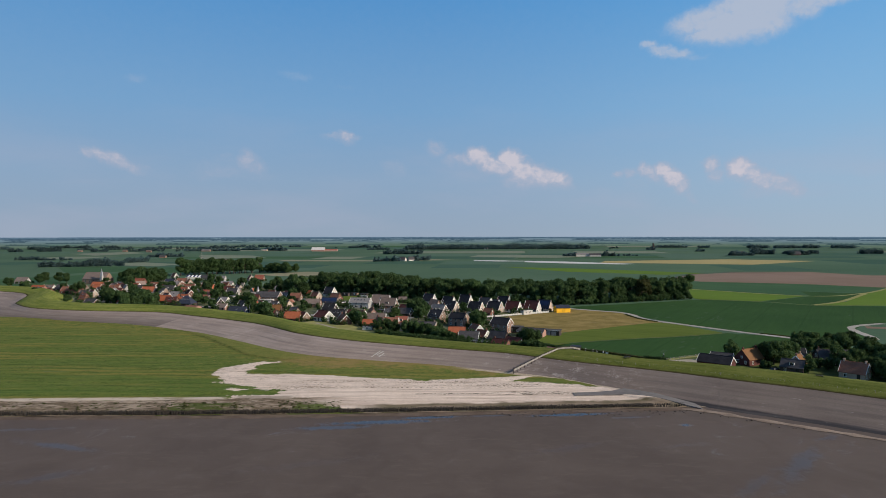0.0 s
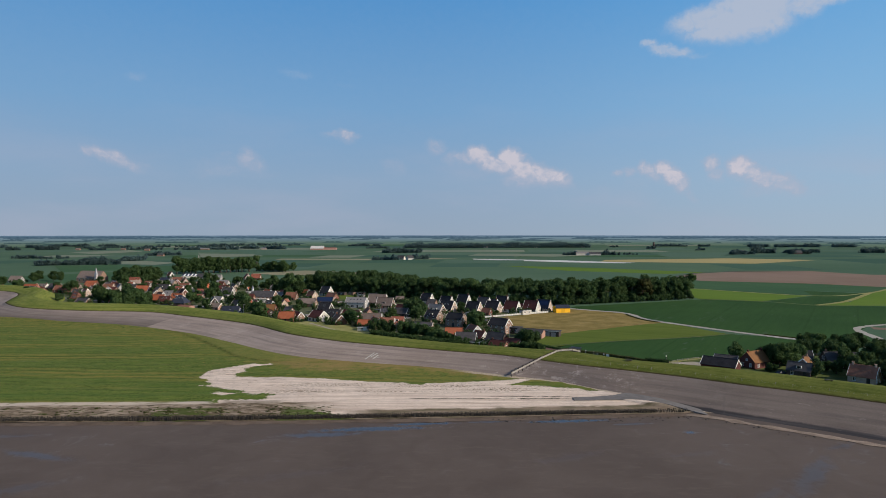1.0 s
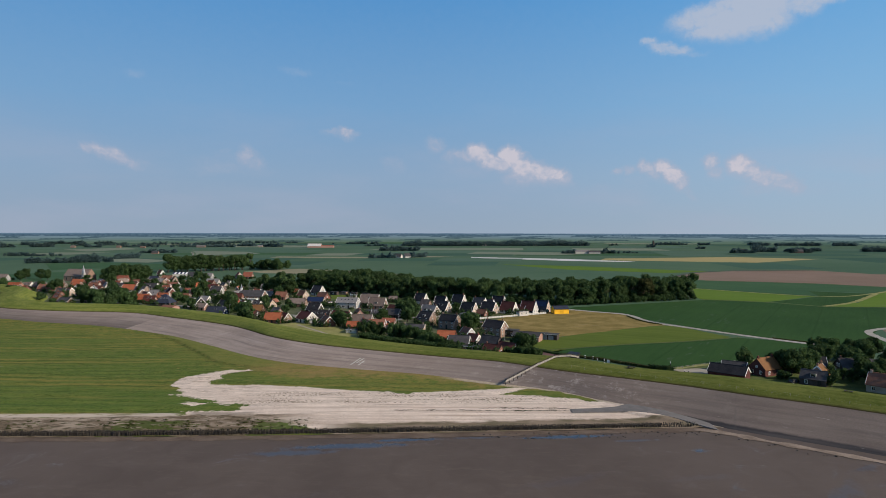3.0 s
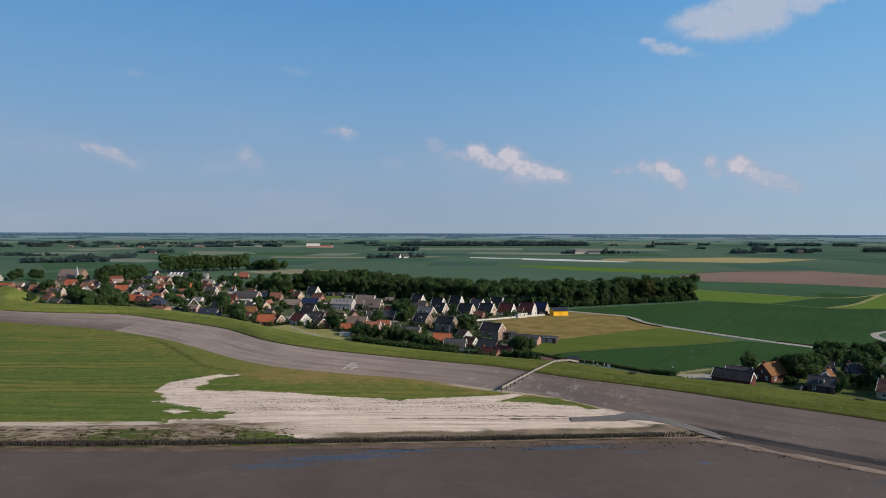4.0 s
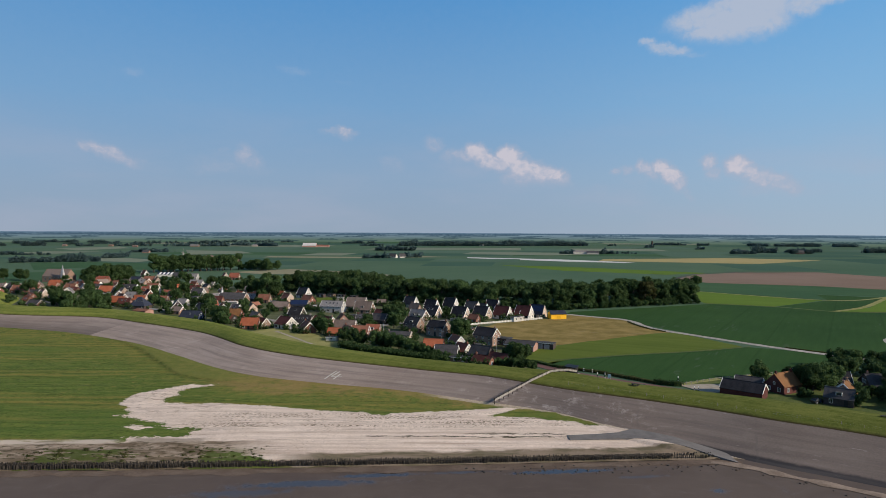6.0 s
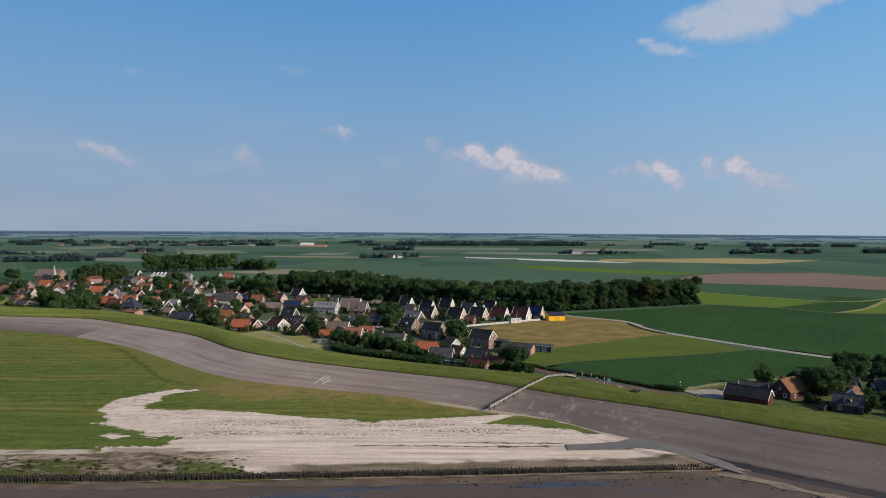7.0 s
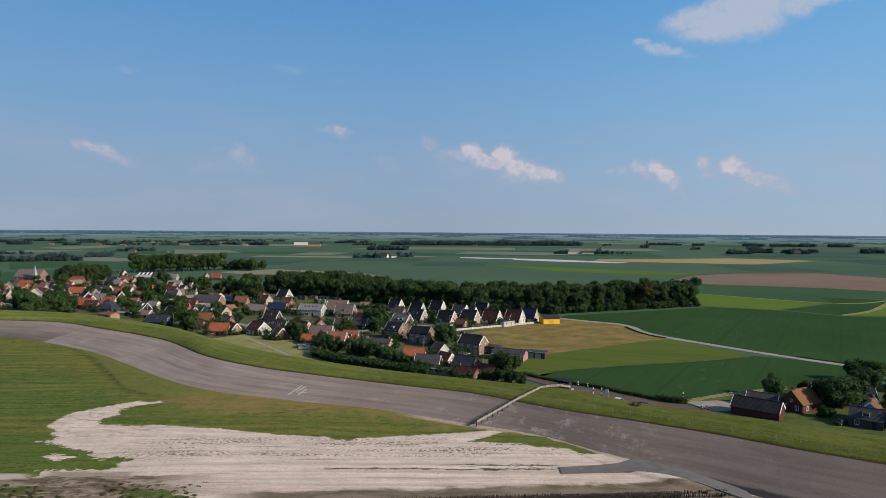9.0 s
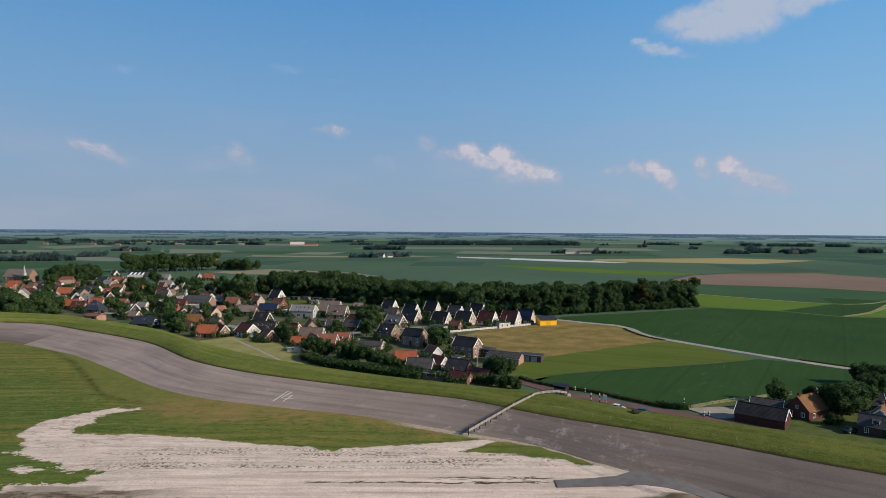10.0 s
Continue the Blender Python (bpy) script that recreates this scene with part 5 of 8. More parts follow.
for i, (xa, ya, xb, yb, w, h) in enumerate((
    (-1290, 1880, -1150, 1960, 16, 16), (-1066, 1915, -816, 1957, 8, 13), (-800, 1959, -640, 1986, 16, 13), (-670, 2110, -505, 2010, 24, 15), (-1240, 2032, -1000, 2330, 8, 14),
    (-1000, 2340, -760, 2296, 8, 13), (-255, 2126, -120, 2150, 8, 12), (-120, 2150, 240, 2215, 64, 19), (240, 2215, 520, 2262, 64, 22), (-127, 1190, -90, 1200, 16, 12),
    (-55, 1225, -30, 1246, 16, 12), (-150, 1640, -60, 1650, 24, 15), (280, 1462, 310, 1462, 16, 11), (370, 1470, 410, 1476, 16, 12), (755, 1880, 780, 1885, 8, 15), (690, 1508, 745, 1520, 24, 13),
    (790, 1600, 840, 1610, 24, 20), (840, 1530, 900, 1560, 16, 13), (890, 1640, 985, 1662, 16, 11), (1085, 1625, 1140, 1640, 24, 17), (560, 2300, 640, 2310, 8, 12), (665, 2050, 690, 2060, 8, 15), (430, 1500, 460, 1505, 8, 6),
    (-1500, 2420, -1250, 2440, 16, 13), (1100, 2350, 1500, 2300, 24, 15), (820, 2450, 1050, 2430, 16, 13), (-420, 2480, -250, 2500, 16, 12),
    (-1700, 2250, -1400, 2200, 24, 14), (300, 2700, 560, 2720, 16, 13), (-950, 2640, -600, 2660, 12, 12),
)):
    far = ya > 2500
    far_grove([(xa, ya), ((xa + xb) / 2, (ya + yb) / 2 + 6), (xb, yb)], w, h, "leaf_hazed", "tree belt far out in the polder", 40 + i, 9.0 if far or w > 60 else 5.5, 2.2 if far else 1.6)

# trees of the village and the farm
tree(-234.9, 454.7, "round_b", 1.10, 2.0, "village trees")
tree(-226.7, 449.8, "round_a", 1.10, 0.5, "village trees")
tree(-242.3, 459.7, "tall_b", 0.80, 5.6, "village trees")
tree(-218.6, 455.4, "round_b", 1.20, 1.0, "village trees")
tree(-216.9, 460.9, "tall_d", 0.80, 5.5, "village trees")
tree(-218.7, 450.1, "round_c", 1.10, 0.0, "village trees")
tree(-207.4, 450.6, "round_c", 1.10, 0.5, "village trees")
tree(-213.4, 469.4, "round_a", 0.90, 5.0, "village trees")
tree(-323.4, 606.6, "tall_d", 0.75, 1.5, "village trees")
tree(-291.5, 588.5, "tall_a", 0.80, 3.0, "village trees")
tree(-319.7, 652.6, "tall_b", 0.70, 5.0, "village trees")
tree(-239.2, 534.9, "round_a", 0.90, 2.0, "village trees")
tree(-316.8, 665.5, "tall_d", 1.00, 1.0, "village trees")
tree(-305.9, 659.9, "tall_a", 1.00, 5.5, "village trees")
tree(-310.3, 672.6, "tall_b", 1.00, 3.0, "village trees")
tree(-181.1, 470.9, "round_c", 1.00, 5.5, "village trees")
tree(-170.8, 452.2, "round_b", 0.70, 1.6, "village trees")
tree(-233.8, 602.2, "tall_d", 0.75, 0.4, "village trees")
tree(-205.2, 548.8, "tall_b", 0.75, 0.0, "village trees")
tree(-214.8, 579.0, "round_b", 1.10, 1.0, "village trees")
tree(-189.8, 501.4, "round_c", 0.90, 5.4, "village trees")
tree(-223.4, 629.9, "tall_b", 0.70, 4.0, "village trees")
tree(-246.3, 671.0, "round_b", 1.00, 3.0, "village trees")
tree(-190.0, 595.0, "round_b", 1.10, 2.0, "village trees")
tree(-171.2, 581.7, "tall_d", 0.75, 5.0, "village trees")
tree(-178.7, 595.7, "round_a", 1.20, 1.5, "village trees")
tree(-132.6, 433.9, "round_b", 1.10, 0.0, "village trees")
tree(-124.8, 408.0, "round_b", 0.90, 5.0, "village trees")
tree(-112.8, 393.0, "round_a", 1.00, 1.0, "village trees")
tree(-140.4, 433.6, "tall_d", 0.70, 0.5, "village trees")
tree(-103.7, 375.8, "round_c", 1.10, 0.6, "village trees")
tree(-108.5, 375.7, "shrub_a", 1.20, 0.0, "village trees")
tree(-139.5, 540.4, "tall_d", 0.90, 3.0, "village trees")
tree(-129.7, 529.3, "tall_b", 0.95, 1.5, "village trees")
tree(-121.5, 522.4, "tall_a", 1.00, 0.0, "village trees")
tree(-114.7, 515.5, "tall_d", 0.95, 2.4, "village trees")
tree(-125.1, 561.9, "tall_b", 1.00, 2.0, "village trees")
tree(-138.2, 583.7, "tall_a", 0.95, 3.5, "village trees")
tree(-153.4, 569.0, "round_b", 1.00, 2.0, "village trees")
tree(-156.1, 597.2, "tall_b", 0.80, 0.5, "village trees")
tree(-95.4, 435.4, "round_c", 0.80, 4.6, "village trees")
tree(-91.2, 409.2, "shrub_a", 1.30, 1.5, "village trees")
tree(-112.2, 434.7, "round_c", 0.90, 3.5, "village trees")
tree(-92.0, 390.0, "shrub_a", 1.00, 2.0, "village trees")
tree(-50.0, 354.4, "round_b", 0.90, 2.0, "village trees")
tree(-46.0, 350.3, "round_b", 0.85, 4.4, "village trees")
tree(-53.0, 358.6, "round_c", 0.90, 2.4, "village trees")
tree(-29.7, 325.6, "round_b", 0.75, 2.0, "village trees")
tree(-25.0, 317.9, "round_b", 0.80, 0.5, "village trees")
tree(-18.1, 314.9, "round_b", 0.80, 3.5, "village trees")
tree(-15.1, 317.1, "round_c", 1.00, 2.0, "village trees")
tree(-11.4, 312.9, "round_b", 0.75, 0.5, "village trees")
tree(-7.7, 308.0, "round_b", 0.75, 5.0, "village trees")
tree(-4.3, 305.1, "round_a", 0.70, 3.5, "village trees")
tree(-0.9, 300.4, "round_b", 0.62, 2.0, "village trees")
tree(2.3, 298.7, "round_b", 0.52, 0.5, "village trees")
tree(4.3, 297.7, "round_b", 0.45, 1.5, "village trees")
tree(8.5, 292.3, "round_c", 0.52, 3.5, "village trees")
tree(12.5, 288.4, "round_c", 0.55, 5.5, "village trees")
tree(-34.4, 332.5, "round_c", 0.90, 3.5, "village trees")
tree(-14.5, 387.1, "round_b", 1.10, 2.5, "village trees")
tree(-18.8, 396.1, "round_a", 1.10, 0.1, "village trees")
tree(-10.4, 382.0, "round_c", 1.20, 5.6, "village trees")
tree(-16.9, 426.9, "round_b", 0.90, 6.0, "village trees")
tree(-28.9, 477.7, "round_c", 1.00, 4.0, "village trees")
tree(-38.2, 509.0, "round_c", 1.00, 5.5, "village trees")
tree(18.7, 338.7, "round_b", 1.05, 2.5, "village trees")
tree(17.6, 349.2, "round_a", 0.90, 5.0, "village trees")
tree(21.2, 346.6, "round_c", 1.00, 3.5, "village trees")
tree(26.9, 413.4, "shrub_a", 1.10, 2.0, "village trees")
tree(30.8, 397.7, "shrub_b", 1.20, 0.5, "village trees")
tree(14.7, 417.1, "shrub_a", 1.00, 4.0, "village trees")
tree(38.8, 283.2, "round_a", 0.95, 0.8, "village trees")
tree(37.6, 288.0, "round_c", 1.10, 0.5, "village trees")
tree(41.1, 284.8, "round_c", 1.00, 2.5, "village trees")
tree(35.9, 290.5, "round_c", 0.70, 5.5, "village trees")
tree(35.5, 276.2, "shrub_a", 1.00, 3.0, "village trees")
tree(37.4, 273.3, "shrub_a", 1.10, 5.4, "village trees")
tree(39.6, 271.9, "shrub_a", 1.10, 2.5, "village trees")
tree(41.8, 271.3, "shrub_a", 1.10, 5.6, "village trees")
tree(42.9, 271.3, "shrub_a", 0.90, 3.8, "village trees")
tree(33.5, 277.7, "shrub_b", 1.10, 0.6, "village trees")
tree(31.5, 280.7, "shrub_b", 1.00, 4.2, "village trees")
tree(4.1, 285.8, "shrub_a", 1.00, 4.0, "village trees")
tree(6.9, 287.5, "shrub_a", 1.10, 2.5, "village trees")
tree(16.4, 284.4, "shrub_b", 1.00, 1.5, "village trees")
tree(19.2, 282.9, "shrub_b", 1.00, 0.0, "village trees")
tree(118.0, 257.2, "round_c", 0.98, 3.9, "village trees")
tree(127.5, 255.5, "tall_d", 0.43, 6.0, "village trees")
tree(127.6, 257.9, "round_c", 0.70, 0.4, "village trees")
tree(127.1, 242.2, "round_b", 1.01, 5.0, "village trees")
tree(130.8, 244.3, "round_a", 1.05, 3.5, "village trees")
tree(126.5, 244.8, "round_b", 0.90, 0.5, "village trees")
tree(134.7, 246.5, "round_b", 0.94, 2.0, "village trees")
tree(146.0, 260.6, "round_b", 0.78, 3.0, "village trees")
tree(154.3, 269.3, "round_b", 0.70, 0.1, "village trees")
tree(154.0, 264.6, "round_a", 0.78, 0.0, "village trees")
tree(120.2, 236.2, "shrub_a", 0.78, 3.0, "village trees")
tree(122.5, 236.2, "shrub_b", 0.78, 1.5, "village trees")
tree(134.3, 233.0, "round_c", 0.78, 2.9, "village trees")
tree(150.6, 248.6, "round_b", 1.01, 2.0, "village trees")
tree(149.7, 240.0, "tall_d", 0.62, 4.0, "village trees")
tree(166.2, 262.6, "tall_b", 0.66, 5.0, "village trees")
tree(178.1, 275.7, "tall_d", 0.62, 3.5, "village trees")
tree(166.2, 270.3, "round_b", 0.86, 3.0, "village trees")
tree(159.3, 273.0, "round_a", 0.94, 2.5, "village trees")
tree(158.3, 279.9, "round_b", 0.78, 0.5, "village trees")
tree(166.2, 248.5, "tall_b", 0.62, 3.0, "village trees")
tree(163.3, 237.8, "tall_d", 0.62, 5.0, "village trees")
tree(150.7, 220.8, "round_a", 0.86, 1.5, "village trees")
tree(163.1, 232.8, "tall_b", 0.70, 3.5, "village trees")
tree(151.3, 217.3, "round_b", 0.70, 0.0, "village trees")
tree(172.2, 254.2, "tall_d", 0.70, 4.0, "village trees")
tree(141.8, 231.9, "round_c", 0.70, 0.2, "village trees")
tree(140.9, 235.9, "shrub_a", 1.01, 1.0, "village trees")
tree(158.3, 219.0, "tall_b", 0.70, 3.0, "village trees")
tree(174.0, 237.8, "tall_d", 0.70, 4.0, "village trees")
tree(-419.4, 656.9, "tall_d", 0.80, 1.0, "village trees")
tree(-423.4, 672.6, "tall_b", 0.80, 2.0, "village trees")
tree(-408.3, 672.4, "tall_d", 0.85, 1.5, "village trees")
tree(-391.0, 656.5, "tall_a", 0.75, 4.6, "village trees")
tree(-376.7, 569.8, "round_b", 1.00, 1.5, "village trees")
tree(-422.2, 613.9, "round_b", 1.00, 4.5, "village trees")
tree(-306.1, 531.4, "round_b", 1.20, 2.0, "village trees")
tree(-317.0, 541.8, "round_c", 1.10, 1.0, "village trees")
tree(-257.8, 485.0, "tall_d", 0.70, 1.0, "village trees")
tree(-264.5, 493.6, "round_b", 1.10, 3.5, "village trees")
tree(-247.0, 476.6, "round_a", 1.00, 5.5, "village trees")
tree(-229.8, 476.5, "tall_d", 0.75, 3.5, "village trees")
tree(-221.8, 468.5, "round_b", 1.10, 4.5, "village trees")
tree(-238.2, 484.8, "round_c", 1.00, 2.5, "village trees")
tree(-209.8, 460.6, "round_b", 0.80, 0.5, "village trees")
tree(-316.7, 633.5, "round_b", 1.00, 1.5, "village trees")

# ---------------------------------------------------------------- houses
def window_meshes(w, h, key):
    """A frame with a mullion, in one piece with its sill, and the pane behind it."""
    t = 0.09
    xs, zs = (-w / 2, -w / 2 + t, -0.035, 0.035, w / 2 - t, w / 2), (-0.08, 0.04, h - t, h)
    solid = {(i, j) for i in range(5) for j in range(3)} - {(1, 1), (3, 1)}
    bm = bmesh.new()
    vert = {(i, j, k): bm.verts.new((xs[i], y, zs[j])) for i in range(6) for j in range(4) for k, y in ((0, -0.05), (1, 0.05))}
    for i, j in sorted(solid):
        bm.faces.new([vert[q] for q in ((i, j, 0), (i + 1, j, 0), (i + 1, j + 1, 0), (i, j + 1, 0))])
        for (di, dj), (a, b) in (((-1, 0), ((i, j), (i, j + 1))), ((1, 0), ((i + 1, j + 1), (i + 1, j))), ((0, -1), ((i + 1, j), (i, j))), ((0, 1), ((i, j + 1), (i + 1, j + 1)))):
            if (i + di, j + dj) not in solid:
                bm.faces.new([vert[q] for q in ((*a, 0), (*b, 0), (*b, 1), (*a, 1))])
    bmesh.ops.delete(bm, geom=[v for v in bm.verts if not v.link_faces], context="VERTS")
    me = bpy.data.meshes.new("window_" + key)
    bm.to_mesh(me)
    bm.free()
    me.materials.append(MAT["white"])
    g = Shape().box(-w / 2 + t, w / 2 - t, 0.0, 0.02, 0.04, h - t)
    return me, g.mesh("pane_" + key, "glass")


WINDOWS = {"normal": window_meshes(1.1, 1.35, "normal"), "wide": window_meshes(2.3, 1.45, "wide"), "small": window_meshes(0.8, 0.9, "small")}
d = Shape().box(-0.5, 0.5, -0.04, 0.04, 0, 2.1).box(-0.56, 0.56, -0.02, 0.03, 2.1, 2.18)
DOOR = {key: d.mesh("door_" + key, mat) for key, mat in (("white", "white"), ("dark", "black"), ("wood", "wood"))}


def window(parent, x, y, z, turn, key="normal"):
    out = parent.matrix_world.to_3x3() @ Vector((math.sin(radians(turn)), -math.cos(radians(turn)), 0))
    spot = parent.matrix_world.translation
    # walls turned away from the camera's path get no windows
    if out.dot(Vector((8 - spot.x, 37 - spot.y, 0)).normalized()) < -0.25:
        return
    f, g = WINDOWS[key]
    ob = part("window", f, None, parent)
    ob.matrix_basis = pose(x, y, z, 0, 0, turn) @ Matrix.Diagonal((0.9, 1, 0.9, 1))
    part("pane", g, None, ob)


def gable_body(L, W, eave, ridge, hip=0.0):
    s = Shape()
    a, b = L / 2, W / 2
    v = [(-a, -b, -0.4), (a, -b, -0.4), (a, b, -0.4), (-a, b, -0.4), (-a, -b, eave), (a, -b, eave), (a, b, eave), (-a, b, eave), (-a, 0, ridge), (a, 0, ridge)]
    if hip:
        return s.box(-a, a, -b, b, -0.4, eave)
    return s.poly(v, [(0, 3, 2, 1), (0, 1, 5, 4), (2, 3, 7, 6), (1, 2, 6, 9, 5), (3, 0, 4, 8, 7), (4, 5, 9, 8), (6, 7, 8, 9)])


def roof_slabs(L, W, eave, ridge, over=0.3, thick=0.16, end=0.18, hip=0.0):
    s = Shape()
    a, b = L / 2 + end, W / 2
    rise = (ridge - eave) / b
    zo = eave - over * rise
    h = hip
    for sgn in (-1, 1):
        y = sgn * (b + over)
        bottom = [(-a, y, zo), (a, y, zo), (a - h, 0, ridge), (-a + h, 0, ridge)]
        top = [(p[0], p[1], p[2] + thick) for p in bottom]
        fs = [(0, 1, 2, 3), (4, 7, 6, 5), (0, 4, 5, 1), (1, 5, 6, 2), (2, 6, 7, 3), (3, 7, 4, 0)]
        s.poly(bottom + top, [tuple(reversed(q)) for q in fs] if sgn < 0 else fs)
    if h:
        for sgn in (-1, 1):
            x = sgn * a
            bottom = [(x, -b - over, zo), (x, b + over, zo), (x - sgn * h, 0, ridge)]
            top = [(p[0], p[1], p[2] + thick) for p in bottom]
            s.poly(bottom + top, [(0, 1, 2), (3, 5, 4), (0, 3, 4, 1), (1, 4, 5, 2), (2, 5, 3, 0)])
    # ridge tiles
    s.box(-a + h, a - h, -0.14, 0.14, ridge + thick - 0.06, ridge + thick + 0.07)
    return s


def on_slope(W, eave, ridge, u, side):
    """Height and half width at the share u of the way up the slope."""
    return side * W / 2 * (1 - u), eave + (ridge - eave) * u


PLOTS = []


def house(x, y, turn, L, W, eave, ridge, wall, roof, label, verge="white", chimneys=1, dormers=0, skylights=0, solar=0, hip=0.0, door="dark", shed=0.0, windows=2, category="house", gable_door=False):
    """A village house with its ridge along its own x axis."""
    ob = thing("house" if category == "house" else category, at(x, y, 0, turn), label, category, "village houses" if category == "house" else "")
    part("wall", gable_body(L, W, eave, ridge, hip), "wall_" + wall, ob)
    part("roof", roof_slabs(L, W, eave, ridge, hip=hip), "roof_" + roof, ob)
    a, b = L / 2, W / 2
    PLOTS.append((x, y, max(L, W) / 2))
    slope = math.atan2(ridge - eave, b)
    run = math.hypot(ridge - eave, b) + 0.35
    plain = "white" not in label and wall != "white" and category == "house"
    if verge and plain and chimneys < 2 and int(abs(x) * 7 + y * 3) % 5 < 2:
        verge = "wood_dark"
    if verge == "white" and plain and y > 270 and int(abs(x) * 5 + y) % 3:
        verge = "trim"
    broad = 0.30 if verge == "white" else 0.19
    if verge and not hip:
        for end in (-1, 1):
            for side in (-1, 1):
                m = Matrix.Translation((end * (a + 0.21), 0, ridge + 0.02)) @ Matrix.Rotation(-side * slope, 4, "X")
                y0, y1 = (0, run) if side > 0 else (-run, 0)
                part("verge_board", Shape().box(-0.05, 0.05, y0, y1, 0.19 - broad - 0.06, 0.19, m), verge, ob)
    for k in range(chimneys):
        cx = (-a + 0.7 if k == 0 else a - 0.7) if chimneys > 1 or (int(abs(x)) % 2) else a - 0.7
        c = part("chimney", Shape().box(cx - 0.3, cx + 0.3, -0.27, 0.27, ridge - 0.6, ridge + 0.75).box(cx - 0.36, cx + 0.36, -0.33, 0.33, ridge + 0.75, ridge + 0.87), "wall_" + (wall if wall not in ("white", "yellow") else "red"), ob)
        part("chimney_pot", Shape().tube((cx, 0, ridge + 0.86), (cx, 0, ridge + 1.12), 0.13, 0.10, 8), "roof_rust", c)
    for k in range(dormers):
        side = -1
        cx = (k - (dormers - 1) / 2) * 2.8
        yy, zz = on_slope(W, eave, ridge, 0.22, side)
        dm = part("dormer", Shape().box(cx - 0.8, cx + 0.8, yy, yy + b * 0.62, zz - 0.2, zz + 1.1), "white", ob, "white boarded dormer")
        part("dormer_roof", Shape().box(cx - 0.92, cx + 0.92, yy - 0.15, yy + b * 0.66, zz + 1.1, zz + 1.2), "tar", dm)
        part("dormer_pane", Shape().box(cx - 0.62, cx + 0.62, yy - 0.03, yy + 0.05, zz + 0.2, zz + 0.95), "glass", dm)
    for k in range(skylights):
        side = -1
        cx = (k - (skylights - 1) / 2) * min(2.4, L / (skylights + 1))
        yy, zz = on_slope(W, eave, ridge, 0.55, side)
        m = Matrix.Translation((cx, yy, zz + 0.16)) @ Matrix.Rotation(slope, 4, "X")
        sk = part("skylight", Shape().box(-0.5, 0.5, -0.6, 0.6, 0, 0.10, m), "lead", ob)
        part("pane", Shape().box(-0.42, 0.42, -0.52, 0.52, 0.09, 0.125, m), "glass", sk)
    if solar:
        yy, zz = on_slope(W, eave, ridge, 0.55, -1)
        m = Matrix.Translation((0, yy, zz + 0.18)) @ Matrix.Rotation(slope, 4, "X")
        cols = int(L * solar / 1.05)
        for i in range(cols):
            for j in (-1, 0):
                px = (i - cols / 2) * 1.05
                part("solar_panel", Shape().box(px, px + 1.0, j * 1.65, j * 1.65 + 1.6, 0.0, 0.05, m), "solar", ob)
    if windows:
        floors = [0.7] + ([3.0] if eave > 3.8 else [])
        for zf in floors:
            for side in (-1, 1):
                cnt = max(1, int(L / 3.0))
                for i in range(cnt):
                    px = (i - (cnt - 1) / 2) * L / cnt
                    if zf < 2 and i == cnt // 2 and cnt > 1:
                        dr = part("door", DOOR[door], None, ob)
                        dr.matrix_basis = pose(px, side * (b + 0.03), 0, 0, 0, 0 if side < 0 else 180)
                    else:
                        window(ob, px, side * (b + 0.02), zf, 0 if side < 0 else 180, "wide" if zf < 2 and (i + int(abs(x))) % 3 == 0 and L > 9 else "normal")
            if not hip:
                for end in (-1, 1):
                    if gable_door and end > 0:
                        part("barn_door", Shape().box(a, a + 0.06, -1.3, 1.3, 0, 2.5).box(a, a + 0.09, -0.04, 0.04, 0, 2.5), "lead", ob, "pair of pale grey barn doors")
                        continue
                    for o in ((-W / 4, W / 4) if W > 6.5 else (0,)):
                        window(ob, end * (a + 0.02), o, zf, 90 * end, "normal")
        if not hip and ridge - floors[-1] > 3.2:
            for end in (-1, 1):
                for o in ((-0.75, 0.75) if W > 7 else (0,)):
                    window(ob, end * (a + 0.02), o, max(floors) + 2.05, 90 * end, "small" if W <= 7 else "normal")
    if shed:
        sh = part("lean_to", Shape().box(-a * 0.6, a * 0.6, -b - shed, -b, -0.3, 2.3), "wall_" + wall, ob)
        part("lean_to_roof", Shape().box(-a * 0.6 - 0.15, a * 0.6 + 0.15, -b - shed - 0.2, -b + 0.05, 2.3, 2.42), "tar", sh)
    return ob


def flat_building(x, y, turn, L, W, H, wall, label, category="shed", white_band=True, doors=0):
    ob = thing(category.replace(" ", "_"), at(x, y, 0, turn), label, category)
    part("wall", Shape().box(-L / 2, L / 2, -W / 2, W / 2, -0.3, H), "wall_" + wall, ob)
    part("roof", Shape().box(-L / 2 - 0.25, L / 2 + 0.25, -W / 2 - 0.25, W / 2 + 0.25, H, H + 0.22), "tar", ob)
    if white_band:
        part("fascia", Shape().box(-L / 2 - 0.28, L / 2 + 0.28, -W / 2 - 0.29, -W / 2 - 0.25, H - 0.02, H + 0.20), "white", ob)
    for k in range(max(1, int(L / 3.2))):
        px = (k - (int(L / 3.2) - 1) / 2) * 3.0
        if k < doors:
            part("garage_door", Shape().box(px - 1.2, px + 1.2, -W / 2 - 0.05, -W / 2, 0, 2.1), "lead", ob)
        else:
            window(ob, px, -W / 2 - 0.02, 0.95, 0, "normal")
    return ob

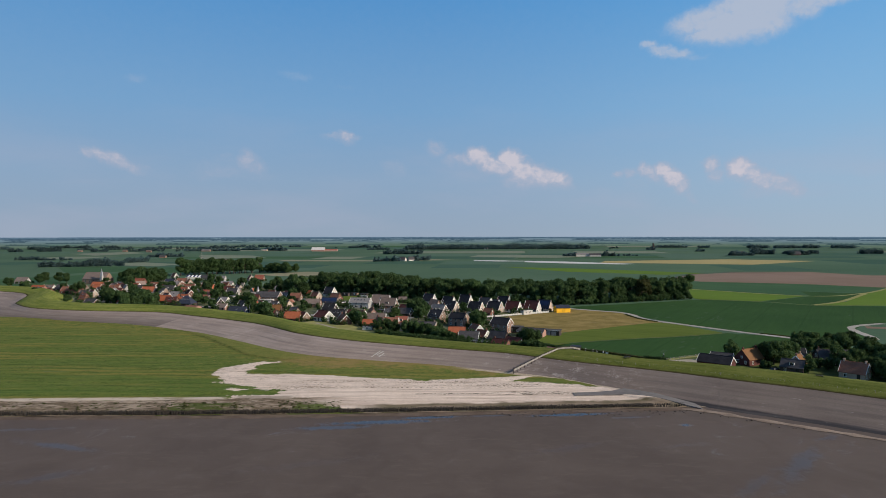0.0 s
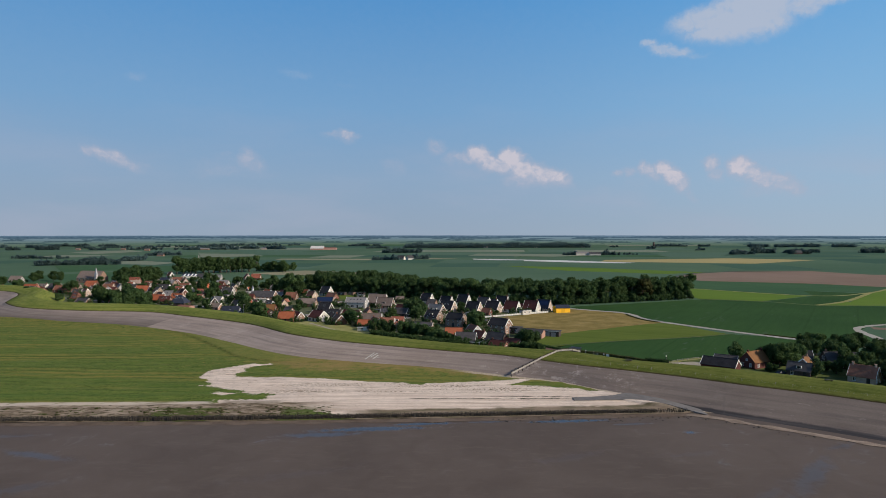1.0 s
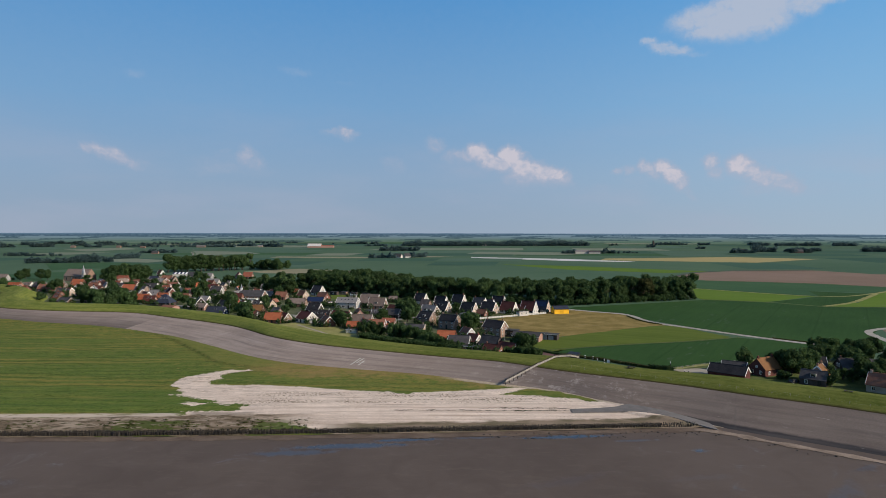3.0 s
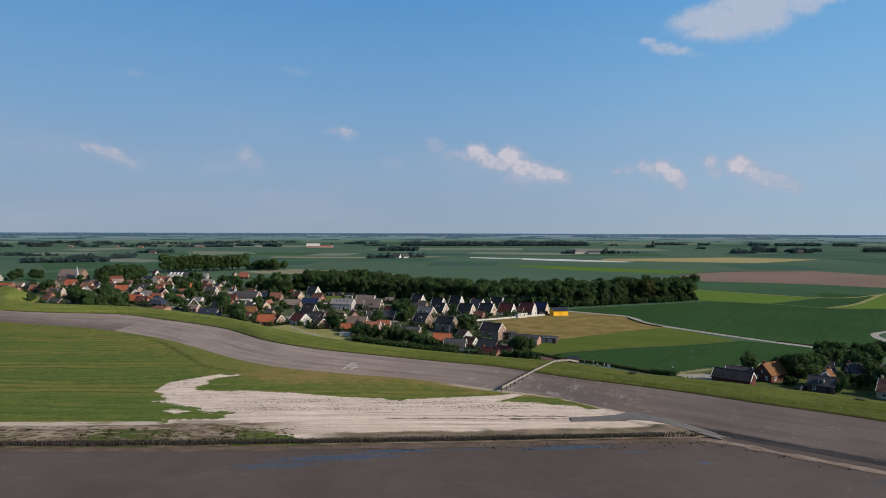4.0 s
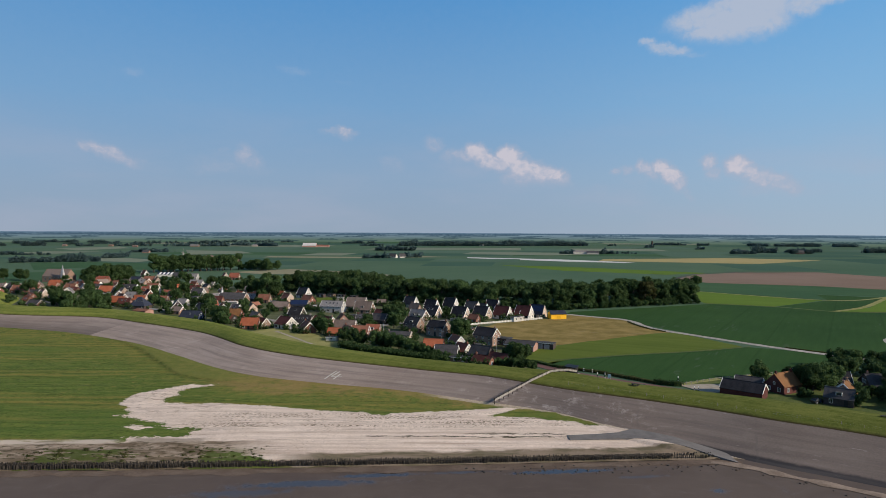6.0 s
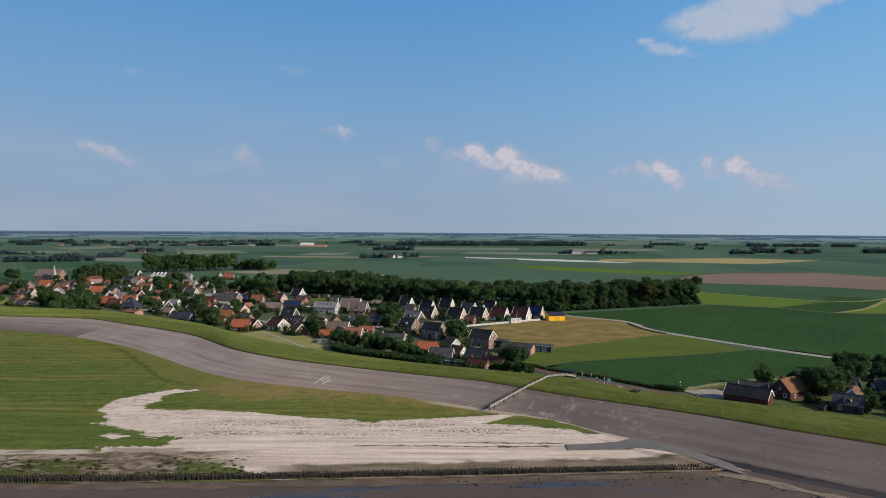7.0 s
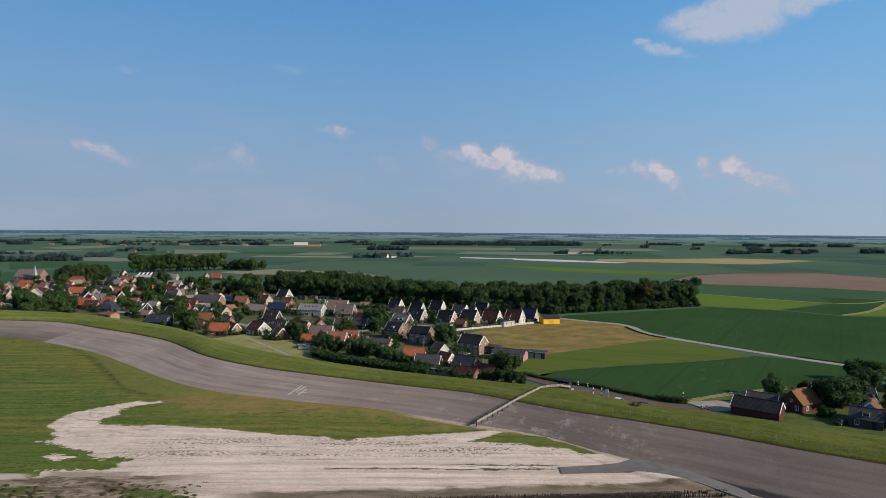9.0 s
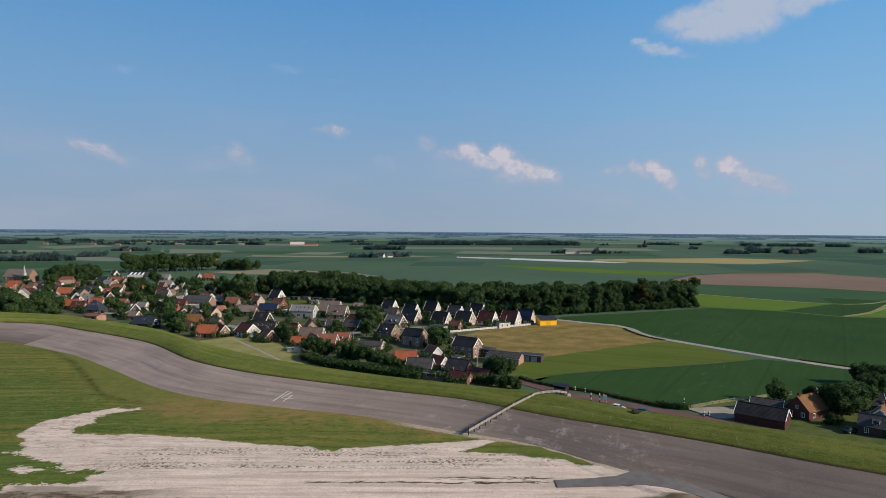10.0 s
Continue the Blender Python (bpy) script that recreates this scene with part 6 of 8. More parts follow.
# village houses: place, turn, length, width, eaves, ridge
house(-9.8, 460.7, -35, 8.3, 6.4, 2.34, 7.05, "white", "black", "dark-roofed house with white gable before the wood")
house(-5.8, 431.6, -35, 6.64, 5.6, 2.17, 5.81, "brown", "brown", "small brown-roofed brick house")
house(4.1, 440.6, -35, 8.3, 6.4, 2.34, 7.05, "white", "black", "dark-roofed house with white gable before the wood")
house(16.2, 450.7, -35, 8.3, 6.4, 2.34, 7.3, "white", "black", "dark-roofed house with white gable before the wood")
house(29.5, 437.0, -35, 8.3, 6.4, 2.34, 6.64, "white", "dark", "dark-roofed house with white gable before the wood")
house(36.0, 436.9, -35, 5.81, 4.8, 2.01, 5.39, "white", "dark", "small house with white gable before the wood")
house(42.6, 442.5, -35, 8.3, 6.4, 2.34, 7.05, "white", "black", "dark-roofed house with white gable before the wood")
house(4.7, 412.1, -35, 9.96, 7.2, 2.34, 7.05, "buff", "black", "dark-roofed house with broad buff brick gable", skylights=2)
house(21.0, 403.8, -35, 9.13, 7.2, 2.34, 7.3, "buff", "black", "black-roofed house with white-edged buff gable")
house(33.6, 408.6, -35, 9.13, 7.2, 2.34, 7.05, "buff", "black", "black-roofed house with white-edged buff gable")
house(45.6, 409.1, -35, 9.13, 6.8, 2.34, 7.05, "white", "maroon", "maroon-roofed house with white gable")
house(53.7, 411.4, -35, 5.81, 4.8, 2.01, 4.98, "white", "maroon", "low annex with maroon roof and white gable", chimneys=0)
house(58.1, 410.1, -35, 9.13, 6.8, 2.34, 7.3, "white", "maroon", "maroon-roofed house with white gable and balcony")
house(66.7, 415.3, -35, 9.13, 6.4, 2.34, 7.3, "buff", "blue", "house with dark blue panel roof at the meadow", chimneys=0, solar=0.9)
house(-2.6, 397.7, -35, 9.96, 7.2, 2.17, 6.22, "brown", "grey", "grey-roofed house with a white dormer", dormers=2)
house(-15.8, 412.8, -35, 7.47, 5.6, 2.17, 5.64, "red", "red", "small house with red tiled roof")
house(-3.6, 359.3, -35, 8.3, 6.4, 3.98, 7.3, "brown", "black", "tall brick house with dark roof", dormers=1)
house(8.7, 348.2, -35, 9.96, 6, 4.32, 7.05, "brown", "black", "two-storey brick house with dark roof", chimneys=2)
house(30.2, 324.5, -35, 9.96, 6.8, 4.48, 7.47, "brown", "black", "two-storey brick house with white-edged gable", chimneys=2)
house(6.9, 307.8, -12, 8.3, 5.6, 2.09, 5.15, "red", "orange", "low cottage with bright orange tiled roof", chimneys=0)
house(12.2, 296.1, -12, 9.13, 6.4, 1.92, 4.81, "dark", "dark", "low house with dark grey roof", chimneys=0)
house(18.8, 300.3, -50, 6.64, 4.8, 2.09, 4.81, "white", "red", "small house with red tiled roof and white wall")
house(25.7, 290.4, -35, 8.3, 6.4, 2.34, 5.64, "dark", "dark", "dark-roofed house with a chimney")
house(25.7, 280.2, -35, 7.47, 4.8, 1.84, 3.82, "red", "maroon", "low brick cottage with maroon roof behind the dike", chimneys=1)
house(32.0, 283.9, -35, 7.47, 4.8, 1.84, 3.98, "red", "maroon", "low cottage with maroon roof behind a tree", chimneys=0)
house(-43.8, 447.6, -14, 12.45, 8.9, 2.51, 7.64, "brown", "brown", "large house with broad brown roof", skylights=1, chimneys=0)
house(-37.0, 431.1, -14, 10.79, 8.1, 2.34, 6.97, "brown", "brown", "large brown-roofed house with white dormer", dormers=1, chimneys=0)
house(-56.7, 434.2, -14, 14.11, 7.2, 3.82, 6.81, "grey", "grey", "long pale-walled terrace with grey roof", skylights=4, chimneys=0)
house(-80.5, 474.3, -35, 8.3, 6.4, 2.51, 6.22, "red", "rust", "brick house with pinkish gable")
house(-80.8, 450.7, -10, 11.62, 6.4, 2.34, 5.39, "brown", "blue", "house with blue solar roof", solar=0.98, chimneys=0)
house(-90.9, 441.8, -10, 10.79, 6.4, 2.34, 5.39, "brown", "brown", "house with brown tiled roof", chimneys=1)
house(-98.6, 490.9, -40, 7.47, 5.6, 2.67, 5.81, "buff", "rust", "house with pale buff gable")
house(-92.4, 517.1, -35, 9.13, 7.2, 2.34, 7.47, "white", "dark", "house with steep white-framed gable before the wood", chimneys=0)
house(-73.0, 407.8, -20, 8.3, 6.4, 2.34, 5.98, "dark", "black", "black-roofed house with white verges", skylights=1)
house(-62.9, 375.1, -12, 10.79, 7.2, 2.34, 5.98, "grey", "black", "black-roofed house with skylights and pale wall", skylights=4)
house(-50.8, 371.2, -32, 12.45, 6.4, 2.34, 5.81, "pink", "maroon", "long house with maroon roof and white verge")
house(-42.9, 383.9, -70, 6.64, 5.6, 2.34, 5.64, "pink", "rust", "brick house with gable to the dike")
house(-31.9, 382.4, -10, 6.64, 5.6, 2.67, 5.64, "white", "dark", "white house with dark grey roof", skylights=2)
house(-23.3, 388.1, -20, 8.3, 6.4, 2.17, 5.15, "dark", "dark", "low house with dark grey roof", chimneys=0)
house(-24.5, 407.0, -35, 7.47, 5.6, 2.17, 5.15, "red", "maroon", "house with dark red roof")
house(-37.9, 358.9, -8, 10.79, 6.4, 2.17, 5.64, "brown", "brown", "brown-roofed house with white verge", chimneys=0)
house(-55.7, 354.5, -62, 8.3, 6.4, 2.17, 5.48, "red", "rust", "brick house with rust-red roof")
house(-40.4, 344.5, -8, 6.64, 4.8, 1.84, 3.98, "red", "orange", "low shed with orange tiled roof", chimneys=0)
house(-33.8, 342.5, -62, 9.13, 6.4, 2.17, 5.31, "red", "rust", "brick house with rust-red roof behind the hedge", chimneys=1)
house(-28.4, 344.7, -10, 8.3, 5.6, 2.01, 4.98, "red", "rust", "rust-roofed house behind the hedge", chimneys=0)
house(-22.8, 349.3, -10, 6.64, 5.6, 2.01, 4.98, "red", "red", "red-roofed house with a small dormer", dormers=1, chimneys=0)
house(-17.4, 331.1, -12, 9.96, 6.4, 2.01, 3.82, "grey", "dark", "low building with dark grey roof", chimneys=0)
house(-87.2, 366.8, -6, 9.13, 6, 2.17, 5.48, "red", "orange", "cottage with bright orange tiled roof by the dike", chimneys=1, dormers=0)
house(-82.0, 369.2, -40, 6.64, 5.6, 2.17, 5.15, "brown", "maroon", "small brown house with white window in its gable", chimneys=0)
house(-107.8, 402.2, -6, 9.96, 6.4, 2.17, 5.64, "red", "ochre", "house with large orange tiled roof", chimneys=0)
house(-107.6, 430.8, -40, 9.13, 6.4, 2.67, 5.98, "buff", "dark", "dark-roofed house with buff gable")
house(-93.2, 396.0, -40, 6.64, 4.8, 2.01, 4.81, "brown", "brown", "small brown house in the village", chimneys=0)
house(-208.7, 686.1, -60, 9.13, 6.4, 2.51, 6.64, "buff", "red", "red-roofed house with pale gable")
house(-199.3, 687.0, -8, 9.96, 6.4, 2.51, 6.64, "brown", "red", "long red-roofed house in the village")
house(-239.7, 681.4, -8, 10.79, 6.4, 2.34, 6.22, "grey", "grey", "grey-roofed house with skylights", skylights=2, chimneys=0)
house(-209.5, 613.1, -8, 11.62, 6.4, 2.17, 5.39, "grey", "grey", "long low grey-roofed house", chimneys=0)
house(-174.6, 525.2, -10, 9.13, 6.4, 2.34, 5.81, "grey", "dark", "grey-roofed house of pale brick")
house(-215.5, 585.6, -65, 7.47, 6.4, 2.34, 6.64, "buff", "orange", "steep orange-roofed house in the village")
house(-159.0, 459.3, -20, 6.64, 5.6, 2.34, 4.98, "white", "grey", "small white shop house in the village", chimneys=0)
house(-128.2, 394.6, -8, 10.79, 7.2, 2.17, 5.39, "blue", "blue", "dark blue house with blue tiled roof by the dike", skylights=1, chimneys=0)
house(-135.9, 429.1, -40, 7.47, 5.6, 2.17, 5.39, "dark", "dark", "dark house with white-edged gable")
house(-147.3, 422.2, -15, 6.64, 5.6, 2.01, 4.32, "pink", "brown", "small brown-roofed house at the dike foot", chimneys=0)
house(-327.0, 598.7, -6, 10.79, 6.4, 2.34, 5.81, "red", "orange", "orange-roofed house beside the church")
house(-323.6, 610.8, -60, 7.47, 5.6, 2.51, 5.81, "white", "grey", "house with white-edged gable beside the church")
house(-303.7, 633.6, -8, 10.79, 6.4, 2.51, 6.64, "red", "red", "red-roofed village house in the village")
house(-250.1, 537.8, -8, 11.62, 7.2, 2.34, 6.22, "red", "orange", "house with broad orange tiled roof")
house(-205.4, 466.5, -8, 9.96, 6.4, 2.17, 5.64, "red", "orange", "low orange-roofed house in the village", chimneys=1)
house(-272.1, 523.2, -70, 8.3, 7.2, 2.34, 6.22, "white", "grey", "grey house with white-edged gable to the dike")
house(-181.8, 448.0, -8, 10.79, 8.9, 2.17, 7.14, "dark", "blue", "farmhouse with blue-black hipped roof", hip=4.5, skylights=3)
house(-202.6, 504.5, -50, 8.3, 6.4, 2.34, 6.47, "red", "maroon", "brick house with dark red roof and white verge")
house(-181.6, 477.0, -8, 9.96, 5.6, 2.17, 4.98, "red", "rust", "rust-roofed brick house in the village", chimneys=1)
house(-274.0, 635.1, -8, 9.96, 7.2, 2.34, 6.22, "dark", "blue", "house with dark blue roof")
house(-310.3, 690.7, -8, 9.96, 6.4, 2.34, 6.22, "grey", "brown", "grey-brown roofed house in the village")
house(-264.9, 642.6, -8, 10.79, 6.4, 2.34, 6.22, "brown", "rust", "brown-red roofed village house", dormers=1)
house(-305.4, 718.9, -40, 7.47, 5.6, 2.67, 6.64, "white", "rust", "white village house with chimneys", chimneys=2)
house(-228.0, 568.0, -8, 10.79, 6.4, 2.34, 5.81, "brown", "rust", "brown-roofed house with white windows", dormers=2)
house(-243.6, 560.7, -8, 12.45, 6.4, 2.34, 5.48, "white", "dark", "long dark-roofed house in the village", chimneys=1, dormers=1)
house(-255.0, 636.7, -60, 7.47, 5.6, 2.34, 6.22, "buff", "rust", "brown-roofed house with pale gable")
house(-180.9, 489.9, -60, 7.47, 5.6, 2.34, 5.81, "red", "rust", "brown-gabled brick house in the village")
house(-235.4, 531.7, -40, 8.3, 5.6, 2.34, 5.64, "brown", "brown", "brown-roofed village house in the village")
house(-262.4, 701.3, -8, 9.96, 6.4, 2.34, 5.81, "grey", "dark", "house behind trees with dark roof", chimneys=0)
house(-112.4, 483.2, -10, 8.3, 6.4, 2.34, 5.81, "brown", "rust", "brown-roofed house between trees")
house(-9.1, 332.4, -8, 10.79, 7.2, 3.15, 4.32, "buff", "dark", "buff-walled house with low dark roof", chimneys=2)
house(-11.3, 321.9, -8, 8.3, 6.4, 2.01, 3.49, "dark", "dark", "low dark-roofed annex in the village", chimneys=0)
house(-360.4, 562.9, -8, 12.45, 6.4, 2.17, 5.64, "buff", "orange", "low orange-roofed house by the dike bend", chimneys=1)
house(-335.2, 538.4, -40, 7.47, 5.6, 2.17, 5.15, "red", "orange", "orange-roofed annex by the dike bend", chimneys=0)
house(-340.4, 564.8, -10, 9.96, 7.2, 2.34, 5.98, "dark", "dark", "dark brown-roofed house by the dike bend")
house(-435.3, 654.5, -10, 13.28, 7.2, 2.51, 6.64, "grey", "brown", "grey-brown roofed house behind trees", chimneys=0)
house(-382.4, 553.8, -10, 9.13, 5.6, 2.17, 5.39, "red", "red", "red-roofed house at the dike bend")
house(-253.3, 455.1, -20, 9.96, 5.6, 1.84, 4.32, "red", "dark", "low dark-roofed cottage with orange gable at the dike foot", chimneys=0)
house(-280.9, 559.9, -50, 7.47, 5.6, 2.34, 5.81, "grey", "grey", "grey-roofed house among trees")
house(-305.4, 631.4, -8, 9.13, 6.4, 2.34, 5.81, "red", "red", "red-roofed house among trees")

# ---------------------------------------------------------------- special buildings
def church():
    ob = thing("church", at(-355, 650, 0, -12), "old brick church with brown slate roof and small grey spire", "church")
    L, W = 27, 12
    part("nave_wall", gable_body(L, W, 5.5, 12), "wall_brown", ob)
    part("nave_roof", roof_slabs(L, W, 5.5, 12, 0.3, 0.2, 0.1, hip=2.2), "roof_brown", ob)
    for i in range(5):
        w = part("arched_window", Shape().box(-10.4 + i * 5, -9.2 + i * 5, -W / 2 - 0.06, -W / 2, 1.6, 4.6), "white", ob)
        part("pane", Shape().box(-10.3 + i * 5, -9.3 + i * 5, -W / 2 - 0.09, -W / 2 - 0.06, 1.7, 4.4), "glass", w)
    t = part("turret", Shape().box(9.5, 12.0, -8.6, -6.1, -0.3, 8.5).box(9.3, 12.2, -8.8, -5.9, 8.5, 8.9), "wall_grey", ob, "pale grey boarded bell turret")
    part("louvre", Shape().box(10.1, 11.4, -8.68, -8.58, 6.2, 7.8), "lead", t)
    part("spire", Shape().poly([(9.6, -8.5, 8.9), (11.9, -8.5, 8.9), (11.9, -6.2, 8.9), (9.6, -6.2, 8.9), (10.75, -7.35, 16.6)], [(0, 1, 4), (1, 2, 4), (2, 3, 4), (3, 0, 4), (3, 2, 1, 0)]), "lead", ob)


def chapel():
    ob = thing("chapel", at(-131, 474, 0, -10) @ Matrix.Scale(0.85, 4), "brick chapel with long dark roof and a slim roof spire", "chapel")
    L, W = 22, 11
    part("wall", gable_body(L, W, 4.6, 9.0), "wall_brown", ob)
    part("roof", roof_slabs(L, W, 4.6, 9.0, 0.35, 0.18, 0.15), "roof_dark", ob)
    for i in range(5):
        w = part("tall_window", Shape().box(-8.8 + i * 4, -7.4 + i * 4, -W / 2 - 0.06, -W / 2, 1.0, 3.9), "white", ob)
        part("pane", Shape().box(-8.65 + i * 4, -7.55 + i * 4, -W / 2 - 0.09, -W / 2 - 0.06, 1.15, 3.75), "glass", w)
    part("annex", Shape().box(-4, 8, -W / 2 - 4, -W / 2, -0.3, 2.8).box(-4.3, 8.3, -W / 2 - 4.3, -W / 2 + 0.02, 2.8, 3.0), "wall_white", ob, "low white annex")
    t = part("ridge_turret", Shape().box(-10.6, -9.2, -0.7, 0.7, 7.8, 10.6).box(-10.8, -9.0, -0.9, 0.9, 10.6, 10.75), "white", ob)
    part("spire", Shape().poly([(-10.6, -0.7, 10.75), (-9.2, -0.7, 10.75), (-9.2, 0.7, 10.75), (-10.6, 0.7, 10.75), (-9.9, 0, 14.4)], [(0, 1, 4), (1, 2, 4), (2, 3, 4), (3, 0, 4), (3, 2, 1, 0)]), "lead", t)
    for end in (-1, 1):
        for side in (-1, 1):
            sl = math.atan2(4.4, 5.5)
            mm = Matrix.Translation((end * 11.22, 0, 9.05)) @ Matrix.Rotation(-side * sl, 4, "X")
            part("verge_board", Shape().box(-0.06, 0.06, 0 if side > 0 else -7.3, 7.3 if side > 0 else 0, -0.1, 0.24, mm), "white", ob)


def windmill():
    ob = thing("windmill", at(-443, 1158, 0, 20) @ Matrix.Diagonal((0.42, 0.42, 0.95, 1)), "slim grey polder mill standing in the fields", "windmill")
    part("tower", Shape().tube((0, 0, -0.2), (0, 0, 9.5), 3.0, 1.7, 10), "wall_grey", ob)
    part("cap", Shape().tube((0, 0, 9.5), (0, 0, 11.6), 1.9, 0.5, 10), "lead", ob)
    for k in range(4):
        mm = Matrix.Translation((0, -2.1, 10.4)) @ Matrix.Rotation(radians(8 + 90 * k), 4, "Y")
        part("sail", Shape().box(-0.14, 0.14, -0.1, 0.1, 0, 8.6, mm).box(0.14, 0.9, -0.03, 0.03, 1.4, 8.4, mm), "wood", ob)


church()
chapel()
windmill()
# the yellow shed at the meadow
ob = thing("shed", at(77.0, 408.8, 0, 10), "bright yellow shed with dark blue roof at the meadow", "shed")
part("wall", gable_body(9.2, 6.0, 3.0, 4.6), "wall_yellow", ob)
part("roof", roof_slabs(9.2, 6.0, 3.0, 4.6, 0.3, 0.15, 0.2), "roof_blue", ob)
part("door", Shape().box(-1.2, 1.2, -3.06, -3.0, 0, 2.2), "wall_yellow", ob)
# outbuildings at the village edge
ob = thing("garage", at(44, 312, 0, -24), "brick garage with low dark roof", "garage")
part("wall", gable_body(12.5, 7.0, 2.7, 4.0), "wall_pink", ob)
part("roof", roof_slabs(12.5, 7.0, 2.7, 4.0, 0.4, 0.2, 0.3), "roof_dark", ob)
for px in (-4, -1, 2.4, 4.8):
    window(ob, px, -3.52, 1.0, 0, "normal")
part("fascia", Shape().box(-6.6, 6.6, -3.95, -3.88, 2.35, 2.6), "white", ob)
flat_building(54.5, 315.5, -24, 8.5, 4.5, 2.5, "dark", "dark boarded shed with flat dark roof", "shed", True, 2)
flat_building(37.5, 324, -24, 7, 5, 3.0, "dark", "dark flat-roofed outbuilding of a house", "shed", False)
flat_building(17, 285, -18, 7, 3, 2.2, "brown", "low brown annex with white eaves board", "annex", True)
flat_building(19.5, 384.5, -35, 7, 5, 2.9, "grey", "grey flat-roofed garage with door", "garage", True, 1)
flat_building(52.5, 397.5, 28, 6.5, 3.5, 2.5, "white", "white flat-roofed extension of a house", "annex", True)
flat_building(-39.5, 331, -10, 5, 3, 1.9, "white", "small white garden shelter", "shelter", True)
flat_building(-112, 402, -10, 8, 4, 2.5, "white", "white flat-roofed annex of a house", "annex", True)
flat_building(-154, 430, -20, 7, 4, 2.5, "brown", "brown flat-roofed shed by the dike", "shed", True)
# row of dark garden sheds on the lawn before the wood
for x, y, L, tone in ((-80, 519, 6.0, "dark"), (-72.5, 520.5, 5.0, "brown"), (-64.5, 514.5, 6.5, "dark"), (-54, 508, 5.5, "dark")):
    flat_building(x, y, -22, L, 3.4, 2.3, tone, "dark garden shed on the lawn before the wood", "shed", False)
# small pink brick building by the dike, its use not known
ob = thing("brick_building", at(-165, 416, 0, -22), "small pink brick building at the dike foot", "pump house")
part("wall", gable_body(9.5, 6.0, 2.8, 3.7), "wall_pink", ob)
part("roof", roof_slabs(9.5, 6.0, 2.8, 3.7, 0.35, 0.15, 0.25), "roof_rust", ob)
part("door", Shape().box(1.2, 3.2, -3.06, -3.0, 0, 2.2), "black", ob)
for side in (-1, 1):
    part("pilaster", Shape().box(side * 4.3 - 0.2, side * 4.3 + 0.2, -3.1, -3.0, 0, 2.8), "wall_pink", ob)
# white barn with double door
house(-69.5, 368, -42, 9.5, 7.6, 2.6, 6.0, "white", "maroon", "barn with dark red roof, pale gable and grey doors", chimneys=0, windows=2, gable_door=True, category="barn")

# farm behind the dike
house(103.0, 237.6, -41, 12, 6.4, 2.3, 4.6, "maroon", "black", "long maroon barn with black roof and white gable boards", chimneys=0, windows=0, category="barn")
house(118.4, 243.7, 28, 8.8, 6.6, 2.6, 5.9, "maroon", "ochre", "farmhouse with weathered orange roof", chimneys=2, verge="")
house(109.5, 247.5, -34, 8, 5.0, 2.1, 3.7, "dark", "dark", "low dark outbuilding behind the barn", chimneys=0)
house(131.0, 232.6, 48, 6.5, 6.4, 2.5, 5.7, "brown", "ochre", "cottage with weathered orange roof and two chimneys", chimneys=2)
house(127.0, 228.6, -40, 7.5, 5.8, 2.3, 4.7, "dark", "dark", "dark-roofed cottage front with white windows and dormer", chimneys=0, dormers=1, verge="")
house(143.3, 219.2, -48, 8.0, 6.6, 2.4, 5.6, "buff", "rust", "cottage with rust-orange roof and pale gable", chimneys=2)
house(135, 251, -20, 16, 8, 2.5, 5.2, "dark", "black", "long dark barn among trees", chimneys=0, category="barn")
house(151, 243, -10, 13, 8, 2.6, 5.6, "dark", "dark", "dark-roofed farmhouse among trees", chimneys=1)

for x, y, key, k in ((130.6, 225.4, "round_c", 0.9), (146, 229, "tall_b", 0.6), (150, 223, "tall_d", 0.62), (152, 232, "tall_b", 0.66), (150, 213, "round_b", 0.9), (155, 214, "tall_d", 0.6), (158, 224, "tall_b", 0.7), (162, 207, "tall_d", 0.7), (168, 214, "tall_a", 0.7)):
    tree(x, y, key, k * 0.88, x * 1.7, "trees round the farm", "leafy green tree beside the farm cottages")
# far farms
def far_farm(x, y, turn, L, W, eave, ridge, wall, roof, label):
    ob = thing("farmhouse", at(x, y, 0, turn), label, "farmhouse", "far farms")
    part("wall", gable_body(L, W, eave, ridge), "wall_" + wall, ob)
    part("roof", roof_slabs(L, W, eave, ridge, 0.4, 0.25, 0.3), "roof_" + roof, ob)


far_farm(-385, 1956, 3, 40, 26, 4.5, 12, "pink", "pale", "large red barn with pale roof far out")
far_farm(-350, 1962, 3, 44, 20, 5.0, 6.5, "pink", "red", "long red barn far out")
for q in ((-78, 1214, -20, 14, 10, 3, 8, "white", "dark"), (-62, 1222, 30, 12, 9, 3, 8, "white", "dark"), (325, 1468, 0, 34, 14, 5, 8, "white", "grey"), (350, 1460, 0, 26, 12, 4, 7, "grey", "dark"), (-322, 1046, -20, 20, 12, 4, 9, "brown", "brown"),
          (-394, 1152, 0, 11, 8, 3.0, 6, "brown", "brown"), (720, 1535, 0, 24, 14, 4, 9, "grey", "dark"), (862, 1545, 0, 20, 12, 4, 9, "dark", "dark"), (-1090, 1900, 0, 12, 8, 3, 6, "brown", "brown"), (-960, 1910, 0, 12, 8, 3, 6, "brown", "brown"), (-730, 1950, 0, 26, 9, 3, 6, "brown", "grey"),
          (-620, 1400, 0, 14, 8, 3, 6, "brown", "dark"), (-860, 1850, 0, 14, 8, 3, 6, "brown", "brown"), (150, 2206, 0, 14, 10, 4, 7, "grey", "grey"), (330, 2242, 0, 14, 10, 4, 7, "buff", "brown"), (500, 2266, 0, 14, 10, 4, 7, "grey", "brown"), (-560, 1990, 0, 14, 9, 3, 6, "buff", "grey")):
    far_farm(*q, "farm building far out in the polder")
